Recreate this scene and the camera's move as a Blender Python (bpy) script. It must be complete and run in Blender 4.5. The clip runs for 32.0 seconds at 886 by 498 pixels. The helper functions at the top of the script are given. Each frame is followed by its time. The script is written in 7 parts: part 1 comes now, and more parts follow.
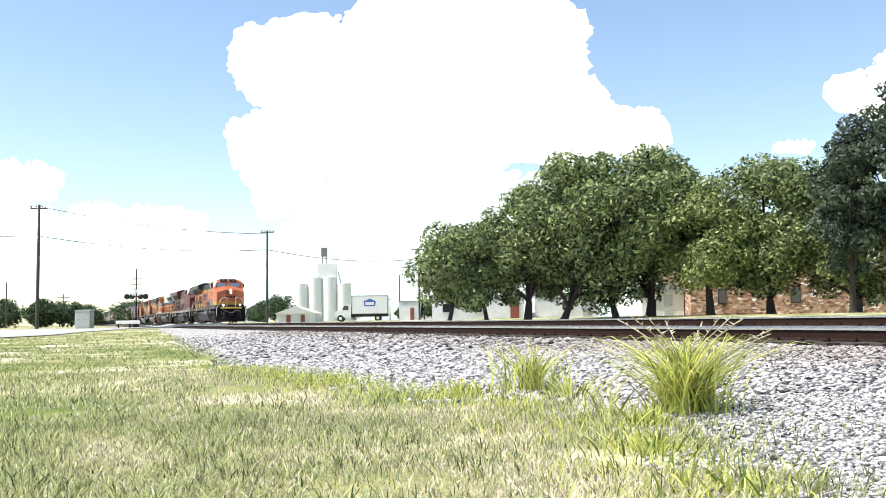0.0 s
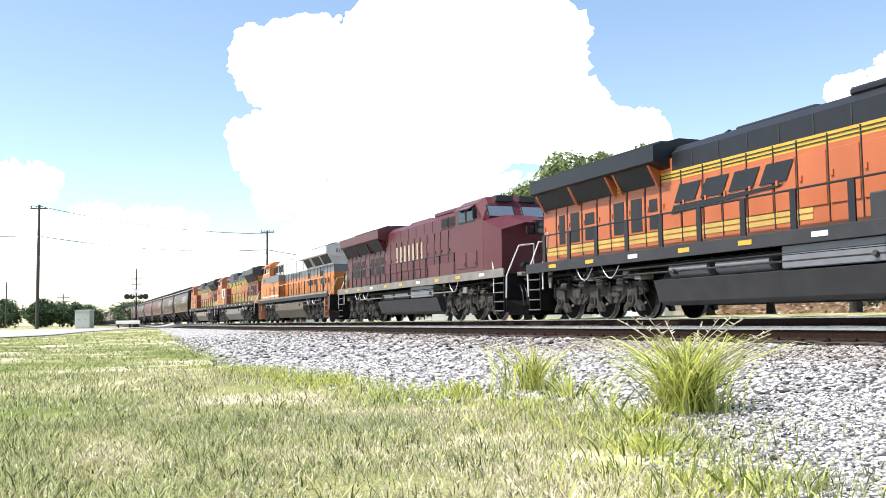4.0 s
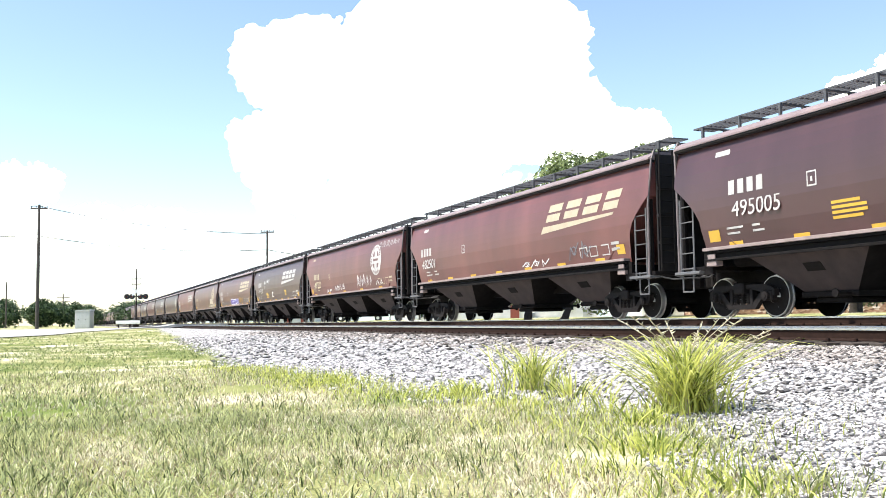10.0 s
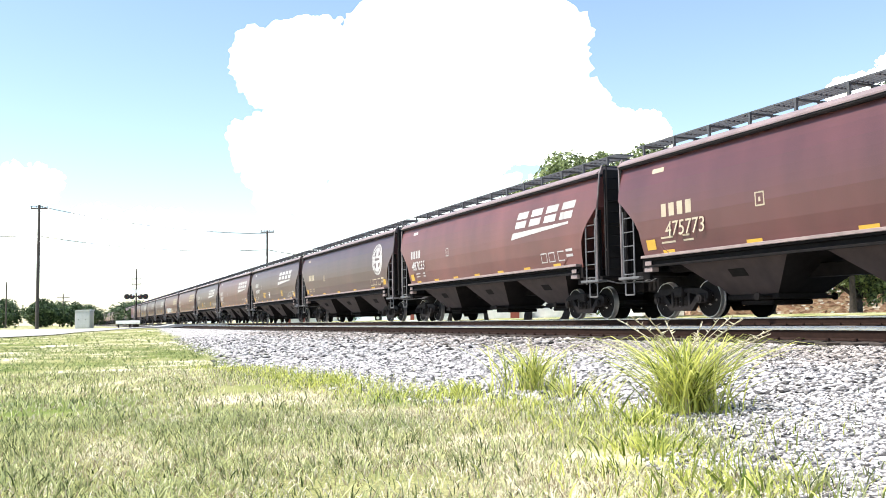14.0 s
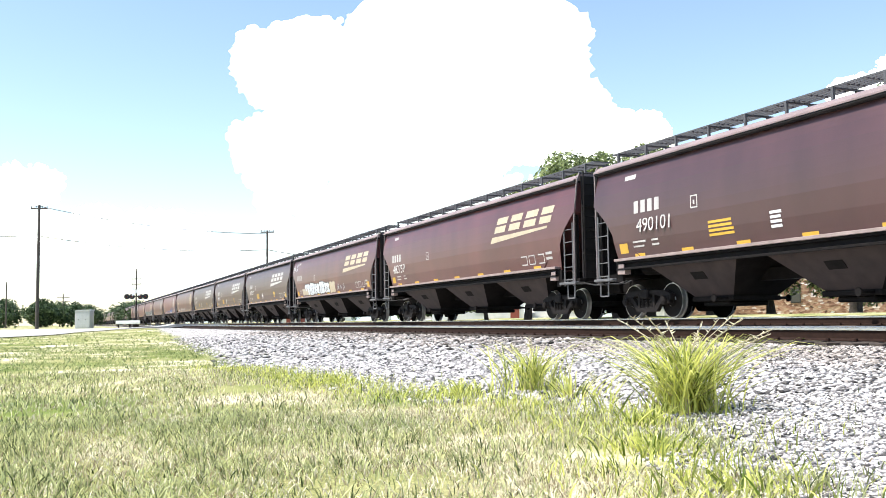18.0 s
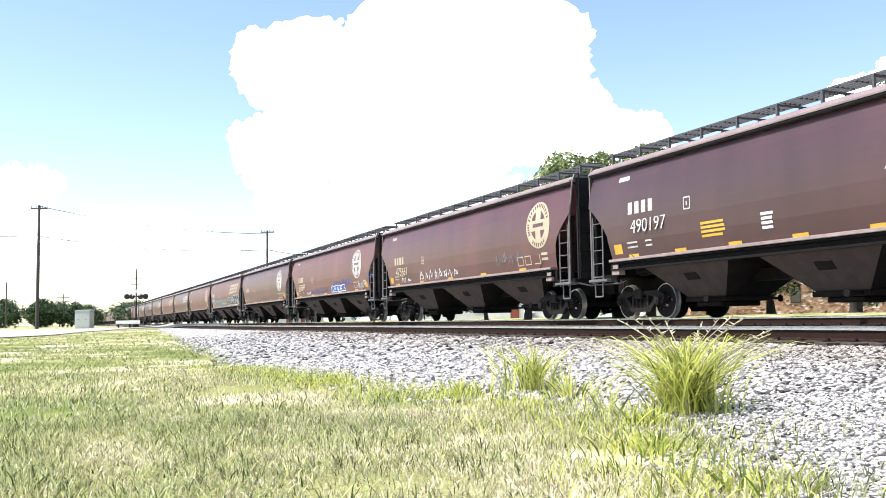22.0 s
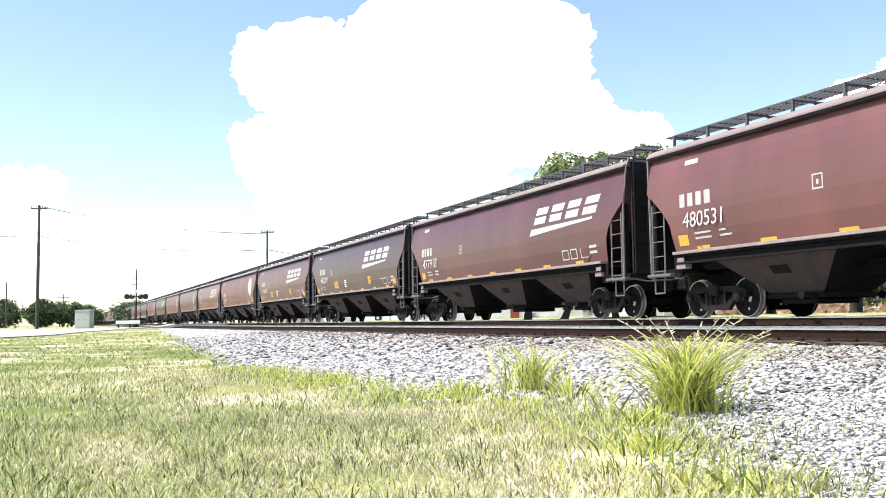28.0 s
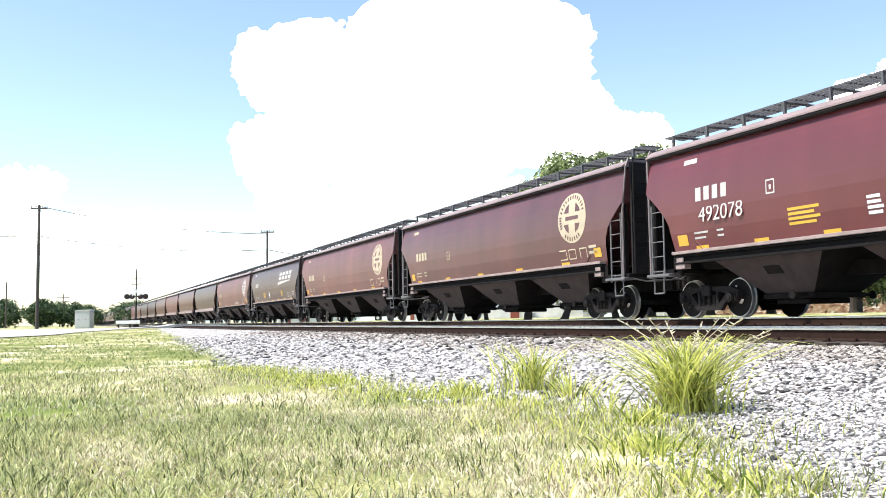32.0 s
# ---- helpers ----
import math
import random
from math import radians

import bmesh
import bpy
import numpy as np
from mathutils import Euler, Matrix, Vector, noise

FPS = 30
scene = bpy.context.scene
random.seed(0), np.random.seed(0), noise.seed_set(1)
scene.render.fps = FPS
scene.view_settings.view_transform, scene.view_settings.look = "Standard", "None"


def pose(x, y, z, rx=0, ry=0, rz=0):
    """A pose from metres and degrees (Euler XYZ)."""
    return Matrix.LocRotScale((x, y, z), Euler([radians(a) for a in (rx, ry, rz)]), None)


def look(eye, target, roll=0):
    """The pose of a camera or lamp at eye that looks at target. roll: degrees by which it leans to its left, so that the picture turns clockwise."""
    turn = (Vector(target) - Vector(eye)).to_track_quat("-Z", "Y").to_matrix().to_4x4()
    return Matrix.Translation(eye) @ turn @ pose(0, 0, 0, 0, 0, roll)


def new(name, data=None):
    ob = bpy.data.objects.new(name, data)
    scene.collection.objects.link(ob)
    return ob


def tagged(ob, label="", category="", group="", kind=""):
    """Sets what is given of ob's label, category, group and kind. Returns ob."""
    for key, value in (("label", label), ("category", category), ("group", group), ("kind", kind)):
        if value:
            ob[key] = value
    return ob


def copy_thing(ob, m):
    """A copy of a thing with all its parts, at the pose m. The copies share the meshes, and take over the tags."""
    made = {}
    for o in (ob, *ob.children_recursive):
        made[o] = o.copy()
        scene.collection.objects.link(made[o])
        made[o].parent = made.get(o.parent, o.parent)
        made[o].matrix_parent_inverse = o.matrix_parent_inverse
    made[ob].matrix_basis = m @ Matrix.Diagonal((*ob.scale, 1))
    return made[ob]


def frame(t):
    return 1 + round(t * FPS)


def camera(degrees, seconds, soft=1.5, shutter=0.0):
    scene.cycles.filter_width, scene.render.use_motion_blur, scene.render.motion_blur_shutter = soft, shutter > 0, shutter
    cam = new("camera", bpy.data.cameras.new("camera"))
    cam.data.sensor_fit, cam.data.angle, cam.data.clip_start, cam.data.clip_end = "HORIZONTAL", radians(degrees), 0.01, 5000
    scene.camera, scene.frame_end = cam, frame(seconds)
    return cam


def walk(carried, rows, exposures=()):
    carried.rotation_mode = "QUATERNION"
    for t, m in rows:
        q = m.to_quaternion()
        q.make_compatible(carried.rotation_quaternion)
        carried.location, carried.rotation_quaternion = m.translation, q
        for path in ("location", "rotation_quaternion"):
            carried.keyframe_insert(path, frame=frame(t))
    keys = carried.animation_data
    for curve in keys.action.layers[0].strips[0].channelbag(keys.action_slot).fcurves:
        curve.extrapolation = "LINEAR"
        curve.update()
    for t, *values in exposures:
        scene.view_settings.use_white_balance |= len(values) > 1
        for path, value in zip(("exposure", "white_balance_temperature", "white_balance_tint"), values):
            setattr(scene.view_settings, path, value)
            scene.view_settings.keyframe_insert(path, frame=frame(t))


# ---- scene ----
# camera on a low stand beside the line; x runs across the tracks, y along them, z = 0 at the train's rail heads
SECONDS = 32.0
cam = camera(51.05, SECONDS, soft=0.9)
YAW, TILT, LEAN = radians(21.951), radians(4.4046), -0.7288
EYE = Vector((0.0, 0.0, 0.0105))
AIM = EYE + Vector((math.sin(YAW) * math.cos(TILT), math.cos(YAW) * math.cos(TILT), math.sin(TILT)))
STAND = look(EYE, AIM, LEAN)
walk(cam, [(0.0, STAND), (SECONDS, STAND)], exposures=[(0.0, 0.55), (3.5, 0.55), (6.0, 0.75), (SECONDS, 0.75)])

# ---- light ----
SUN_ELEVATION, SUN_AZIMUTH = radians(58), radians(-84)   # azimuth from +y towards +x
sun_way = Vector((math.sin(SUN_AZIMUTH) * math.cos(SUN_ELEVATION), math.cos(SUN_AZIMUTH) * math.cos(SUN_ELEVATION), math.sin(SUN_ELEVATION)))
sun_data = bpy.data.lights.new("sun", "SUN")
sun_data.energy, sun_data.angle, sun_data.color = 5.0, radians(0.53), (1.0, 0.965, 0.91)
sun = new("sun", sun_data)
sun.matrix_basis = look(sun_way * 200, (0, 0, 0))
world = bpy.data.worlds.new("sky")
scene.world = world
world.use_nodes = True
wn = world.node_tree.nodes
sky = wn.new("ShaderNodeTexSky")
sky.sky_type, sky.sun_disc = "NISHITA", False
sky.sun_elevation, sky.sun_rotation = SUN_ELEVATION, SUN_AZIMUTH
sky.air_density, sky.dust_density, sky.ozone_density = 1.0, 0.35, 0.0
wn["Background"].inputs["Strength"].default_value = 0.15
world.node_tree.links.new(sky.outputs[0], wn["Background"].inputs["Color"])

# ---- materials ----
def material(name, base, rough=0.7, metal=0.0, vary=0.25, scale=6.0, bump=0.15, dark=None, fine=60.0, per_object=0.0, streaks=0.0, spec=0.5):
    """A surface with large stains, fine grain and relief, in metres."""
    m = bpy.data.materials.new(name)
    m.use_nodes = True
    n, l = m.node_tree.nodes, m.node_tree.links
    b = n["Principled BSDF"]
    b.inputs["Roughness"].default_value, b.inputs["Metallic"].default_value = rough, metal
    b.inputs["Specular IOR Level"].default_value = spec
    tc = n.new("ShaderNodeTexCoord")
    big, small = n.new("ShaderNodeTexNoise"), n.new("ShaderNodeTexNoise")
    big.inputs["Scale"].default_value, big.inputs["Detail"].default_value = scale, 5
    small.inputs["Scale"].default_value, small.inputs["Detail"].default_value = fine, 3
    src = tc.outputs["Object"]
    if streaks:
        mp = n.new("ShaderNodeMapping")
        mp.inputs["Scale"].default_value = (1, 1, streaks)
        l.new(src, mp.inputs["Vector"])
        l.new(mp.outputs[0], big.inputs["Vector"])
    else:
        l.new(src, big.inputs["Vector"])
    l.new(src, small.inputs["Vector"])
    ramp = n.new("ShaderNodeValToRGB")
    ramp.color_ramp.elements[0].position, ramp.color_ramp.elements[1].position = 0.3, 0.7
    dk = dark or tuple(c * (1 - vary) for c in base)
    ramp.color_ramp.elements[0].color = (*dk, 1)
    ramp.color_ramp.elements[1].color = (*(min(1, c * (1 + vary * 0.5)) for c in base), 1)
    mixv = n.new("ShaderNodeMath")
    mixv.operation = "MULTIPLY_ADD"
    mixv.inputs[1].default_value, mixv.inputs[2].default_value = 0.35, 0.0
    l.new(small.outputs["Fac"], mixv.inputs[0])
    add = n.new("ShaderNodeMath")
    add.operation = "MULTIPLY_ADD"
    add.inputs[1].default_value = 0.65
    l.new(big.outputs["Fac"], add.inputs[0])
    l.new(mixv.outputs[0], add.inputs[2])
    l.new(add.outputs[0], ramp.inputs["Fac"])
    col = ramp.outputs["Color"]
    if per_object:
        info, hsv, mr = n.new("ShaderNodeObjectInfo"), n.new("ShaderNodeHueSaturation"), n.new("ShaderNodeMapRange")
        mr.inputs["To Min"].default_value, mr.inputs["To Max"].default_value = 1 - per_object, 1 + per_object
        l.new(info.outputs["Random"], mr.inputs["Value"])
        l.new(mr.outputs[0], hsv.inputs["Value"])
        l.new(col, hsv.inputs["Color"])
        col = hsv.outputs["Color"]
    l.new(col, b.inputs["Base Color"])
    if bump:
        bp = n.new("ShaderNodeBump")
        bp.inputs["Strength"].default_value, bp.inputs["Distance"].default_value = bump, 0.02
        l.new(small.outputs["Fac"], bp.inputs["Height"])
        l.new(bp.outputs["Normal"], b.inputs["Normal"])
    return m


def island_material(name, low, high, rough=0.8, translucent=0.0, spec=0.3):
    """A mass of small pieces, each with its own shade between two colours."""
    m = bpy.data.materials.new(name)
    m.use_nodes = True
    n, l = m.node_tree.nodes, m.node_tree.links
    b = n["Principled BSDF"]
    b.inputs["Roughness"].default_value = rough
    b.inputs["Specular IOR Level"].default_value = spec
    geo, ramp = n.new("ShaderNodeNewGeometry"), n.new("ShaderNodeValToRGB")
    ramp.color_ramp.elements[0].color, ramp.color_ramp.elements[1].color = (*low, 1), (*high, 1)
    l.new(geo.outputs["Random Per Island"], ramp.inputs["Fac"])
    l.new(ramp.outputs["Color"], b.inputs["Base Color"])
    if translucent:
        tr, mx = n.new("ShaderNodeBsdfTranslucent"), n.new("ShaderNodeMixShader")
        mx.inputs[0].default_value = translucent
        l.new(ramp.outputs["Color"], tr.inputs["Color"])
        l.new(b.outputs[0], mx.inputs[1])
        l.new(tr.outputs[0], mx.inputs[2])
        l.new(mx.outputs[0], n["Material Output"].inputs["Surface"])
    return m


def glow(name, color, strength):
    m = bpy.data.materials.new(name)
    m.use_nodes = True
    b = m.node_tree.nodes["Principled BSDF"]
    b.inputs["Base Color"].default_value = (*color, 1)
    b.inputs["Emission Color"].default_value = (*color, 1)
    b.inputs["Emission Strength"].default_value = strength
    return m


def ground_material():
    """Mown grass, dry patches and, towards the tracks, crushed stone with an uneven edge."""
    m = bpy.data.materials.new("ground_cover")
    m.use_nodes = True
    n, l = m.node_tree.nodes, m.node_tree.links
    b = n["Principled BSDF"]
    b.inputs["Roughness"].default_value = 0.95
    b.inputs["Specular IOR Level"].default_value = 0.1
    tc, att = n.new("ShaderNodeTexCoord"), n.new("ShaderNodeAttribute")
    att.attribute_name = "stone"
    def tex(scale, detail=6):
        t = n.new("ShaderNodeTexNoise")
        t.inputs["Scale"].default_value, t.inputs["Detail"].default_value = scale, detail
        l.new(tc.outputs["Object"], t.inputs["Vector"])
        return t
    def ramp(src, stops):
        r = n.new("ShaderNodeValToRGB")
        while len(r.color_ramp.elements) < len(stops):
            r.color_ramp.elements.new(0.5)
        for e, (p, c) in zip(r.color_ramp.elements, stops):
            e.position, e.color = p, (*c, 1)
        l.new(src, r.inputs["Fac"])
        return r
    def mix(fac, a, c):
        x = n.new("ShaderNodeMix")
        x.data_type = "RGBA"
        l.new(fac, x.inputs[0]); l.new(a, x.inputs[6]); l.new(c, x.inputs[7])
        return x.outputs[2]
    grass = ramp(tex(0.6).outputs["Fac"], [(0.34, (0.20, 0.25, 0.06)), (0.52, (0.42, 0.40, 0.17)), (0.66, (0.84, 0.75, 0.53))])
    grain = ramp(tex(35, 2).outputs["Fac"], [(0.3, (0.45, 0.45, 0.45)), (0.65, (1.0, 1.0, 1.0))])
    mul = n.new("ShaderNodeMix")
    mul.data_type, mul.blend_type = "RGBA", "MULTIPLY"
    mul.inputs[0].default_value = 0.8
    l.new(grass.outputs[0], mul.inputs[6]); l.new(grain.outputs[0], mul.inputs[7])
    vor = n.new("ShaderNodeTexVoronoi")
    vor.inputs["Scale"].default_value = 22
    l.new(tc.outputs["Object"], vor.inputs["Vector"])
    stone = ramp(vor.outputs["Color"], [(0.1, (0.10, 0.095, 0.09)), (0.5, (0.38, 0.355, 0.335)), (0.9, (0.70, 0.665, 0.63))])
    l.new(mix(att.outputs["Fac"], mul.outputs[2], stone.outputs[0]), b.inputs["Base Color"])
    bp = n.new("ShaderNodeBump")
    bp.inputs["Strength"].default_value, bp.inputs["Distance"].default_value = 0.8, 0.04
    l.new(tex(30, 4).outputs["Fac"], bp.inputs["Height"])
    l.new(bp.outputs[0], b.inputs["Normal"])
    return m


def rubble_material():
    """Rough tan and brown masonry in uneven courses."""
    m = material("rough_brown_masonry", (0.44, 0.255, 0.16), 0.95, bump=0.0)
    n, l = m.node_tree.nodes, m.node_tree.links
    tc, vor, ramp, bp = n["Texture Coordinate"], n.new("ShaderNodeTexVoronoi"), n.new("ShaderNodeValToRGB"), n.new("ShaderNodeBump")
    mp = n.new("ShaderNodeMapping")
    mp.inputs["Scale"].default_value = (3.2, 3.2, 6.5)
    l.new(tc.outputs["Object"], mp.inputs["Vector"])
    l.new(mp.outputs[0], vor.inputs["Vector"])
    vor.inputs["Scale"].default_value = 1.0
    for p, c in ((0.15, (0.20, 0.10, 0.065)), (0.45, (0.40, 0.22, 0.14)), (0.75, (0.52, 0.36, 0.24)), (1.0, (0.66, 0.52, 0.38))):
        e = ramp.color_ramp.elements.new(p)
        e.color = (*c, 1)
    l.new(vor.outputs["Color"], ramp.inputs["Fac"])
    b = n["Principled BSDF"]
    l.new(ramp.outputs[0], b.inputs["Base Color"])
    bp.inputs["Strength"].default_value, bp.inputs["Distance"].default_value = 0.8, 0.05
    l.new(vor.outputs["Distance"], bp.inputs["Height"])
    l.new(bp.outputs[0], b.inputs["Normal"])
    return m


M_GROUND = ground_material()
M_STONE = island_material("ballast_stone", (0.030, 0.027, 0.026), (0.80, 0.755, 0.725), 0.9)
M_STONE_DARK = island_material("rusty_ballast_stone", (0.02, 0.017, 0.015), (0.56, 0.495, 0.445), 0.9)
M_GRASS = island_material("grass_blades", (0.028, 0.055, 0.010), (0.74, 0.75, 0.37), 0.6, 0.4)
M_LAWN = island_material("lawn_blades", (0.06, 0.10, 0.022), (0.50, 0.54, 0.25), 0.6, 0.4)
M_WEED = island_material("weed_blades", (0.085, 0.135, 0.012), (0.92, 0.91, 0.26), 0.5, 0.4)
M_STRAW = island_material("straw", (0.20, 0.15, 0.075), (0.93, 0.86, 0.64), 0.7, 0.3)
M_LEAF = island_material("oak_leaves", (0.012, 0.026, 0.008), (0.40, 0.47, 0.19), 0.55, 0.3)
M_LEAF_FAR = island_material("distant_leaves", (0.012, 0.03, 0.012), (0.13, 0.19, 0.085), 0.6, 0.2)
M_LEAF_LIGHT = island_material("light_leaves", (0.06, 0.11, 0.02), (0.46, 0.49, 0.20), 0.55, 0.3)
M_NEEDLE = island_material("juniper_sprays", (0.014, 0.028, 0.018), (0.13, 0.165, 0.10), 0.7, 0.15)
M_BARK = material("bark", (0.055, 0.042, 0.034), 0.95, vary=0.5, scale=9, bump=0.6)
M_RAIL_TOP = material("worn_rail_steel", (0.55, 0.54, 0.53), 0.25, 0.9, 0.1)
M_RAIL = material("rusty_rail", (0.026, 0.013, 0.009), 0.9, 0.0, 0.4, 12, spec=0.15)
M_TIE = material("creosoted_wood", (0.07, 0.052, 0.04), 0.95, vary=0.5, scale=8, bump=0.5, per_object=0.3)
M_ROAD = material("pale_road", (0.42, 0.41, 0.39), 0.95, vary=0.2, scale=2)
M_POLE = material("weathered_pole_wood", (0.085, 0.072, 0.062), 0.9, vary=0.4, scale=5, streaks=0.1)
M_WIRE = material("wire", (0.05, 0.05, 0.055), 0.6, vary=0.1)
M_MAROON = material("brown_red_paint", (0.112, 0.037, 0.035), 0.36, vary=0.38, scale=0.9, bump=0.02, streaks=0.35, spec=0.75)
M_DARK_MAROON = material("dark_brown_paint", (0.074, 0.031, 0.031), 0.36, vary=0.38, scale=0.9, bump=0.02, streaks=0.35, spec=0.75)
M_FADED = material("faded_red_paint", (0.158, 0.055, 0.047), 0.42, vary=0.42, scale=0.8, bump=0.02, streaks=0.35, spec=0.75)
M_RUST_RED = material("fresh_red_paint", (0.125, 0.026, 0.028), 0.34, vary=0.28, scale=0.9, bump=0.02, streaks=0.3, spec=0.7)
# underframe grime; also the painted shade of bay slopes and side sills
M_UNDER = material("underframe_grime_and_shade", (0.011, 0.009, 0.0085), 0.85, vary=0.5, scale=5, bump=0.2, spec=0.15)
M_TRUCK = material("greasy_cast_steel", (0.017, 0.014, 0.013), 0.75, 0.0, 0.5, 7, 0.2, spec=0.15)
M_WHEEL = material("wheel_steel", (0.011, 0.009, 0.008), 0.9, 0.0, 0.4, 10, spec=0.2)
M_TREAD = material("bright_wheel_rim", (0.5, 0.48, 0.46), 0.35, 0.9, 0.2)
M_GALV = material("galvanised_grating", (0.17, 0.165, 0.165), 0.6, 0.4, 0.2)
M_WHITE = material("white_paint", (0.78, 0.78, 0.77), 0.55, vary=0.12, scale=3, bump=0.03)
M_CREAM = material("cream_lettering", (0.48, 0.40, 0.28), 0.6, vary=0.15, scale=4, bump=0.0)
M_YELLOW = material("yellow_paint", (0.62, 0.37, 0.045), 0.5, vary=0.15, scale=5, bump=0.02)
M_ORANGE = material("orange_paint", (0.47, 0.125, 0.042), 0.38, vary=0.18, scale=1.4, bump=0.02, streaks=0.3)
M_STRIPE = material("weathered_yellow_stripe", (0.56, 0.40, 0.10), 0.55, vary=0.35, scale=2.5, bump=0.02, streaks=0.3)
M_ORANGE_OLD = material("weathered_orange_paint", (0.47, 0.165, 0.070), 0.5, vary=0.3, scale=1.2, bump=0.02, streaks=0.3)
M_ORANGE_PALE = material("light_orange_paint", (0.58, 0.185, 0.036), 0.42, vary=0.18, scale=1.4, bump=0.02, streaks=0.3)
M_BLACK = material("black_paint", (0.013, 0.013, 0.016), 0.45, vary=0.3, scale=3, bump=0.03)
M_GREEN_BLACK = material("dark_green_paint", (0.020, 0.030, 0.026), 0.45, vary=0.3, scale=3, bump=0.03)
M_GREY = material("grey_paint", (0.17, 0.175, 0.19), 0.5, vary=0.15, scale=3, bump=0.02)
M_TANK = material("dusty_fuel_tank", (0.23, 0.21, 0.18), 0.75, vary=0.35, scale=2, bump=0.05)
M_WINE = material("wine_red_paint", (0.105, 0.019, 0.024), 0.42, vary=0.25, scale=1.4, bump=0.02, streaks=0.3)
M_GLASS = material("dark_glass", (0.02, 0.025, 0.03), 0.06, vary=0.1, bump=0.0, spec=0.8)
M_GRILLE = material("dark_grille", (0.02, 0.02, 0.022), 0.7, vary=0.3, scale=20, bump=0.3)
M_TANK_PALE = material("pale_dusty_tank", (0.27, 0.235, 0.19), 0.75, vary=0.3, scale=2, bump=0.05)
M_WALKWAY = material("dull_steel_grating", (0.10, 0.10, 0.105), 0.6, 0.3, 0.2)
M_SOOT = material("sooty_grey", (0.036, 0.035, 0.037), 0.7, vary=0.4, scale=2, bump=0.05)
# pale from dust and from the sun on the sill ledge, both coloured in
M_DUST_SUN = material("dusty_sunlit_sill_paint", (0.30, 0.23, 0.21), 0.7, vary=0.35, scale=3, bump=0.03)
# sunlight on the roof is mixed into this paler, dusty colour
M_ROOF_DUST_SUN = material("dusty_sunlit_roof_paint", (0.27, 0.20, 0.195), 0.45, vary=0.3, scale=1.2, bump=0.03)
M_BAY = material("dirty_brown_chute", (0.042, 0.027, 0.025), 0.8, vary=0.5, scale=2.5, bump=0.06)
# near-black colour stands in for shade at car ends and under eaves
M_SHADE_BLACK = material("end_and_eave_shade", (0.010, 0.007, 0.007), 0.8, vary=0.4, scale=3, bump=0.05)
M_HOOD_GREY = material("blue_grey_hood_paint", (0.042, 0.045, 0.058), 0.4, vary=0.3, scale=2, bump=0.03, streaks=0.3)
M_RED_ORANGE = material("dull_red_orange_paint", (0.235, 0.062, 0.036), 0.5, vary=0.3, scale=1.5, bump=0.02, streaks=0.3)
# pale blue base colour holds part of the sky's reflection
M_SKY_GLASS = material("sky_lit_glass", (0.20, 0.24, 0.29), 0.08, 0.35, 0.1, bump=0.0, spec=1.0)
M_LETTER = material("faded_white_lettering", (0.52, 0.49, 0.46), 0.6, vary=0.35, scale=3, bump=0.0, streaks=0.3)
M_TANK_BROWN = material("dusty_brown_tank", (0.135, 0.110, 0.078), 0.8, vary=0.4, scale=2, bump=0.05)
M_OFF_WHITE = material("dusty_white_paint", (0.66, 0.62, 0.57), 0.5, vary=0.15, scale=2, bump=0.02, streaks=0.2)
M_CAST = material("dusty_cast_steel", (0.062, 0.056, 0.049), 0.85, 0.0, 0.7, 4, 0.25, spec=0.2)
M_STILE = material("worn_ladder_steel", (0.20, 0.165, 0.16), 0.6, 0.2, 0.3)
M_FADED_INK = material("faded_emblem_print", (0.42, 0.38, 0.34), 0.7, vary=0.2)
M_LAMP = glow("lit_headlight", (1.0, 0.96, 0.86), 14.0)
M_RED_LAMP = material("red_signal_lens", (0.20, 0.012, 0.01), 0.15, vary=0.1, bump=0)
M_PURPLE = material("purple_spray_paint", (0.16, 0.12, 0.36), 0.6, vary=0.2, bump=0.0)
M_BLUE = material("blue_spray_paint", (0.06, 0.13, 0.40), 0.6, vary=0.2, bump=0.0)
M_SILVER = material("silver_spray_paint", (0.55, 0.57, 0.58), 0.5, vary=0.2, bump=0.0)
M_TEAL = material("dull_teal_spray_paint", (0.15, 0.19, 0.175), 0.6, vary=0.2, bump=0.0)
M_WALL_WHITE = material("white_siding", (0.74, 0.74, 0.73), 0.8, vary=0.15, scale=1.5)
M_BRICK = rubble_material()
M_CONCRETE = material("pale_concrete", (0.62, 0.61, 0.59), 0.9, vary=0.15, scale=0.4)
M_ROOF_GREY = material("grey_roofing", (0.32, 0.32, 0.33), 0.8, vary=0.2)
M_DOOR_RED = material("dull_red_door", (0.28, 0.07, 0.05), 0.6)
M_METAL_BOX = material("grey_metal_cabinet", (0.52, 0.53, 0.54), 0.5, 0.3, 0.15)
M_TYRE = material("tyre_rubber", (0.025, 0.025, 0.025), 0.9, vary=0.3)


# ---- helpers for meshes ----
def mesh_from(name, verts, faces, mats):
    me = bpy.data.meshes.new(name)
    me.from_pydata([tuple(map(float, v)) for v in verts], [], [tuple(int(i) for i in f) for f in faces])
    for m in (mats if isinstance(mats, (list, tuple)) else [mats]):
        me.materials.append(m)
    me.update()
    return me


def part(name, bm, mat, parent=None, label=""):
    """One mesh object out of a bmesh, under a thing or under a part."""
    me = bpy.data.meshes.new(name)
    bmesh.ops.recalc_face_normals(bm, faces=bm.faces)
    bm.to_mesh(me)
    bm.free()
    for m in (mat if isinstance(mat, (list, tuple)) else [mat]):
        me.materials.append(m)
    ob = new(name, me)
    if parent:
        ob.parent = parent
    if label:
        ob["label"] = label
    return ob


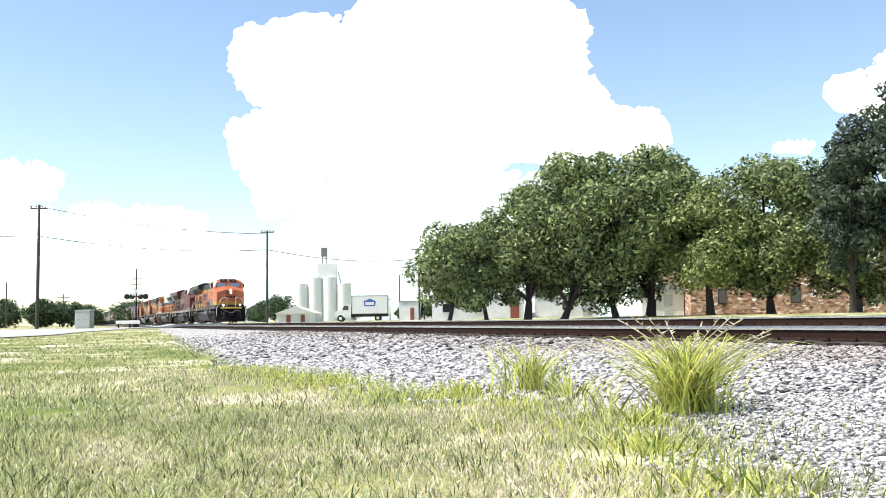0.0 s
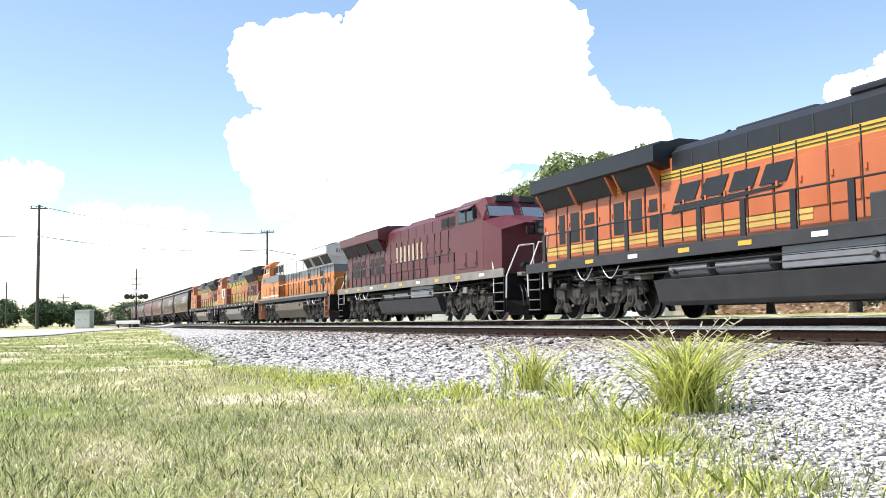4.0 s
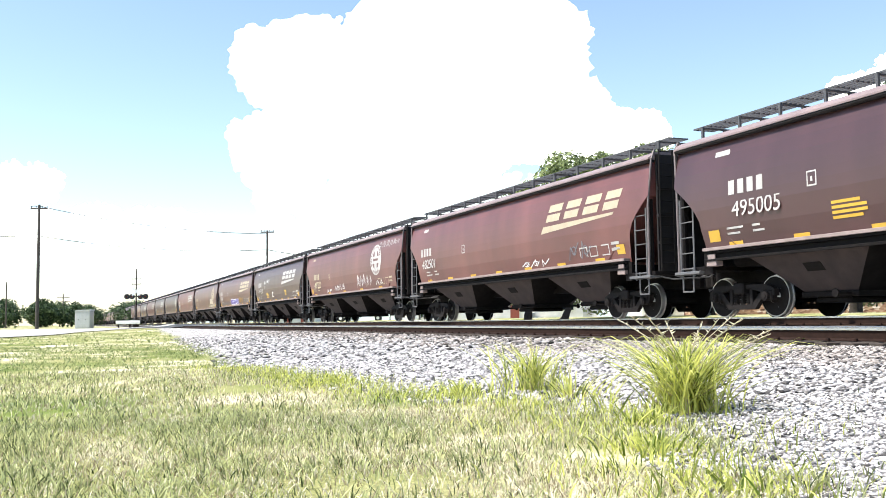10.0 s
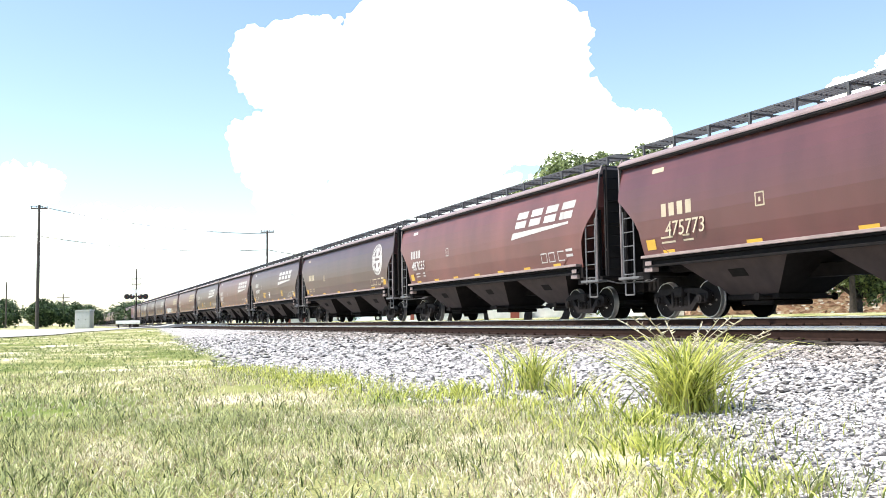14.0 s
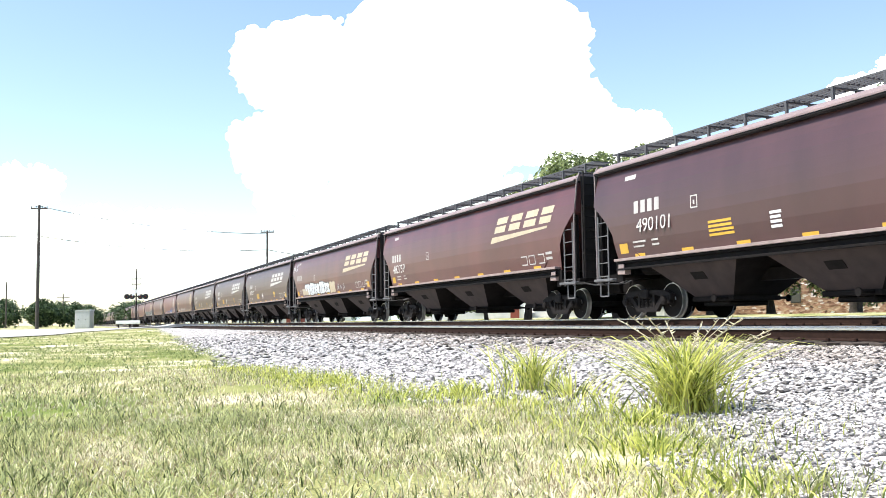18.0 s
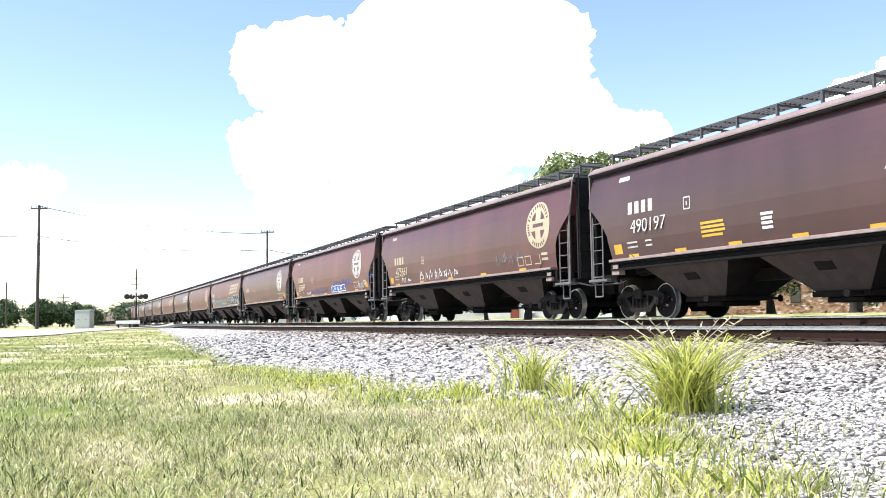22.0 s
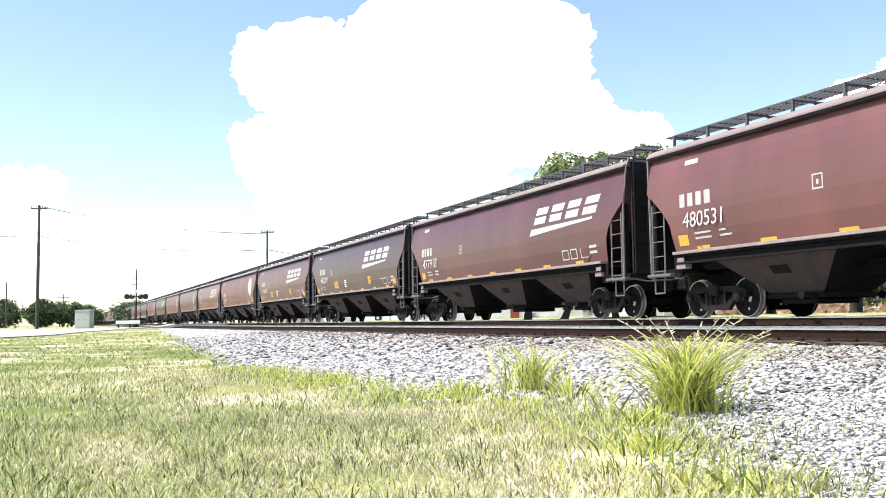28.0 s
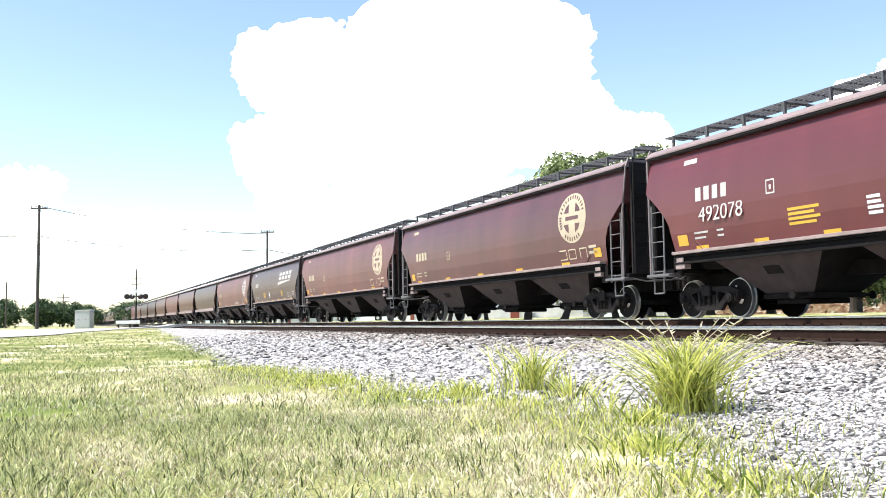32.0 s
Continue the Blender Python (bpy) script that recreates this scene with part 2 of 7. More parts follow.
def same(name, me, parent, m):
    """Another object on a mesh that stands already."""
    ob = new(name, me)
    ob.parent = parent
    ob.matrix_basis = m
    return ob


def empty(name, m=None):
    ob = new(name)
    ob.empty_display_size = 0.3
    if m is not None:
        ob.matrix_basis = m
    return ob


def box(bm, lo, hi, bevel=0.0, m=None, index=0):
    (x0, y0, z0), (x1, y1, z1) = lo, hi
    c = Vector(((x0 + x1) / 2, (y0 + y1) / 2, (z0 + z1) / 2))
    made = bmesh.ops.create_cube(bm, size=1)["verts"]
    for v in made:
        v.co = Vector((v.co.x * (x1 - x0), v.co.y * (y1 - y0), v.co.z * (z1 - z0))) + c
    if m is not None:
        bmesh.ops.transform(bm, matrix=m, verts=made)
    if index:
        for f in {f for v in made for f in v.link_faces}:
            f.material_index = index
    if bevel:
        bmesh.ops.bevel(bm, geom=list({e for v in made for e in v.link_edges}), offset=bevel, segments=1, affect="EDGES", clamp_overlap=True)


def rod(bm, a, b, r, n=8, r2=None, caps=True):
    a, b = Vector(a), Vector(b)
    d = b - a
    m = Matrix.Translation((a + b) / 2) @ d.to_track_quat("Z", "Y").to_matrix().to_4x4()
    bmesh.ops.create_cone(bm, cap_ends=caps, segments=n, radius1=r, radius2=r if r2 is None else r2, depth=d.length, matrix=m)


def run(bm, pts, r, n=6):
    for a, b in zip(pts, pts[1:]):
        rod(bm, a, b, r, n)


def prism(bm, outline, axis, lo, hi, index=0):
    """An outline of (u, v) pulled from lo to hi along 'x' (u, v = y, z), 'y' (x, z) or 'z' (x, y)."""
    def at(u, v, w):
        return {"x": (w, u, v), "y": (u, w, v), "z": (u, v, w)}[axis]
    a = [bm.verts.new(at(u, v, lo)) for u, v in outline]
    b = [bm.verts.new(at(u, v, hi)) for u, v in outline]
    k = len(outline)
    fs = [bm.faces.new(a), bm.faces.new(b[::-1])]
    for i in range(k):
        fs.append(bm.faces.new((a[i], a[(i + 1) % k], b[(i + 1) % k], b[i])))
    for f in fs:
        f.material_index = index


def letters(name, text, size, mat, parent, m, label="", spread=1.0):
    """Built-in font as a thin mesh, reading along +x of m, raised along its z."""
    cu = bpy.data.curves.new(name, "FONT")
    cu.body, cu.size, cu.extrude, cu.align_x, cu.space_character = text, size, 0.002, "CENTER", spread
    cu.resolution_u = 3
    tmp = new("lettering_curve", cu)
    me = bpy.data.meshes.new_from_object(tmp)
    bpy.data.objects.remove(tmp)
    bpy.data.curves.remove(cu)
    me.materials.clear()
    me.materials.append(mat)
    ob = new(name, me)
    ob.parent = parent
    ob.matrix_basis = m
    if label:
        ob["label"] = label
    return ob

# ---- ground, tracks, road ----
TRAIN_X, SIDING_X, SIDING_Z = 15.336, 11.036, -0.166
ROAD_Y = 97.0


def smooth(a, b, v):
    t = min(1.0, max(0.0, (v - a) / (b - a)))
    return t * t * (3 - 2 * t)


def ground_z(x, y):
    z = -0.72 + 0.31 * smooth(3.0, 9.6, x) + 0.16 * smooth(12.6, 13.7, x) - 0.10 * smooth(17.0, 19.5, x) + 0.50 * smooth(24, 42, x)
    z += 0.30 * smooth(70, 96, y) * (1 - smooth(4, 10, x))
    return z + 0.03 * noise.noise((x * 0.35, y * 0.35, 0)) * (1 - smooth(9, 10, x) * (1 - smooth(19, 22, x)))


def stone_edge(y):
    """How far from the line the crushed stone reaches."""
    base = float(np.interp(y, (0, 2.9, 4.0, 5.5, 7.2, 9.2, 12.5, 16, 46, 90), (2.5, 2.6, 3.3, 3.75, 3.75, 3.2, 3.1, 2.75, 4.9, 7.5)))
    return base + 0.22 * noise.noise((0.0, y * 0.5, 4.0)) + 0.2 * noise.noise((3.0, y * 1.4, 1.0))


def build_ground():
    xs = sorted(set([-3500, -1500, -700, -300, -150, -80, -50, -30, -20] + [round(-14 + 0.5 * i, 2) for i in range(28)] + [round(0.25 * i, 2) for i in range(0, 84)] + [21 + i for i in range(24)] + [50, 60, 80, 110, 150, 250, 500, 1000, 2000, 3500]))
    ys = sorted(set([-3500, -1000, -300, -100, -40, -20, -10, -5] + [round(0.4 * i, 2) for i in range(0, 100)] + [40 + 2 * i for i in range(36)] + [112, 118, 125, 140, 170, 220, 300, 450, 700, 1200, 2200, 3500]))
    verts = [(x, y, ground_z(x, y)) for y in ys for x in xs]
    w = len(xs)
    faces = [(j * w + i, j * w + i + 1, (j + 1) * w + i + 1, (j + 1) * w + i) for j in range(len(ys) - 1) for i in range(w - 1)]
    me = mesh_from("ground", verts, faces, M_GROUND)
    a = me.attributes.new("stone", "FLOAT", "POINT")
    vals = []
    for x, y, z in verts:
        e = stone_edge(y)
        vals.append(smooth(e - 0.35, e + 0.35, x + 0.5 * noise.noise((x * 1.5, y * 1.5, 2.0))) * (1 - smooth(22.5, 24.5, x)))
    a.data.foreach_set("value", vals)
    for p in me.polygons:
        p.use_smooth = True
    tagged(new("ground", me), "mown dry grass field and crushed stone track bed", "ground", kind="structure")


build_ground()


def rail_outline(s=1.0):
    h = [(-0.075, -0.185), (0.075, -0.185), (0.075, -0.172), (0.012, -0.150), (0.010, -0.048), (0.036, -0.036), (0.036, -0.006), (0.028, 0.0)]
    return h + [(-x, z) for x, z in h[::-1][:-2]]


def build_track(name, cx, z, label):
    track = tagged(empty(name, pose(cx, 0, z)), label, "railway track", kind="structure")
    for side in (-0.753, 0.753):
        bm = bmesh.new()
        prism(bm, [(side + u, v) for u, v in rail_outline()], "y", -120, 900)
        rail = part("rail", bm, [M_RAIL, M_RAIL_TOP], track)
        for p in rail.data.polygons:
            if p.center.z > -0.03:
                p.material_index = 1
        bm = bmesh.new()
        for k in range(120):
            y = 0.25 + k * 0.508
            for dx in (-0.11, 0.11):
                box(bm, (side + dx - 0.02, y - 0.02, -0.187), (side + dx + 0.02, y + 0.02, -0.150))
        tagged(part("rail_spikes", bm, M_RAIL, track), kind="stuff")
    bm = bmesh.new()
    box(bm, (-1.3, -0.115, -0.36), (1.3, 0.115, -0.192), 0.012)
    me = part("tie", bm, M_TIE, track).data
    bpy.data.objects.remove(bpy.data.objects["tie"] if name == "siding_track" else track.children[-1])
    for k in range(150):
        same("tie", me, track, pose(random.uniform(-0.03, 0.03), k * 0.508, random.uniform(-0.012, 0.004), 0, 0, random.uniform(-1, 1)))
    verts, faces = [], []
    for k in range(150, 1200):
        y = k * 0.508
        b = len(verts)
        verts += [(sx * 1.3, y + sy * 0.115, sz) for sz in (-0.36, -0.192) for sx, sy in ((-1, -1), (1, -1), (1, 1), (-1, 1))]
        faces += [(b + 4, b + 5, b + 6, b + 7), (b, b + 1, b + 5, b + 4), (b + 2, b + 3, b + 7, b + 6), (b + 3, b, b + 4, b + 7), (b + 1, b + 2, b + 6, b + 5)]
    far = new("far_ties", mesh_from("far_ties", verts, faces, M_TIE))
    far.parent = track
    tagged(far, kind="stuff")
    return track


build_track("siding_track", SIDING_X, SIDING_Z, "empty rusty siding track on wooden ties in crushed stone")
build_track("main_track", TRAIN_X, 0.0, "railway track with worn shiny rails on wooden ties")


def build_road():
    bm = bmesh.new()
    xs = [-400, -60, -30, -12, -4, 0, 3, 6, 8.5, 9.6, 19.5, 24, 40, 90, 300]
    rows = []
    for x in xs:
        z = ground_z(x, ROAD_Y) + 0.05
        if 9 < x < 20:
            z = -0.02
        if 8 < x < 9:
            z = -0.2
        rows.append([bm.verts.new((x, ROAD_Y - 4.0, z)), bm.verts.new((x, ROAD_Y + 4.0, z))])
    for a, b in zip(rows, rows[1:]):
        bm.faces.new((a[0], b[0], b[1], a[1]))
    ext = bmesh.ops.extrude_face_region(bm, geom=bm.faces[:])
    for v in ext["geom"]:
        if isinstance(v, bmesh.types.BMVert):
            v.co.z -= 0.25
    tagged(part("road", bm, M_ROAD), "pale concrete road that crosses the tracks", "road", kind="structure")


build_road()


def build_drive():
    """A pale gravel drive that fans out from the crossing over the field."""
    bm = bmesh.new()
    rows = []
    for k in range(25):
        t = k / 24
        lo = [(8.7, 92.9), (4.0, 88), (1.0, 82), (-3.8, 60), (-9, 42), (-40, 30)]
        u = t * (len(lo) - 1)
        i = min(int(u), len(lo) - 2)
        a = Vector(lo[i]).lerp(Vector(lo[i + 1]), u - i)
        b = Vector((8.7, 101.1)).lerp(Vector((-75, 122)), t)
        rows.append([bm.verts.new((*a.lerp(b, j / 8), ground_z(*a.lerp(b, j / 8)) + 0.06)) for j in range(9)])
    for r0, r1 in zip(rows, rows[1:]):
        for j in range(8):
            bm.faces.new((r0[j], r0[j + 1], r1[j + 1], r1[j]))
    tagged(part("gravel_drive", bm, M_ROAD), "pale gravel drive beside the grass field", "drive", kind="structure")


build_drive()

# ---- the train ----
SPEED = 22.6
NEAR = Matrix(((0, 0, -1, 0), (-1, 0, 0, 0), (0, 1, 0, 0), (0, 0, 0, 1)))     # lettering on a side that faces -x
FAR_SIDE = Matrix(((0, 0, 1, 0), (1, 0, 0, 0), (0, 1, 0, 0), (0, 0, 0, 1)))   # lettering on a side that faces +x


def side_x(z):
    """Half width of the hopper body at a height."""
    pts = [(1.50, 1.445), (2.0, 1.545), (2.5, 1.597), (2.8, 1.605), (3.1, 1.595), (3.4, 1.568), (3.75, 1.50), (4.09, 1.39)]
    for (z0, x0), (z1, x1) in zip(pts, pts[1:]):
        if z <= z1:
            return x0 + (x1 - x0) * (z - z0) / (z1 - z0)
    return pts[-1][1]


def end_y(z):
    if z >= 3.15:
        return 8.46
    if z >= 2.25:
        return 7.55 + 0.91 * ((z - 2.25) / 0.9) ** 1.4
    return 7.43 + 0.12 * (z - 1.5) / 0.75


def wheelset(parent, m, r, gauge=1.435):
    bm = bmesh.new()
    for s in (-1, 1):
        x0 = s * gauge / 2
        rod(bm, (x0 - s * 0.0, 0, 0), (x0 + s * 0.03, 0, 0), r + 0.027, 28)
        rod(bm, (x0 + s * 0.03, 0, 0), (x0 + s * 0.135, 0, 0), r, 28, r - 0.004)
    rim = len(bm.faces)
    for s in (-1, 1):
        x0 = s * (gauge / 2 + 0.137)
        rod(bm, (x0 - s * 0.01, 0, 0), (x0, 0, 0), r - 0.022, 28)
        rod(bm, (x0, 0, 0), (x0 + s * 0.05, 0, 0), 0.17, 14, 0.13)
        for k in range(3):
            a = 2.094 * k
            rod(bm, (x0, math.cos(a) * r * 0.6, math.sin(a) * r * 0.6), (x0 + s * 0.003, math.cos(a) * r * 0.6, math.sin(a) * r * 0.6), 0.035, 6)
    rod(bm, (-1.0, 0, 0), (1.0, 0, 0), 0.085, 10)
    for f in list(bm.faces)[rim:]:
        f.material_index = 1
    ob = part("wheelset", bm, [M_TREAD, M_WHEEL], parent, "steel wheels with bright worn treads")
    ob.matrix_parent_inverse = m
    return ob


def side_frame(s):
    """A cast truss: arched top, dipping bottom, columns, pedestals and bearing caps."""
    bm = bmesh.new()
    x = s * 1.0
    prism(bm, [(-1.10, 0.46), (-1.10, 0.62), (-0.80, 0.73), (0.80, 0.73), (1.10, 0.62), (1.10, 0.46), (0.74, 0.54), (0.34, 0.63), (-0.34, 0.63), (-0.74, 0.54)], "x", x - 0.07, x + 0.07)
    prism(bm, [(-0.80, 0.54), (-0.44, 0.17), (0.44, 0.17), (0.80, 0.54), (0.64, 0.56), (0.36, 0.29), (-0.36, 0.29), (-0.64, 0.56)], "x", x - 0.06, x + 0.06)
    for t in (-1, 1):
        box(bm, (x - 0.07, t * 0.34 - 0.05, 0.26), (x + 0.07, t * 0.34 + 0.05, 0.66), 0.01)
        box(bm, (x - 0.09, t * 0.875 - 0.16, 0.37), (x + 0.09, t * 0.875 + 0.16, 0.60), 0.03)
        rod(bm, (x, t * 0.875, 0.457), (x + s * 0.17, t * 0.875, 0.457), 0.105, 12)
        rod(bm, (x + s * 0.17, t * 0.875, 0.457), (x + s * 0.19, t * 0.875, 0.457), 0.06, 8)
    return bm


def truck_spring(x, y):
    bm = bmesh.new()
    for k in range(6):
        rod(bm, (x, y, 0.30 + k * 0.042), (x, y, 0.318 + k * 0.042), 0.082, 8)
    rod(bm, (x, y, 0.29), (x, y, 0.54), 0.05, 6)
    return bm


def freight_truck(parent, y):
    truck = part("truck", truck_bolster(), M_TRUCK, parent, "black cast steel four-wheel truck")
    truck.location = (0, y, 0)
    for s in (-1, 1):
        part("side_frame", side_frame(s), M_TRUCK, truck)
        for k in (-0.2, 0.0, 0.2):
            part("spring", truck_spring(s * 1.0, k), M_TRUCK, truck)
    for t in (-1, 1):
        wheelset(truck, Matrix.Translation((0, t * 0.875, 0.457)), 0.457)
    bm = bmesh.new()
    for t in (-1, 1):
        rod(bm, (-0.9, t * 0.36, 0.36), (0.9, t * 0.36, 0.36), 0.04, 6)
        run(bm, [(-0.3, t * 0.36, 0.36), (-0.25, t * 0.2, 0.75)], 0.03, 5)
    part("brake_beam", bm, M_TRUCK, truck)
    return truck


def truck_bolster():
    bm = bmesh.new()
    box(bm, (-1.15, -0.17, 0.52), (1.15, 0.17, 0.78), 0.03)
    rod(bm, (0, 0, 0.78), (0, 0, 0.92), 0.2, 12)
    for t in (-1, 1):
        box(bm, (-0.9, t * 0.42 - 0.05, 0.42), (0.9, t * 0.42 + 0.05, 0.54), 0.01)
    return bm


def ladder(x, y0, y1, z0, z1, rungs):
    bm = bmesh.new()
    for y in (y0, y1):
        rod(bm, (x, y, z0), (x, y, z1), 0.022, 6)
    for k in range(rungs):
        z = z0 + (z1 - z0) * (k + 0.5) / rungs
        rod(bm, (x, y0, z), (x, y1, z), 0.014, 6)
    return bm


def hopper_body():
    bm = bmesh.new()
    zs = [1.5, 1.8, 2.05, 2.25, 2.5, 2.75, 2.95, 3.15, 3.4, 3.7, 3.9, 4.0, 4.09]
    ts = [-1, -0.96, -0.8, -0.6, -0.4, -0.2, 0, 0.2, 0.4, 0.6, 0.8, 0.96, 1]
    for s in (-1, 1):
        g = [[bm.verts.new((s * side_x(z), t * end_y(z), z)) for t in ts] for z in zs]
        for a, b in zip(g, g[1:]):
            for i in range(len(ts) - 1):
                bm.faces.new((a[i], a[i + 1], b[i + 1], b[i]))
    for e in (-1, 1):
        up = [bm.verts.new((x, e * 8.44, z)) for x, z in ((-1.585, 3.15), (-1.53, 3.7), (-1.42, 4.09), (-1.1, 4.26), (0, 4.40), (1.1, 4.26), (1.42, 4.09), (1.53, 3.7), (1.585, 3.15))]
        bm.faces.new(up)
        lo = [bm.verts.new((-1.50, e * 6.2, 1.5)), bm.verts.new((1.50, e * 6.2, 1.5))]
        bm.faces.new((up[0], up[-1], lo[1], lo[0]))
    bm.faces.new([bm.verts.new((sx * 1.48, sy * 7.3, 1.5)) for sx, sy in ((-1, -1), (1, -1), (1, 1), (-1, 1))])
    return bm


def hopper_roof():
    bm = bmesh.new()
    half = [(1.40, 4.09), (1.57, 4.09), (1.57, 4.13), (1.51, 4.15), (1.47, 4.21), (1.38, 4.27), (1.15, 4.33), (0.6, 4.39)]
    prism(bm, half + [(0, 4.41)] + [(-x, z) for x, z in half[::-1]], "y", -8.48, 8.48)
    return bm


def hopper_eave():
    """The angle below the roof's edge, coloured dark to draw the lip's shadow line."""
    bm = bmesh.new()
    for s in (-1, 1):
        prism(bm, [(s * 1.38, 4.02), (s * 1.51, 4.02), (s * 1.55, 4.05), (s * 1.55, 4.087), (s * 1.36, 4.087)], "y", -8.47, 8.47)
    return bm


def running_board():
    bm = bmesh.new()
    for x in (-0.62, 0.62):
        for dx in (-0.28, -0.14, 0, 0.14, 0.28):
            box(bm, (x + dx - 0.012, -8.5, 4.66), (x + dx + 0.012, 8.5, 4.70))
        for k in range(34):
            box(bm, (x - 0.3, -8.5 + k * 0.515 - 0.012, 4.665), (x + 0.3, -8.5 + k * 0.515 + 0.012, 4.695))
    return bm


def board_bracket(y):
    bm = bmesh.new()
    for s in (-1, 1):
        box(bm, (s * 0.95 - 0.03, y - 0.03, 4.27), (s * 0.95 + 0.03, y + 0.03, 4.67))
        box(bm, (s * 0.3 - 0.03, y - 0.03, 4.36), (s * 0.3 + 0.03, y + 0.03, 4.66))
    box(bm, (-0.95, y - 0.025, 4.62), (0.95, y + 0.025, 4.66))
    return bm


def bay(y):
    """One discharge hopper: four slopes to a gate frame, and a weld seam round its foot."""
    bm = bmesh.new()
    top = [bm.verts.new((sx * 1.47, y + sy * 1.92, 1.5)) for sx, sy in ((-1, -1), (1, -1), (1, 1), (-1, 1))]
    mid = [bm.verts.new((sx * 0.64, y + sy * 0.72, 0.50)) for sx, sy in ((-1, -1), (1, -1), (1, 1), (-1, 1))]
    for i in range(4):
        j = (i + 1) % 4
        bm.faces.new((top[i], top[j], mid[j], mid[i])).material_index = 1 - i % 2      # shade painted dark on the slopes along the car
    bm.faces.new(mid)
    return bm


def bay_plate(y, s):
    """A square inspection plate on a side slope."""
    bm = bmesh.new()
    lean = math.degrees(math.atan2(0.83, 1.0))
    box(bm, (-0.012, -0.25, -0.72), (0.012, 0.25, -0.50), 0, Matrix.Translation((s * 1.47, y, 1.5)) @ pose(0, 0, 0, 0, s * lean, 0))
    return bm


def gate(y):
    bm = bmesh.new()
    box(bm, (-0.72, y - 0.80, 0.40), (0.72, y + 0.80, 0.52), 0.02)
    box(bm, (-0.60, y - 0.50, 0.28), (0.60, y + 0.50, 0.40), 0.03)
    rod(bm, (-1.10, y - 0.6, 0.46), (1.10, y - 0.6, 0.46), 0.035, 8)
    for s in (-1, 1):
        rod(bm, (s * 1.10, y - 0.6, 0.46), (s * 1.14, y - 0.6, 0.46), 0.09, 8)
    return bm


def hopper_end(e):
    """Platform, posts and draft gear at one end."""
    bm = bmesh.new()
    box(bm, (-1.5, e * 7.35 if e > 0 else e * 8.55, 1.10), (1.5, e * 8.55 if e > 0 else e * 7.35, 1.20), 0.01)
    box(bm, (-0.25, min(e * 6.0, e * 8.7), 0.75), (0.25, max(e * 6.0, e * 8.7), 1.10), 0.02)
    for s in (-1, 1):
        box(bm, (s * 1.42 - 0.05, e * 8.30 - 0.05, 1.15), (s * 1.42 + 0.05, e * 8.30 + 0.05, 3.4))
        box(bm, (s * 0.5 - 0.05, e * 8.30 - 0.05, 1.15), (s * 0.5 + 0.05, e * 8.30 + 0.05, 3.4))
        box(bm, (s * 1.46 - 0.04, min(e * 7.2, e * 7.5), 1.0), (s * 1.46 + 0.04, max(e * 7.2, e * 7.5), 1.5))
    return bm


def coupler(e, y0=8.6, y1=9.15):
    bm = bmesh.new()
    box(bm, (-0.12, min(e * y0, e * y1), 0.76), (0.12, max(e * y0, e * y1), 1.0), 0.03)
    box(bm, (-0.2, min(e * (y1 - 0.25), e * (y1 + 0.05)), 0.72), (0.16, max(e * (y1 - 0.25), e * (y1 + 0.05)), 1.06), 0.05)
    run(bm, [(0.35, e * y0, 0.85), (0.38, e * (y0 + 0.25), 0.55), (0.30, e * (y1 - 0.05), 0.42), (0.12, e * (y1 + 0.02), 0.5)], 0.03)
    return bm


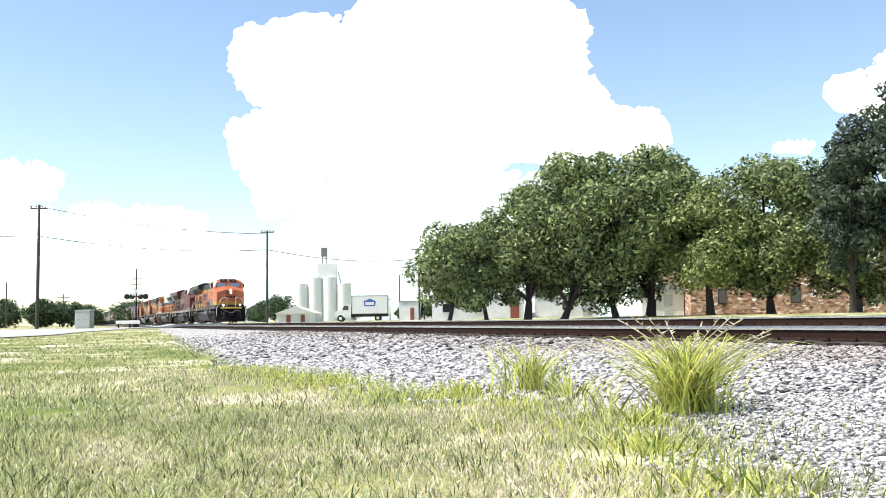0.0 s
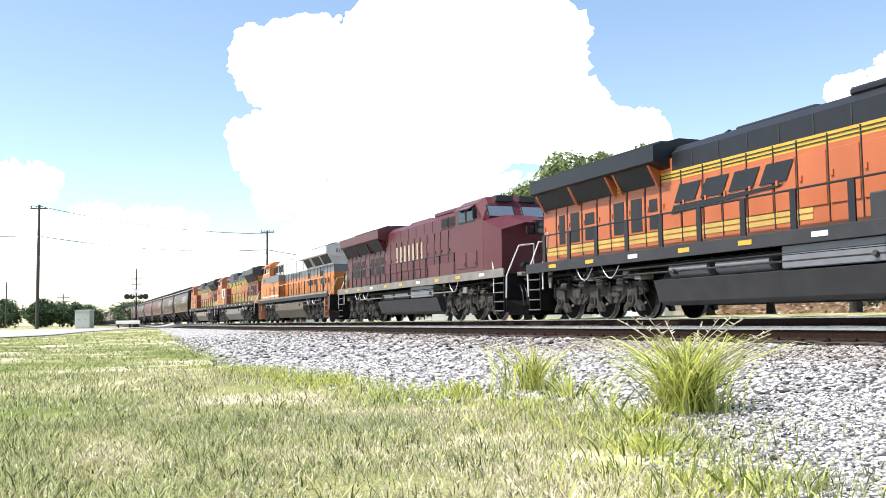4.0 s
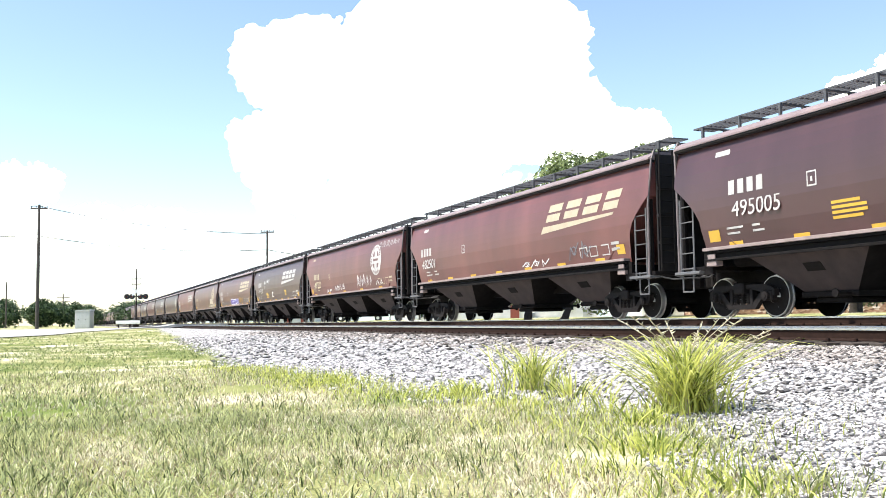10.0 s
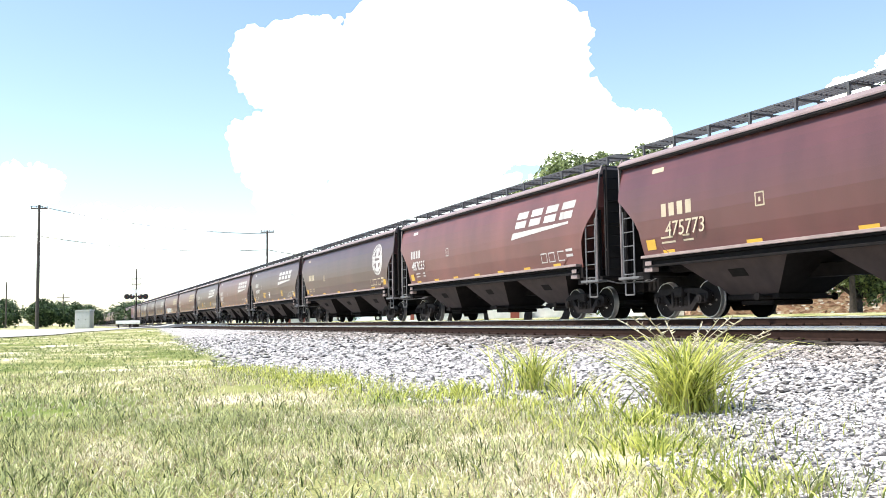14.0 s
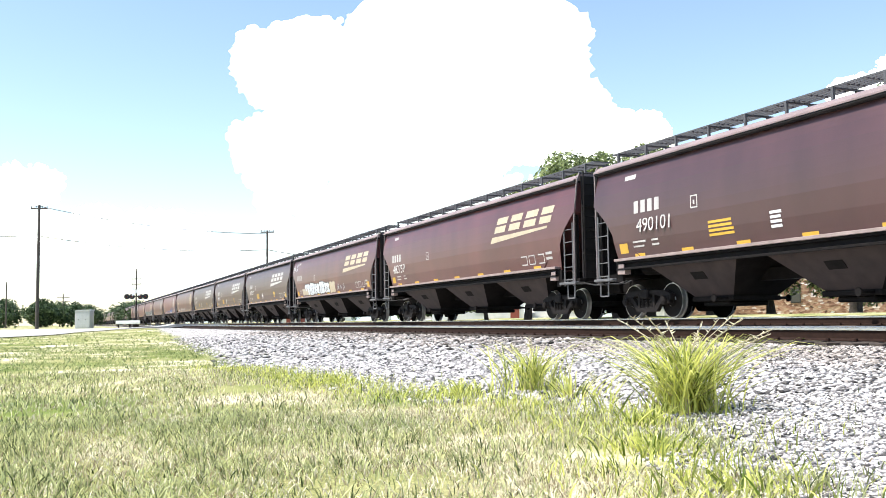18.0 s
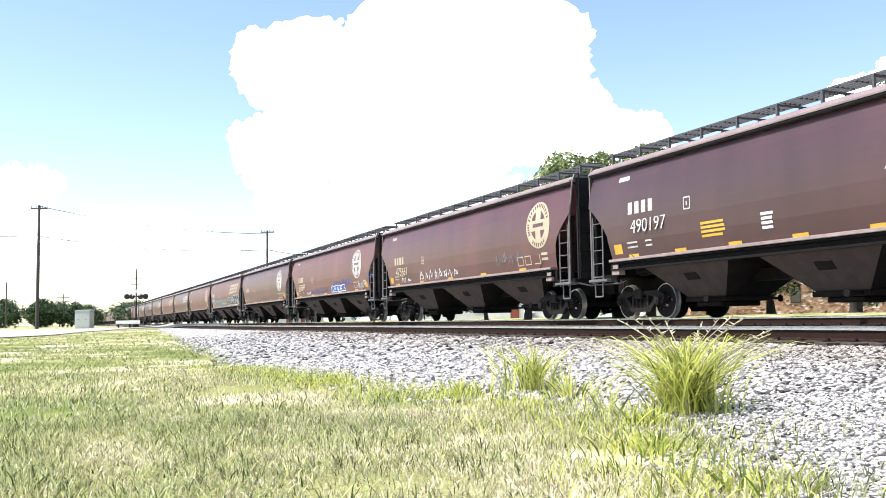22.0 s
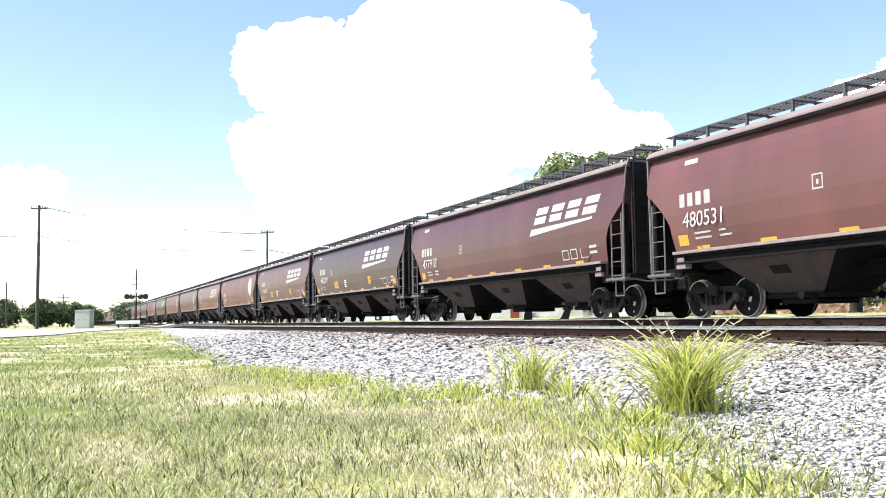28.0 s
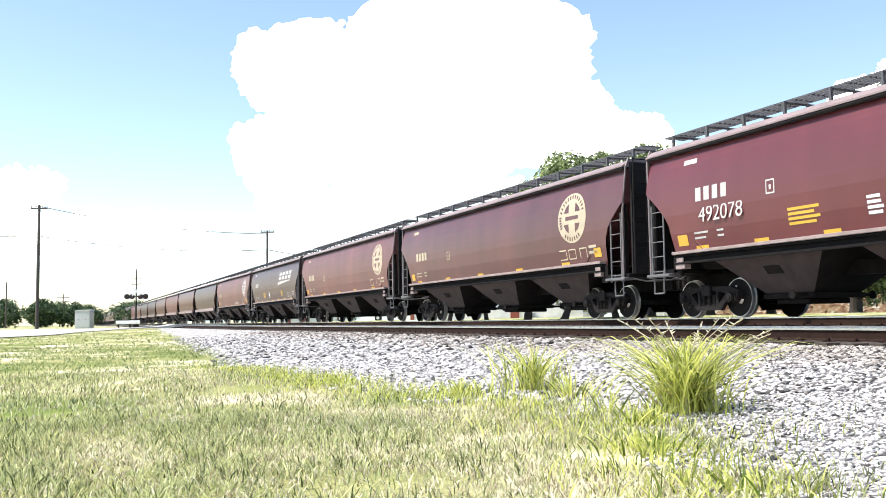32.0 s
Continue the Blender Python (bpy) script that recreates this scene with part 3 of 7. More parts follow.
def build_hopper(paint, label, add):
    car = tagged(empty("covered_hopper_car"), label, "freight car", "grain cars of the train")
    part("body", hopper_body(), paint, car)
    part("roof", hopper_roof(), M_ROOF_DUST_SUN, car, "dusty roof with sunlight lightening its colour")
    part("eave", hopper_eave(), M_SHADE_BLACK, car, "eave angle painted dark as the roof lip's shadow")
    part("running_board", running_board(), M_WALKWAY, car, "dull steel open grating walkway")
    for k in range(13):
        part("walkway_bracket", board_bracket(-8.1 + k * 1.35), M_WALKWAY, car)
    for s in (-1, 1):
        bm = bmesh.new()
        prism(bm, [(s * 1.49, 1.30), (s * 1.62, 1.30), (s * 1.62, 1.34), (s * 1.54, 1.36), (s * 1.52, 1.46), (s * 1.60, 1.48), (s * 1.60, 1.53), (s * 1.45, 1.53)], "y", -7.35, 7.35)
        # dark colour carries the shade under the flange
        part("side_sill", bm, M_UNDER, car, "side sill coloured dark for the shade below its flange")
        bm = bmesh.new()
        box(bm, (min(s * 1.44, s * 1.66), -7.36, 1.532), (max(s * 1.44, s * 1.66), 7.36, 1.605), 0.006)
        part("sill_flange", bm, M_DUST_SUN, car, "dusty sill flange, its sunlit line put into the colour")
    for y in (-4.45, 0, 4.45):
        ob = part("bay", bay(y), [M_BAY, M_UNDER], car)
        for s in (-1, 1):
            part("bay_plate", bay_plate(y, s), M_UNDER, ob)
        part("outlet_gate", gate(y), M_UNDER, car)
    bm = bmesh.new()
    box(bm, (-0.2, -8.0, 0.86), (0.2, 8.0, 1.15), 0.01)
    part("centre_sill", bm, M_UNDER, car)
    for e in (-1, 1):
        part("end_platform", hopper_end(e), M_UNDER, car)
        part("coupler", coupler(e), M_TRUCK, car)
        for s in (-1, 1):
            bm = bmesh.new()
            box(bm, (min(s * 1.40, s * 1.60), min(e * 6.95, e * 7.3), 1.18), (max(s * 1.40, s * 1.60), max(e * 6.95, e * 7.3), 1.30), 0.01)
            box(bm, (min(s * 1.56, s * 1.60), min(e * 7.0, e * 7.26), 1.30), (max(s * 1.56, s * 1.60), max(e * 7.0, e * 7.26), 1.46), 0.01)
            part("jacking_pad", bm, M_DUST_SUN, car)
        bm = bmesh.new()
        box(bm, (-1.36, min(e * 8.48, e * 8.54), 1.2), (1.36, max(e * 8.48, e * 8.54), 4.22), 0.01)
        # the shade between coupled cars is painted on as near black
        wall = part("end_wall", bm, M_SHADE_BLACK, car, "end wall darkened with painted shade")
        for z in (1.9, 2.6, 3.3):
            bm = bmesh.new()
            box(bm, (-1.36, min(e * 8.53, e * 8.58), z), (1.36, max(e * 8.53, e * 8.58), z + 0.07))
            part("rib", bm, M_SHADE_BLACK, wall)
        for s in (-1, 1):
            part("side_ladder", ladder(s * 1.56, e * 8.30, e * 7.80, 0.98, 2.85, 5), M_GALV, car)
            bm = bmesh.new()
            run(bm, [(s * 1.56, e * 8.38, 1.0), (s * 1.56, e * 8.40, 2.9), (s * 1.50, e * 8.52, 4.1), (s * 1.40, e * 8.50, 4.32)], 0.030, 6)
            part("corner_stile", bm, M_STILE, car)
            bm = bmesh.new()
            box(bm, (min(s * 1.30, s * 1.62), min(e * 7.55, e * 8.5), 1.03), (max(s * 1.30, s * 1.62), max(e * 7.55, e * 8.5), 1.10), 0.01)
            part("crossover_step", bm, M_GALV, car)
            bm = bmesh.new()
            for x in (s * 1.35, s * 0.93):
                rod(bm, (x, e * 8.64, 1.2), (x, e * 8.64, 4.34), 0.022, 6)
            for k in range(10):
                rod(bm, (s * 1.35, e * 8.64, 1.4 + k * 0.32), (s * 0.93, e * 8.64, 1.4 + k * 0.32), 0.014, 6)
            part("end_ladder", bm, M_TRUCK, car)
        bm = bmesh.new()
        run(bm, [(-1.45, e * 8.72, 1.05), (-1.1, e * 8.78, 0.98), (-0.35, e * 8.85, 1.02), (-0.1, e * 8.9, 1.12)], 0.018, 6)
        part("uncoupling_lever", bm, M_GALV, car)
        bm = bmesh.new()
        run(bm, [(-1.52, e * 7.9, 1.2), (-1.52, e * 7.9, 0.62), (-1.52, e * 8.3, 0.62), (-1.52, e * 8.3, 1.2)], 0.02, 6)
        part("sill_step", bm, M_GALV, car)
        freight_truck(car, e * 6.55)
    bm = bmesh.new()
    for k in range(16):
        a, b = k * math.pi / 8, (k + 1) * math.pi / 8
        rod(bm, (0.55 + 0.27 * math.cos(a), -8.72, 2.75 + 0.27 * math.sin(a)), (0.55 + 0.27 * math.cos(b), -8.72, 2.75 + 0.27 * math.sin(b)), 0.015, 5)
    for a in (0.5, 2.6, 4.7):
        rod(bm, (0.55, -8.66, 2.75), (0.55 + 0.27 * math.cos(a), -8.72, 2.75 + 0.27 * math.sin(a)), 0.012, 5)
    part("brake_wheel", bm, M_GALV, car)
    bm = bmesh.new()
    rod(bm, (0.6, -7.0, 1.35), (0.6, -6.3, 1.35), 0.2, 12)
    part("air_reservoir", bm, M_UNDER, car)
    bm = bmesh.new()
    rod(bm, (-0.7, 6.3, 1.38), (-0.7, 7.2, 1.38), 0.22, 12)
    part("air_reservoir", bm, M_UNDER, car)
    stretch_car(car, add)
    return car


def build_far_hopper(paint, label, add):
    """The same car in fewer parts, for those that stay far back."""
    car = tagged(empty("covered_hopper_car"), label, "freight car", "grain cars of the train")
    part("body", hopper_body(), paint, car)
    part("roof", hopper_roof(), M_ROOF_DUST_SUN, car, "dusty roof with sunlight lightening its colour")
    part("eave", hopper_eave(), M_SHADE_BLACK, car)
    part("running_board", running_board(), M_WALKWAY, car, "dull steel open grating walkway")
    bm = bmesh.new()
    for s in (-1, 1):
        box(bm, (min(s * 1.44, s * 1.64), -7.36, 1.32), (max(s * 1.44, s * 1.64), 7.36, 1.60), 0.006)
    part("side_sill", bm, M_DUST_SUN, car)
    for y in (-4.45, 0, 4.45):
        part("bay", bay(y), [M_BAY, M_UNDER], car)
    for e in (-1, 1):
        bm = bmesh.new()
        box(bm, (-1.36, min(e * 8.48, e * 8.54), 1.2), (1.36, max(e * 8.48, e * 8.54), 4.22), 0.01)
        part("end_wall", bm, M_SHADE_BLACK, car, "end wall darkened with painted shade")
        part("end_platform", hopper_end(e), M_UNDER, car)
        part("coupler", coupler(e), M_TRUCK, car)
        truck = part("truck", truck_bolster(), M_TRUCK, car, "black cast steel four-wheel truck")
        truck.location = (0, e * 6.55, 0)
        for s in (-1, 1):
            part("side_frame", side_frame(s), M_CAST, truck)
        for t in (-1, 1):
            wheelset(truck, Matrix.Translation((0, t * 0.875, 0.457)), 0.457)
    stretch_car(car, add)
    return car


def stretch_car(car, add):
    """Lengthen or shorten a car beyond its end bays."""
    for ob in car.children_recursive:
        if ob.parent is car and ob.name.startswith("truck"):
            ob.location.y += math.copysign(add, ob.location.y)
        elif ob.type == "MESH" and not (ob.parent.name.startswith("truck") or ob.parent.parent and ob.parent.parent.name.startswith("truck")):
            for v in ob.data.vertices:
                v.co.y = stretched(v.co.y, add)


def stretched(y, add):
    """A place along a car that is longer or shorter by add at each end."""
    return y + add * max(-1.0, min(1.0, y / 6.2))


SHORT, LONG = -0.12, 0.50


MOVING = []      # (thing, place along the train at nine seconds, turned round)


def put(thing, s, turned=False):
    MOVING.append((thing, s, turned))
    thing.matrix_basis = pose(TRAIN_X, s, 0, 0, 0, 180 if turned else 0)
    return thing

# --- the grain cars ---
ADD = {}         # how far each car is lengthened at its ends


def decal_strip(bm, pts, width, gap=0.008):
    """A painted stroke along (y, z) points that follows the curve of the side towards the stand."""
    for (ya, za), (yb, zb) in zip(pts, pts[1:]):
        d = Vector((yb - ya, zb - za))
        if d.length < 1e-4:
            continue
        n = Vector((-d.y, d.x)).normalized() * width / 2
        d = d.normalized() * width * 0.3
        quad = [(ya - d.x + n.x, za - d.y + n.y), (yb + d.x + n.x, zb + d.y + n.y), (yb + d.x - n.x, zb + d.y - n.y), (ya - d.x - n.x, za - d.y - n.y)]
        bm.faces.new([bm.verts.new((-side_x(z) - gap, y, z)) for y, z in quad])


def decal_box(bm, y0, y1, z0, z1, slant=0.0, gap=0.008):
    """A painted block; slant moves its top towards the reader's right."""
    k = max(1, int((z1 - z0) / 0.2))
    rows = []
    for i in range(k + 1):
        t = i / k
        z = z0 + (z1 - z0) * t
        rows.append([bm.verts.new((-side_x(z) - gap, y - slant * t, z)) for y in (y0, y1)])
    for a, b in zip(rows, rows[1:]):
        bm.faces.new((a[0], a[1], b[1], b[0]))


def paint(name, bm, mat, car, label=""):
    me = bpy.data.meshes.new(name)
    for v in bm.verts:
        v.co.y = stretched(v.co.y, ADD[car.name])
    bm.to_mesh(me)
    bm.free()
    me.materials.append(mat)
    ob = new(name, me)
    ob.parent = car
    if label:
        ob["label"] = label
    return ob


def wedge_mark(car, ink, shift=0.0):
    """Plain slanting double bars over a long wedge."""
    for k in range(4):
        bm = bmesh.new()
        y = -3.15 - shift - k * 1.02
        decal_box(bm, y, y - 0.76, 3.00, 3.22, 0.10)
        decal_box(bm, y - 0.14, y - 0.90, 3.29, 3.51, 0.10)
        paint("mark_block", bm, ink, car, "plain slanting block mark")
    bm = bmesh.new()
    bm.faces.new([bm.verts.new((-side_x(z) - 0.008, y - 0.85 - shift, z)) for y, z in ((-2.0, 2.66), (-5.9, 2.84), (-5.95, 2.91), (-2.15, 2.87))])
    paint("mark_wedge", bm, ink, car)


def cross_mark(car, ink, solid=False, cy=-6.2, dark=None):
    """A round emblem: a pale disc with four dark quarters and a ring of dark bars."""
    cz, r = 2.98, 0.74
    def dab(bm, pts, gap):
        bm.faces.new([bm.verts.new((-side_x(z) - gap, y, z)) for y, z in pts])
    bm = bmesh.new()
    zs = [cz - r * math.cos(k * math.pi / 24) for k in range(1, 24)]
    rows = [[bm.verts.new((-side_x(z) - 0.008, cy + e * 1.04 * math.sqrt(r * r - (z - cz) ** 2), z)) for e in (-1, 1)] for z in zs]
    for lo, hi in zip(rows, rows[1:]):
        bm.faces.new((lo[0], lo[1], hi[1], hi[0]))
    paint("round_emblem", bm, ink, car, "round pale emblem")
    ring = [(a, 0.57, 0.68, 0.0455) for a in np.linspace(0.35, 2.80, 13)] + [(a, 0.57, 0.68, 0.0455) for a in np.linspace(4.1, 5.3, 7)] + [(3.05 + k * 0.13, 0.57, 0.68, 0.045) for k in range(5)]
    for a, q0, q1, w in ring if not solid else ring[13:20]:
        bm = bmesh.new()
        dab(bm, [(cy - q * math.cos(a + d), cz + q * math.sin(a + d)) for q, d in ((q0, -w), (q1, -w), (q1, w), (q0, w))], 0.014)
        paint("emblem_bar", bm, M_FADED_INK if solid else dark, car)
    for k in range(0 if solid else 4):
        bm = bmesh.new()
        a0 = k * math.pi / 2
        arc = [(0.17, 0.17)] + [(0.47 * math.cos(t), 0.47 * math.sin(t)) for t in np.linspace(0.38, math.pi / 2 - 0.38, 5)]
        dab(bm, [(cy - (u * math.cos(a0) - v * math.sin(a0)), cz + u * math.sin(a0) + v * math.cos(a0)) for u, v in arc], 0.014)
        paint("emblem_quarter", bm, dark, car)
    if not solid:
        bm = bmesh.new()
        decal_box(bm, cy + 0.34, cy - 0.34, cz - 0.05, cz + 0.06, 0, 0.017)
        paint("emblem_bar", bm, dark, car)


def scrawl(car, y0, y1, z0, z1, fill, line, seed, label):
    """Spray paint: fat filled letters with an outline and a hollow, or a quick zigzag tag."""
    rng = random.Random(seed)
    n = max(1, int((y0 - y1) / (0.95 if fill else 0.45)))
    w = (y0 - y1) / n
    bm = bmesh.new()
    strokes = []
    for k in range(n):
        cy, h = y0 - (k + 0.5) * w, (z1 - z0) * rng.uniform(0.78, 1.0)
        lean, cz = rng.uniform(-0.18, 0.18), z0 + 0.5 * h
        if fill:
            pts = []
            for j in range(20):
                a = 2 * math.pi * j / 20
                q = rng.uniform(0.88, 1.08) if j % 5 else rng.uniform(0.62, 1.0)
                u = math.copysign(abs(math.cos(a)) ** 0.55, math.cos(a)) * q
                v = math.copysign(abs(math.sin(a)) ** 0.55, math.sin(a)) * q
                pts.append((cy + u * w * 0.54 - lean * v * h * 0.5, max(z0, min(z1, cz + v * h * 0.5))))
            c = bm.verts.new((-side_x(cz) - 0.009 - 0.001 * (k % 2), cy, cz))
            ring = [bm.verts.new((-side_x(z) - 0.009 - 0.001 * (k % 2), y, z)) for y, z in pts]
            for i in range(20):
                bm.faces.new((c, ring[i], ring[(i + 1) % 20]))
            strokes.append((pts + pts[:1], 0.035))
            hy, hz, hr = cy + rng.uniform(-0.1, 0.1) * w, cz + rng.uniform(-0.05, 0.18) * h, rng.uniform(0.09, 0.15)
            strokes.append(([(hy + math.cos(t * 0.7) * hr * w, hz + math.sin(t * 0.7) * hr * h) for t in range(10)], 0.03))
            d = rng.choice((-1, 1))
            strokes.append(([(cy + d * 0.1 * w, z0 + 0.02), (cy + d * 0.14 * w, z0 + 0.25 * h), (cy + d * 0.3 * w, z0 + 0.33 * h)], 0.03))
        else:
            s0 = [(cy + w * rng.uniform(0.3, 0.6), z0 + rng.uniform(0.0, 0.3) * h), (cy + w * rng.uniform(-0.1, 0.3), z0 + rng.uniform(0.7, 1.0) * h), (cy + w * rng.uniform(-0.3, 0.1), z0 + rng.uniform(0.1, 0.4) * h), (cy - w * rng.uniform(0.2, 0.5), z0 + rng.uniform(0.4, 0.9) * h)]
            strokes.append((s0, 0.035))
            if rng.random() < 0.6:
                hr = rng.uniform(0.16, 0.3)
                strokes.append(([(cy + math.cos(t * 0.8) * hr * w, cz + math.sin(t * 0.8) * hr * h) for t in range(8)], 0.03))
    first = len(bm.faces)
    for pts, width in strokes:
        decal_strip(bm, pts, width, 0.013)
    bm.faces.ensure_lookup_table()
    for f in bm.faces[first:]:
        f.material_index = 1
    ob = paint("graffiti", bm, fill or line, car, label)
    ob.data.materials.append(line)


def stencils(car, number, seed, plain):
    """Number, reporting blocks, reflective strips and small unreadable data lines."""
    rng = random.Random(seed)
    ink = M_CREAM if plain == "old" else M_LETTER
    dy, dz, fy = {"new": (-0.55, -0.14, -0.7), "mid": (0.1, -0.22, -1.7), "old": (-0.5, -0.36, -1.4)}[plain]
    for k in range(4):
        bm = bmesh.new()
        decal_box(bm, 6.98 + dy - k * 0.31, 6.98 + dy - k * 0.31 - 0.20, 2.88 + dz, 3.20 + dz)
        paint("reporting_block", bm, ink, car)
    if number:
        letters("car_number", number, 0.53, ink, car, Matrix.Translation((-1.612, stretched(6.1 + dy, ADD[car.name]), 2.38 + dz)) @ NEAR @ pose(0, 0, 0, -2.5), "painted car number", 0.98)
    bm = bmesh.new()
    for z in (1.86, 1.98):
        decal_box(bm, 6.6, 6.6 - rng.uniform(0.4, 0.6), z, z + 0.045)
        decal_box(bm, 5.75, 5.75 - rng.uniform(0.2, 0.4), z, z + 0.045)
    tagged(paint("data_stencil", bm, ink, car), kind="stuff")
    bm = bmesh.new()
    y, z = 4.68 + fy, 2.76 + dz
    for a, b in (((y, z), (y - 0.24, z)), ((y - 0.24, z), (y - 0.24, z + 0.28)), ((y - 0.24, z + 0.28), (y, z + 0.28)), ((y, z + 0.28), (y, z))):
        decal_strip(bm, [a, b], 0.032)
    decal_box(bm, y - 0.09, y - 0.15, z + 0.08, z + 0.18)
    tagged(paint("stencil_frame", bm, ink, car), kind="stuff")
    bm = bmesh.new()
    decal_box(bm, 6.95, 6.45, 3.68, 3.80)
    paint("corner_stencil", bm, ink, car)
    bm = bmesh.new()
    for y in (-5.0, -5.5, -6.1):
        for a, b in (((y, 1.78), (y - 0.36, 1.78)), ((y - 0.36, 1.78), (y - 0.36, 2.05)), ((y - 0.36, 2.05), (y, 2.05)), ((y, 2.05), (y, 1.78))):
            if rng.random() < 0.8:
                decal_strip(bm, [a, b], 0.035)
    decal_box(bm, -6.6, -7.0, 2.02, 2.1), decal_box(bm, -6.6, -7.0, 1.86, 1.94)
    tagged(paint("stencil_frame", bm, ink, car), kind="stuff")
    if plain == "new":
        for y, w in ((3.4, 0.9), (-3.0, 0.55), (1.3, 0.4)):
            bm = bmesh.new()
            for k in range(4):
                decal_box(bm, y, y - w * rng.uniform(0.8, 1.0), 1.88 + k * 0.10, 1.94 + k * 0.10)
            tagged(paint("warning_text", bm, M_YELLOW if w > 0.5 else M_WHITE, car), kind="stuff")
    step = 2.05 if plain != "old" else 2.9
    y = 6.6
    while y > -7.2:
        bm = bmesh.new()
        decal_box(bm, y, y - 0.46, 1.60, 1.70, 0, 0.010)
        paint("reflector", bm, M_YELLOW, car)
        y -= step
    for y in (7.25, -6.85):
        if rng.random() < 0.8:
            bm = bmesh.new()
            decal_box(bm, y, y - 0.38, 1.74, 2.0)
            paint("end_reflector", bm, M_YELLOW, car)


PAINTS = {"dark": (M_DARK_MAROON, "dark brown"), "maroon": (M_MAROON, "maroon"), "faded": (M_FADED, "faded red-brown"), "red": (M_RUST_RED, "fresh dark red")}
# paint, emblem, ink, number, age, graffiti, place along the train at nine seconds, length
CARS = [
    ("dark", "wedge", "w", "498913", "new", "", 15.55, SHORT), ("dark", "wedge", "w", "495005", "new", "", 33.27, SHORT), ("faded", "wedge", "c", "482501", "mid", "a", 51.69, LONG),
    ("faded", "cross", "w", "481220", "old", "b", 70.81, LONG), ("dark", "wedge", "w", "497750", "new", "t", 89.23, SHORT), ("maroon", "wedge", "c", "481460", "mid", "c", 107.65, LONG),
    ("maroon", "cross", "c", "475773", "old", "d", 126.77, LONG), ("faded", "wedge", "w", "487035", "mid", "", 145.19, SHORT), ("dark", "cross", "w", "", "old", "", 163.61, LONG),
    ("dark", "wedge", "w", "499090", "new", "", 182.03, SHORT), ("maroon", "wedge", "w", "487389", "mid", "", 199.75, SHORT), ("dark", "wedge", "w", "490101", "new", "", 217.47, SHORT),
    ("maroon", "wedge", "c", "482759", "mid", "", 235.89, LONG), ("maroon", "wedge", "c", "", "mid", "e", 255.01, LONG), ("dark", "wedge", "w", "490167", "new", "", 273.43, SHORT),
    ("dark", "wedge", "w", "490104", "new", "", 291.15, SHORT), ("dark", "wedge", "w", "490197", "new", "", 308.87, SHORT), ("maroon", "cross", "c", "475661", "old", "f", 327.29, LONG),
    ("faded", "cross", "w", "475899", "old", "g", 346.41, LONG), ("maroon", "cross", "w", "", "old", "", 365.53, LONG), ("faded", "wedge", "c", "482004", "mid", "h", 384.65, LONG),
    ("faded", "cross", "c", "", "old", "y", 403.77, LONG), ("maroon", "wedge", "w", "", "mid", "", 422.19, SHORT), ("faded", "wedge", "c", "480531", "mid", "", 440.61, LONG),
    ("maroon", "wedge", "w", "477918", "mid", "", 459.03, SHORT), ("dark", "wedge", "w", "490209", "new", "", 476.75, SHORT), ("maroon", "wedge", "w", "495658", "new", "", 494.47, SHORT),
    ("faded", "disc", "w", "479378", "old", "", 512.89, LONG), ("red", "wedge", "w", "492078", "new", "", 531.31, SHORT), ("maroon", "cross", "c", "", "old", "", 549.73, LONG),
    ("faded", "cross", "c", "", "old", "", 568.85, LONG), ("dark", "wedge", "w", "", "new", "", 587.27, SHORT), ("faded", "cross", "w", "", "old", "a", 605.7, LONG),
]
EMBLEM_AT = {3: -4.85, 6: -5.6, 17: -6.5, 18: -5.6, 19: -5.6, 29: -5.8}
for k in range(28):      # plain cars far back
    CARS.append((("dark", "maroon", "faded", "maroon", "dark")[k % 5], "wedge", "w", "", "plain", "", 624.1 + 17.75 * k, SHORT))
BASES = {}
for car_kind in sorted({(row[0], row[7], row[4] == "plain") for row in CARS}):
    p, word = PAINTS[car_kind[0]]
    BASES[car_kind] = (build_far_hopper if car_kind[2] else build_hopper)(p, "%s covered hopper car" % word, car_kind[1])
used, HOPPERS = set(), []
for row in CARS:
    car_kind = (row[0], row[7], row[4] == "plain")
    car = BASES[car_kind] if car_kind not in used else copy_thing(BASES[car_kind], pose(0, 0, 0))
    used.add(car_kind)
    HOPPERS.append(car)
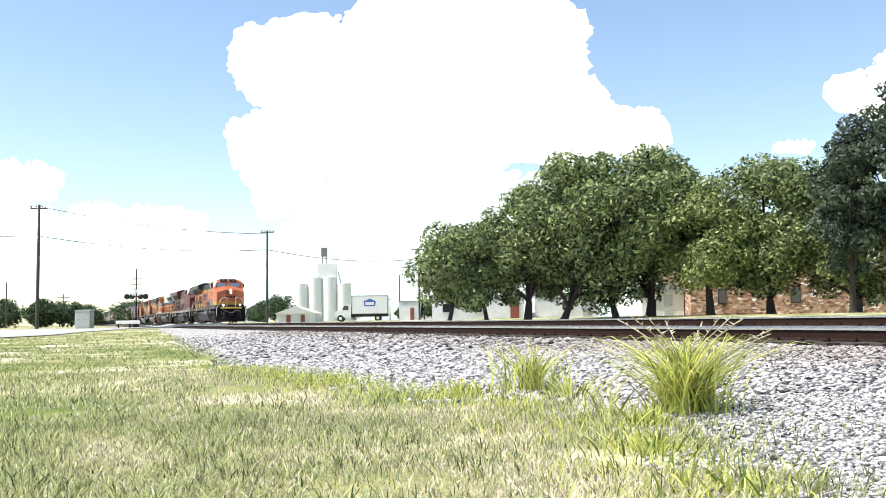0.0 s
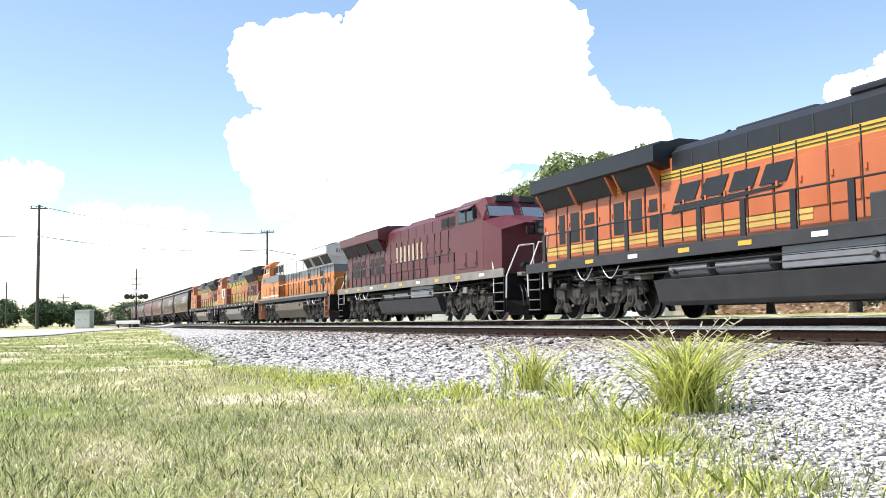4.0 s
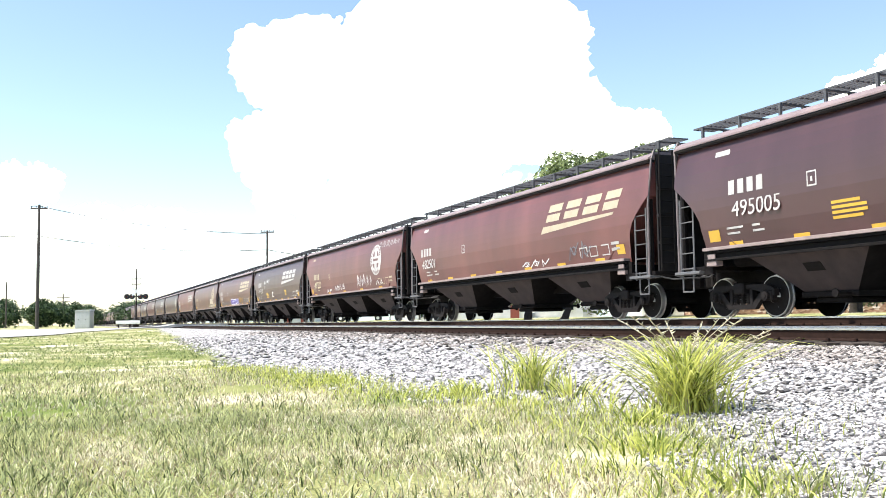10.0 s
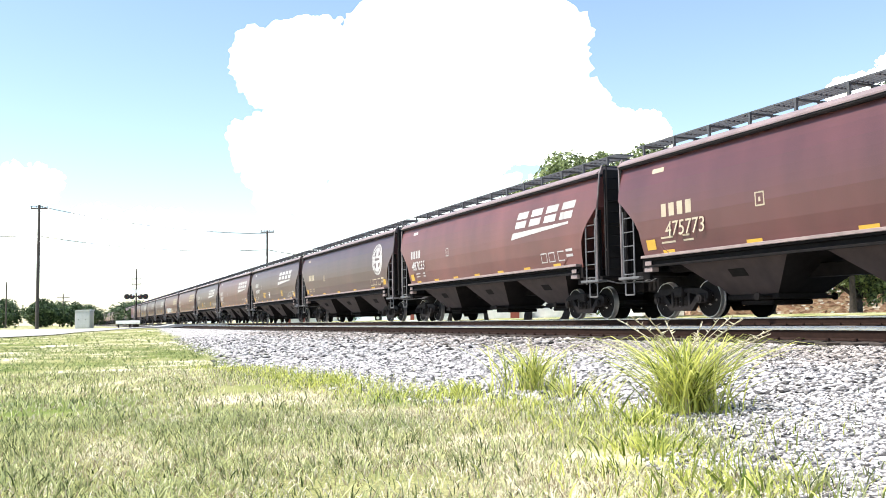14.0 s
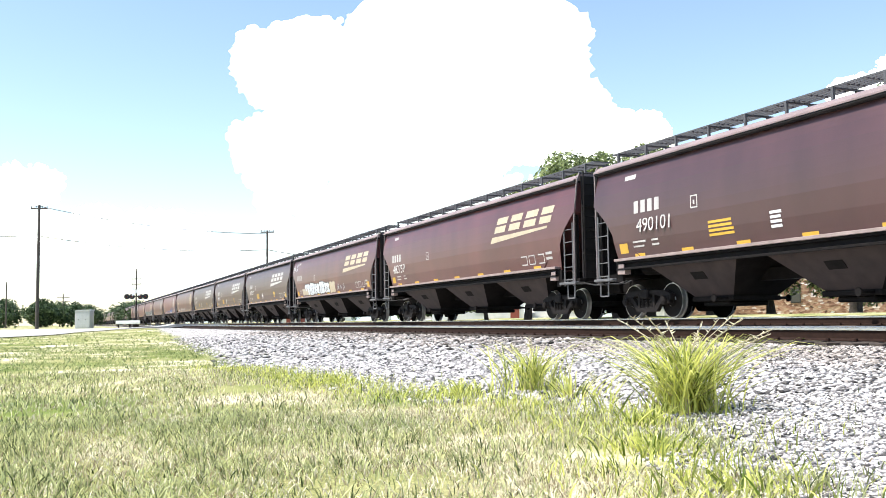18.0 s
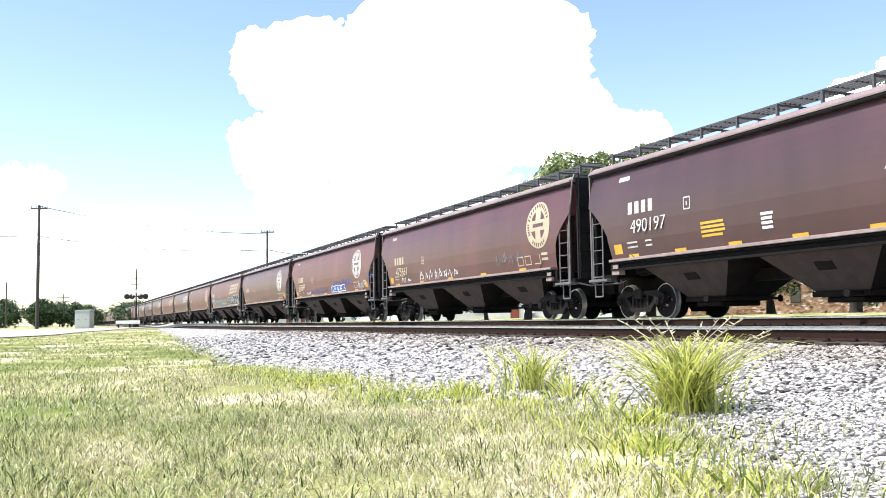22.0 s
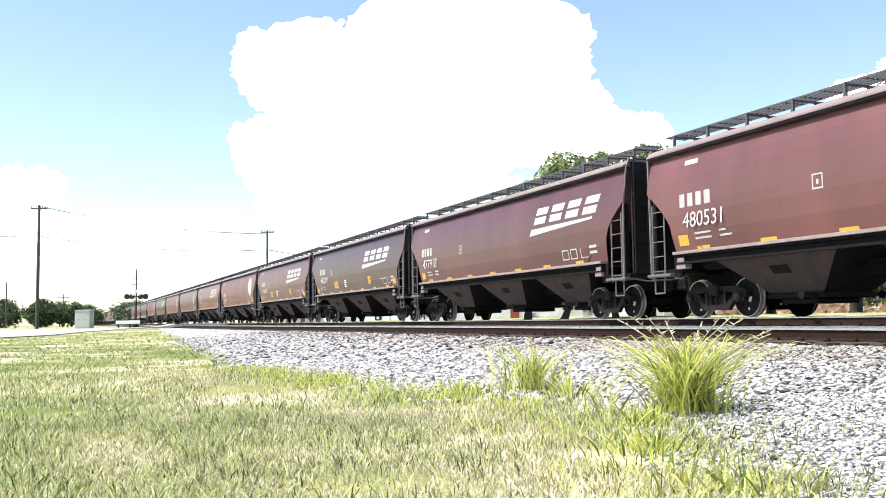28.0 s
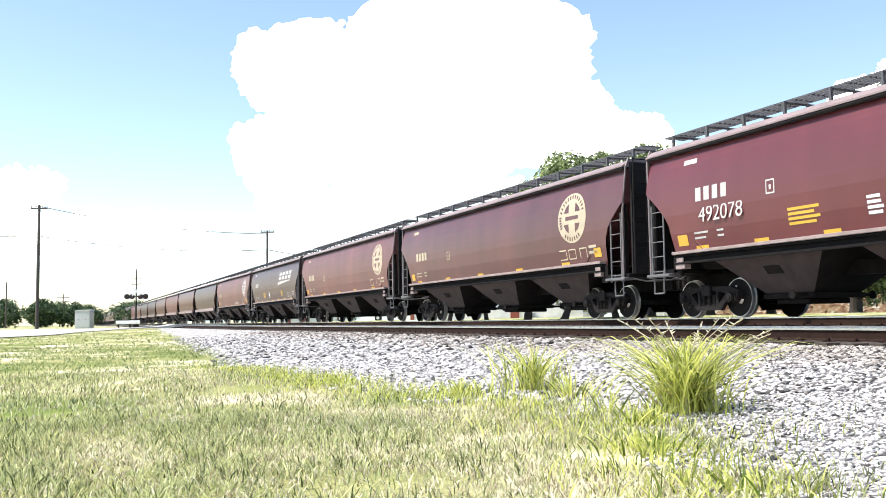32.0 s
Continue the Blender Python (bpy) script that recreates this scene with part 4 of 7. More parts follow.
# graffiti: from, to, low, high, fill, line, words
TAGS = {
    "a": [(-1.5, -3.3, 1.66, 1.98, None, M_WHITE, "white scribbled tag"), (-4.4, -5.6, 1.72, 2.3, None, M_GREY, "faint grey scribbled tag")],
    "b": [(3.9, 2.9, 1.68, 1.95, None, M_WHITE, "small white scribbled tag"), (2.4, 0.4, 1.66, 2.15, None, M_WHITE, "white scribbled tag"), (-1.8, -4.2, 1.72, 2.55, None, M_WHITE, "white scribbled tag"), (-4.6, -5.8, 1.68, 2.05, None, M_WHITE, "small white scribbled tag"), (-5.2, -8.2, 3.45, 3.95, None, M_LETTER, "pale scratched scrawl under the roof")],
    "t": [(4.2, 2.1, 2.88, 3.30, None, M_WHITE, "white scribbled tag")],
    "c": [(1.4, -2.3, 1.66, 2.25, M_PURPLE, M_WHITE, "purple and white graffiti"), (-2.6, -4.5, 1.68, 2.38, None, M_YELLOW, "yellow outlined graffiti"), (-4.7, -6.8, 1.68, 2.35, None, M_TEAL, "green outlined graffiti"), (-6.9, -8.4, 1.75, 2.30, None, M_YELLOW, "yellow outlined graffiti"), (7.0, 2.2, 1.70, 2.10, None, M_GREY, "grey scribbled tag")],
    "d": [(-2.6, -6.6, 1.68, 2.10, M_CREAM, M_BLACK, "cream and black graffiti"), (-3.7, -5.6, 1.9, 2.75, M_CREAM, M_LETTER, "cream coloured graffiti")],
    "e": [(5.9, 4.6, 1.70, 2.20, M_CREAM, M_CREAM, "cream coloured graffiti"), (5.2, -0.2, 1.65, 2.50, M_SILVER, M_BLACK, "silver and black graffiti"), (-0.2, -1.3, 1.68, 2.35, M_CREAM, M_CREAM, "cream coloured graffiti"), (-1.6, -3.2, 1.72, 2.20, None, M_SILVER, "silver scribbled tag"), (8.3, 7.0, 3.2, 3.92, None, M_WHITE, "large white tag under the roof")],
    "f": [(5.8, 4.6, 1.68, 1.95, None, M_WHITE, "small white tag"), (3.6, -0.3, 1.66, 2.15, None, M_WHITE, "white scribbled tag"), (-3.4, -5.3, 1.80, 2.40, None, M_GREY, "faint grey scrawl")],
    "g": [(4.7, 3.6, 1.68, 1.95, None, M_WHITE, "small white tag"), (3.6, 0.0, 1.68, 2.05, None, M_BLUE, "blue scribbled tag"), (-0.8, -3.4, 1.66, 2.05, M_BLUE, M_WHITE, "white and blue tag"), (-1.3, -4.8, 1.95, 2.40, None, M_BLUE, "thin blue scribbled tag"), (-5.6, -7.0, 1.68, 2.15, None, M_SILVER, "white and teal tag"), (-7.3, -8.3, 2.1, 2.5, None, M_BLUE, "blue scribbled tag")],
    "h": [(5.4, -1.8, 1.64, 2.50, M_TEAL, M_GREY, "dull teal graffiti letters"), (1.6, -1.2, 1.75, 2.12, None, M_YELLOW, "yellow scribbled tag"), (-2.0, -7.7, 1.64, 2.55, M_BLACK, M_WHITE, "black and white graffiti"), (-7.2, -8.1, 2.2, 2.5, None, M_WHITE, "small white tag")],
    "y": [(0.0, -0.5, 1.7, 2.2, None, M_YELLOW, "yellow paint dash"), (-7.6, -8.0, 1.7, 2.9, None, M_YELLOW, "yellow paint dash")],
}
for k, (car, (key, emblem, ink, number, age, tag, place, add)) in enumerate(zip(HOPPERS, CARS)):
    colour = M_LETTER if ink == "w" else M_CREAM
    word = PAINTS[key][1]
    ADD[car.name] = add
    car["label"] = "%s covered hopper car with %s" % (word, {"wedge": "a slanting block mark", "cross": "a round cross emblem", "disc": "a round white disc"}[emblem]) + (" and graffiti" if tag else "")
    put(car, place - 0.15)
    if age == "plain":
        continue
    stencils(car, number, k, age)
    if emblem == "wedge":
        wedge_mark(car, colour, 0.05 if add > 0 else (-0.75 if age == "new" else 0.1))
    else:
        cross_mark(car, colour, emblem == "disc", EMBLEM_AT.get(k, -6.2), PAINTS[key][0])
    for j, (y0, y1, z0, z1, fill, line, words) in enumerate(TAGS.get(tag, ())):
        scrawl(car, y0, y1, z0, z1, fill, line, k * 7 + j, words)

# --- locomotives: the cab end points to -y ---
def loco_truck(parent, y):
    bm = bmesh.new()
    for t in (-1.0, 1.0):
        box(bm, (-1.0, t - 0.16, 0.62), (1.0, t + 0.16, 0.86), 0.03)
    rod(bm, (0, 0, 0.8), (0, 0, 1.25), 0.3, 14)
    truck = part("truck", bm, M_TRUCK, parent, "greasy dark steel six-wheel truck")
    truck.location = (0, y, 0)
    for s in (-1, 1):
        bm = bmesh.new()
        x = s * 1.12
        prism(bm, [(-2.5, 0.74), (-2.4, 0.98), (-1.5, 1.04), (-1.15, 0.92), (-0.5, 0.92), (-0.3, 1.0), (0.3, 1.0), (0.5, 0.92), (1.15, 0.92), (1.5, 1.04), (2.4, 0.98), (2.5, 0.74), (2.2, 0.62), (1.6, 0.66), (1.25, 0.44), (0.72, 0.44), (0.42, 0.64), (-0.42, 0.64), (-0.72, 0.44), (-1.25, 0.44), (-1.6, 0.66), (-2.2, 0.62)], "x", x - 0.06, x + 0.06)
        for t in (-1.0, 1.0):
            box(bm, (min(x, x + s * 0.10), t - 0.30, 0.60), (max(x, x + s * 0.10), t + 0.30, 0.74), 0.02)
            for k in (-0.16, 0.16):
                rod(bm, (x + s * 0.06, t + k, 0.46), (x + s * 0.06, t + k, 0.64), 0.075, 10)
        part("side_frame", bm, M_CAST, truck)
        for t in (-1.95, 0, 1.95):
            bm = bmesh.new()
            prism(bm, [(t - 0.44, 0.22), (t - 0.30, 0.20), (t - 0.20, 0.32), (t + 0.20, 0.32), (t + 0.30, 0.20), (t + 0.44, 0.22), (t + 0.40, 0.34), (t + 0.24, 0.50), (t + 0.22, 0.86), (t - 0.22, 0.86), (t - 0.24, 0.50), (t - 0.40, 0.34)], "x", min(x, x + s * 0.13), max(x, x + s * 0.13))
            rod(bm, (x, t, 0.53), (x + s * 0.19, t, 0.53), 0.155, 14)
            box_part = part("journal_box", bm, M_CAST, truck)
            bm = bmesh.new()
            rod(bm, (x + s * 0.19, t, 0.53), (x + s * 0.205, t, 0.53), 0.10, 12)
            part("bearing_cap", bm, M_TRUCK, box_part)
        for t in (-1.55, -0.5, 0.5, 1.55):
            bm = bmesh.new()
            q = 1 if t > 0 else -1
            rod(bm, (x + s * 0.16, t - q * 0.16, 1.0), (x + s * 0.16, t + q * 0.16, 1.0), 0.11, 12)
            rod(bm, (x + s * 0.16, t + q * 0.16, 1.0), (x + s * 0.16, t + q * 0.30, 0.97), 0.03, 6)
            rod(bm, (x + s * 0.10, t + q * 0.3, 1.0), (x + s * 0.10, t + q * 0.36, 0.42), 0.03, 6)
            part("brake_cylinder", bm, M_CAST, truck)
        bm = bmesh.new()
        for t in (-2.35, 2.35):
            run(bm, [(x + s * 0.1, t, 1.1), (x + s * 0.1, t * 1.03, 0.7), (s * 0.85, t * 0.99, 0.18)], 0.025, 6)
        part("sand_pipe", bm, M_CAST, truck)
        for y0, y1, sag in ((-2.2, -1.0, 0.22), (-0.9, 0.1, 0.26), (0.2, 1.2, 0.20)):
            bm = bmesh.new()
            run(bm, [(x + s * 0.22, y0 + (y1 - y0) * k / 8, 1.36 - sag * (1 - (k / 4 - 1) ** 2)) for k in range(9)], 0.022, 6)
            part("air_hose", bm, M_CAST, truck)
    for t in (-1.95, 0, 1.95):
        ws = wheelset(truck, Matrix.Translation((0, t, 0.543)), 0.543)
    return truck


def shear_block(bm, y, z, w, h, x, thick, slant, sgn, index=0):
    """A leaning block on a side wall; y runs back along the side."""
    prism(bm, [(y, z), (y + w, z), (y + w + slant, z + h), (y + slant, z + h)], "x", min(x, x + sgn * thick), max(x, x + sgn * thick), index)


def mark_blocks(name, parent, y, z, w, h, x, sgn, mat, slant, label, count=4, gap=0.18, bar=True, hollow=False):
    """A plain block mark: slanting blocks in a row and a wedge below. Forward on this side is away from y for the reader's right."""
    run_dir = 1 if sgn > 0 else -1
    for k in range(count):
        bm = bmesh.new()
        y0 = y + run_dir * k * w
        shear_block(bm, y0 if run_dir > 0 else y0 - w * (1 - gap), z, w * (1 - gap), h, x, 0.005, run_dir * slant, sgn)
        part(name, bm, mat, parent, label)
        if hollow:
            bm = bmesh.new()
            a, b = sorted((y0, y0 + run_dir * w * (1 - gap)))
            t, inner = 0.24 * h, x + sgn * 0.009
            prism(bm, [(a + t, z + t * 0.8), (b - t, z + t * 0.8), (b - t, z + h - t * 0.8), (a + t, z + h - t * 0.8)], "x", min(x, inner), max(x, inner))
            part(name, bm, hollow, parent)
    if bar:
        bm = bmesh.new()
        L = w * count * 0.98
        pts = [(y - run_dir * h * 0.35, z - h * 0.62), (y + run_dir * L * 0.92, z - h * 0.22), (y + run_dir * L * 0.95, z - h * 0.10), (y - run_dir * h * 0.05, z - h * 0.14)]
        prism(bm, pts, "x", min(x, x + sgn * 0.006), max(x, x + sgn * 0.006))
        part(name, bm, mat, parent)


def side_pose(sgn, y, z, x):
    return Matrix.Translation((x, y, z)) @ (NEAR if sgn < 0 else FAR_SIDE)


def build_loco(s, turned, scheme, label, number, facts):
    """facts: paints and fittings of this one."""
    g = facts.get
    low, band, top, cab_paint, roof_paint = g("low"), g("band"), g("top"), g("cab"), g("roof")
    z_band, z_top = g("z_band", 3.45), g("z_top", 3.7)
    sgn = 1 if turned else -1                       # the side towards the stand
    eng = tagged(empty("diesel_locomotive"), label, "locomotive", "locomotives of the train")
    # frame, walkway
    bm = bmesh.new()
    box(bm, (-0.75, -10.6, 1.0), (0.75, 10.6, 1.5), 0.02)
    box(bm, (-1.52, -10.65, 1.52), (1.52, 10.65, 1.60), 0.01)
    part("underframe", bm, M_UNDER, eng)
    for q in (-1, 1):
        bm = bmesh.new()
        box(bm, (q * 1.53 - 0.025, -10.6, 1.48), (q * 1.53 + 0.025, 10.6, 1.78), 0.008)
        part("side_sill", bm, g("sill"), eng)
        if g("lip"):
            bm = bmesh.new()
            box(bm, (q * 1.56 - 0.012, -10.55, 1.68), (q * 1.56 + 0.012, 10.55, 1.79), 0.004)
            part("sill_lip", bm, g("lip"), eng)
        for k in range(g("reflectors", 9)):
            bm = bmesh.new()
            y = -8.8 + k * 2.2
            box(bm, (q * 1.56 - 0.006, y - 0.22, 1.58), (q * 1.56 + 0.006, y + 0.22, 1.69))
            part("reflector", bm, M_YELLOW if k % 3 else M_WHITE, eng)
    # long hood in painted bands
    rear, front = 10.1, -6.3
    for name, z0, z1, paint in (("hood_lower", 1.60, z_band, low), ("hood_band", z_band, z_top, band)):
        bm = bmesh.new()
        box(bm, (-1.02, front, z0), (1.02, rear, z1))
        part(name, bm, paint, eng)
    bm = bmesh.new()
    prism(bm, [(-1.02, z_top), (1.02, z_top), (1.02, 4.22), (0.80, 4.42), (-0.80, 4.42), (-1.02, 4.22)], "y", front, g("wing_from", 3.4) - 0.1)
    part("hood_top", bm, top, eng)
    bm = bmesh.new()
    box(bm, (-1.02, g("wing_from", 3.4) - 0.1, z_top), (1.02, rear, 4.1))
    part("hood_rear", bm, g("rear", top), eng)
    for z0, z1 in g("stripes", ()):
        for q in (-1, 1):
            bm = bmesh.new()
            box(bm, (q * 1.025 - 0.006, g("stripe_from", front), z0), (q * 1.025 + 0.006, rear, z1))
            part("stripe", bm, M_STRIPE, eng)
    for z in g("pins", ()):
        for q in (-1, 1):
            bm = bmesh.new()
            box(bm, (q * 1.030 - 0.005, front, z), (q * 1.030 + 0.005, rear, z + 0.022))
            part("pinstripe", bm, M_GREEN_BLACK, eng)
    if g("rear_low"):
        bm = bmesh.new()
        box(bm, (-1.028, g("wing_from", 3.4) - 0.1, 2.32), (1.028, rear + 0.004, z_band))
        part("hood_rear_lower", bm, g("rear_low"), eng, "duller red-orange rear compartment")
        for q in (-1, 1):
            bm = bmesh.new()
            for k in range(20):
                a0, a1 = k * math.pi / 10, (k + 1) * math.pi / 10
                rod(bm, (q * 1.065, 6.3 + 0.22 * math.cos(a0), 2.95 + 0.22 * math.sin(a0)), (q * 1.065, 6.3 + 0.22 * math.cos(a1), 2.95 + 0.22 * math.sin(a1)), 0.02, 5)
            part("ring_emblem", bm, M_CREAM, eng)
    # hood doors with seams and latches
    for q in (-1, 1):
        y = front + 0.35
        k = 0
        while y < rear - 0.6:
            w = 0.78 if k % 3 else 0.62
            bm = bmesh.new()
            box(bm, (q * 1.035 - 0.012, y, 2.28), (q * 1.035 + 0.012, y + w, z_band - 0.12), 0.008)
            zl = (2.16 + z_band) / 2
            box(bm, (q * 1.06 - 0.02, y + w - 0.12, zl), (q * 1.06 + 0.02, y + w - 0.05, zl + 0.12))
            back = y > g("wing_from", 3.4) - 0.1
            d = part("hood_door", bm, g("rear_low", low) if back else low, eng)
            if back and y < rear - 1.2 and k % 4 != 3:
                for z0, z1 in (((2.34, 2.72), (2.80, 3.14)) if k % 4 == 0 else ((2.34, z_band - 0.28),)):
                    bm = bmesh.new()
                    box(bm, (q * 1.052 - 0.006, y + 0.10, z0), (q * 1.052 + 0.006, y + w - 0.16, z1))
                    part("door_louvre", bm, M_GRILLE, d)
            bm = bmesh.new()
            box(bm, (q * 1.03 - 0.012, y + w + 0.032, 1.92), (q * 1.03 + 0.012, y + w + 0.058, z_top - 0.02))
            part("panel_seam", bm, M_SOOT, eng)
            y += w + 0.09
            k += 1
        for yy in g("intakes", (-6.15, -5.3, -4.45)):
            bm = bmesh.new()
            z0, z1 = max(z_top + 0.06, 3.62), 4.24
            box(bm, (q * 1.03 - 0.02, yy, z0), (q * 1.03 + 0.02, yy + 0.76, z1), 0.005)
            o = part("intake", bm, g("intake_frame", top), eng)
            bm = bmesh.new()
            box(bm, (q * 1.052 - 0.006, yy + 0.06, z0 + 0.05), (q * 1.052 + 0.006, yy + 0.70, z1 - 0.05))
            part("screen", bm, M_GRILLE, o)
            for j in range(6):
                bm = bmesh.new()
                zz = z0 + 0.09 + j * (z1 - z0 - 0.14) / 6
                box(bm, (q * 1.066 - 0.01, yy + 0.06, zz), (q * 1.066 + 0.01, yy + 0.70, zz + 0.025))
                part("slat", bm, M_SOOT, o)
    # radiator housing that overhangs the walkway
    bm = bmesh.new()
    r0 = g("wing_from", 3.4)
    prism(bm, [(-1.52, 4.02), (-1.02, 3.86), (1.02, 3.86), (1.52, 4.02), (1.52, 4.44), (0.7, 4.66), (-0.7, 4.66), (-1.52, 4.44)], "y", r0, 10.25)
    part("radiator_housing", bm, g("wing"), eng)
    for q in (-1, 1):
        for yy, wide in g("screens", ((r0 + 0.5, 1.6), (r0 + 2.6, 1.95), (r0 + 4.7, 1.95))):
            bm = bmesh.new()
            vs = [(q * 1.40, yy, 4.0), (q * 1.40, yy + wide, 4.0), (q * 1.08, yy + wide, 3.5), (q * 1.08, yy, 3.5)]
            f = bm.faces.new([bm.verts.new(v) for v in vs])
            e = bmesh.ops.extrude_face_region(bm, geom=[f])
            for v in e["geom"]:
                if isinstance(v, bmesh.types.BMVert):
                    v.co.x -= q * 0.06
            part("radiator_screen", bm, M_GRILLE, eng)
            for yb in (yy - 0.09, yy + wide + 0.01):
                bm = bmesh.new()
                prism(bm, [(q * 1.42, 4.03), (q * 1.02, 4.03), (q * 1.02, 3.44), (q * 1.10, 3.44)], "y", yb, yb + 0.08)
                part("screen_bracket", bm, g("bracket", g("rear", top)), eng)
        bm = bmesh.new()
        box(bm, (q * 0.5 - 0.35, r0 + 0.6, 4.64), (q * 0.5 + 0.35, 9.6, 4.70), 0.01)
        part("fan_guard", bm, M_GRILLE, eng)
    # rear end
    bm = bmesh.new()
    box(bm, (-0.33, 10.1, 2.34), (0.20, 10.115, 3.3), 0.004)
    part("rear_door", bm, g("rear_low", low), eng)
    bm = bmesh.new()
    upright = scheme > 3
    if upright:
        box(bm, (-0.46, 10.24, 4.10), (-0.14, 10.32, 4.62), 0.02)
    else:
        box(bm, (-0.36, 10.24, 3.98), (0.20, 10.32, 4.30), 0.02)
    hl = part("rear_headlight", bm, M_WHITE if scheme == 3 else M_GREY, eng)
    for x, z in ((-0.3, 4.24), (-0.3, 4.48)) if upright else ((-0.2, 4.14), (0.05, 4.14)):
        bm = bmesh.new()
        rod(bm, (x, 10.30, z), (x, 10.335, z), 0.10, 14)
        part("lens", bm, M_GLASS, hl)
    if upright:      # the stripes run round the rear end
        for z0, z1 in ((1.92, 2.31), (z_band, z_top + 0.1)):
            bm = bmesh.new()
            box(bm, (-1.03, rear + 0.004, z0), (1.03, rear + 0.016, z1))
            o = part("rear_stripe", bm, M_STRIPE, eng)
            for k in range(3):
                bm = bmesh.new()
                zz = z0 + (z1 - z0) * (k + 0.6) / 3.6
                box(bm, (-1.03, rear + 0.017, zz), (1.03, rear + 0.021, zz + 0.025))
                part("pinstripe", bm, M_GREEN_BLACK, o)
        for x, z in ((-0.6, 2.6), (-0.6, 3.1), (0.75, 2.6), (0.75, 3.0)):
            bm = bmesh.new()
            run(bm, [(x - 0.2, rear + 0.02, z), (x - 0.2, rear + 0.09, z), (x + 0.2, rear + 0.09, z), (x + 0.2, rear + 0.02, z)], 0.014, 5)
            part("grab_iron", bm, low, eng)
        bm = bmesh.new()
        for k in range(14):
            a0, a1 = k * math.pi / 7, (k + 1) * math.pi / 7
            rod(bm, (-0.62 + 0.26 * math.cos(a0), rear + 0.12, 2.9 + 0.26 * math.sin(a0)), (-0.62 + 0.26 * math.cos(a1), rear + 0.12, 2.9 + 0.26 * math.sin(a1)), 0.018, 5)
        part("hand_brake_wheel", bm, M_SOOT, eng)
    letters("rear_number", number, 0.36 if upright else 0.34, g("ink"), eng, Matrix.Translation((0.52 if upright else 0.62, 10.124 if upright else 10.256, 3.02 if upright else 4.06)) @ Matrix(((-1, 0, 0, 0), (0, 0, 1, 0), (0, 1, 0, 0), (0, 0, 0, 1)))) if number else None
    # seams of the upper panels
    for q in (-1, 1):
        for k in range(9):
            bm = bmesh.new()
            y = front + 0.6 + k * 1.02
            box(bm, (q * 1.022 - 0.008, y, z_top + 0.02), (q * 1.022 + 0.008, y + 0.03, 4.2))
            part("panel_seam", bm, M_SOOT, eng)
    # roof details
    bm = bmesh.new()
    box(bm, (-0.55, -1.2, 4.40), (0.55, 1.4, 4.56), 0.04)
    part("exhaust_hatch", bm, g("roof"), eng)
    if g("brake_box"):
        bm = bmesh.new()
        box(bm, (-1.05, -3.9, z_top + 0.05), (1.05, -0.05, 4.64), 0.03)
        bb = part("brake_grid_box", bm, g("roof"), eng)
        for q in (-1, 1):
            bm = bmesh.new()
            box(bm, (q * 1.055 - 0.008, -2.05, z_top + 0.22), (q * 1.055 + 0.008, -0.25, 4.50))
            part("grid_screen", bm, M_GRILLE, bb)
        bm = bmesh.new()
        box(bm, (-0.5, 4.2, 4.38), (0.5, 5.0, 4.86), 0.03)
        part("exhaust_stack", bm, M_SOOT, eng)
    else:
        bm = bmesh.new()
        box(bm, (-0.85, -5.9, 4.40), (0.85, -2.4, 4.58), 0.05)
        part("brake_blister", bm, g("roof"), eng)
    bm = bmesh.new()
    for k, x in enumerate((-0.16, 0.0, 0.16)):
        rod(bm, (x, 2.4, 4.56), (x, 2.4 - 0.34 - 0.06 * k, 4.58), 0.03, 8, 0.085)
    rod(bm, (0, 2.4, 4.40), (0, 2.4, 4.56), 0.03, 8)
    part("air_horn", bm, M_BLACK, eng)
    # cab and nose
    bm = bmesh.new()
    prof = [(-8.85, 1.60), (-8.85, 3.66), (-8.48, 4.36), (-8.25, 4.60), (-6.3, 4.60), (-6.3, 1.60)]
    rows = []
    for x, dz in ((-1.5, -0.30), (-1.12, -0.06), (0.0, 0.06), (1.12, -0.06), (1.5, -0.30)):
        rows.append([bm.verts.new((x, y, z + (dz if z > 4.3 else 0.0))) for y, z in prof])
    for a, b in zip(rows, rows[1:]):
        for i in range(len(prof)):
            j = (i + 1) % len(prof)
            bm.faces.new((a[i], a[j], b[j], b[i]))
    bm.faces.new(rows[0][::-1])
    bm.faces.new(rows[-1])
    part("cab", bm, cab_paint, eng)
    if g("cab_band"):
        bm = bmesh.new()
        box(bm, (-1.506, -8.84, z_band), (1.506, front + 0.012, z_top + 0.03))
        part("cab_band", bm, g("cab_band"), eng)
    if g("cab_top"):
        for q in (-1, 1):
            bm = bmesh.new()
            prism(bm, [(-8.5, z_top + 0.03), (-6.32, z_top + 0.03), (-6.32, 4.28), (-8.5, 4.28)], "x", q * 1.503 - 0.005, q * 1.503 + 0.005)
            part("cab_side_panel", bm, g("cab_top"), eng)
    bm = bmesh.new()
    f0 = [(-1.38, 1.60), (-1.38, 3.16), (-0.55, 3.42), (0.55, 3.42), (1.38, 3.16), (1.38, 1.60)]
    f1 = [(-1.5, 1.60), (-1.5, 3.62), (-0.55, 3.84), (0.55, 3.84), (1.5, 3.62), (1.5, 1.60)]
    a = [bm.verts.new((x, -10.15 - (0.22 if abs(x) < 1 else 0.0), z)) for x, z in f0]
    b = [bm.verts.new((x, -8.80, z)) for x, z in f1]
    bm.faces.new(a), bm.faces.new(b[::-1])
    for i in range(6):
        j = (i + 1) % 6
        bm.faces.new((a[i], a[j], b[j], b[i]))
    part("nose", bm, g("nose", cab_paint), eng)
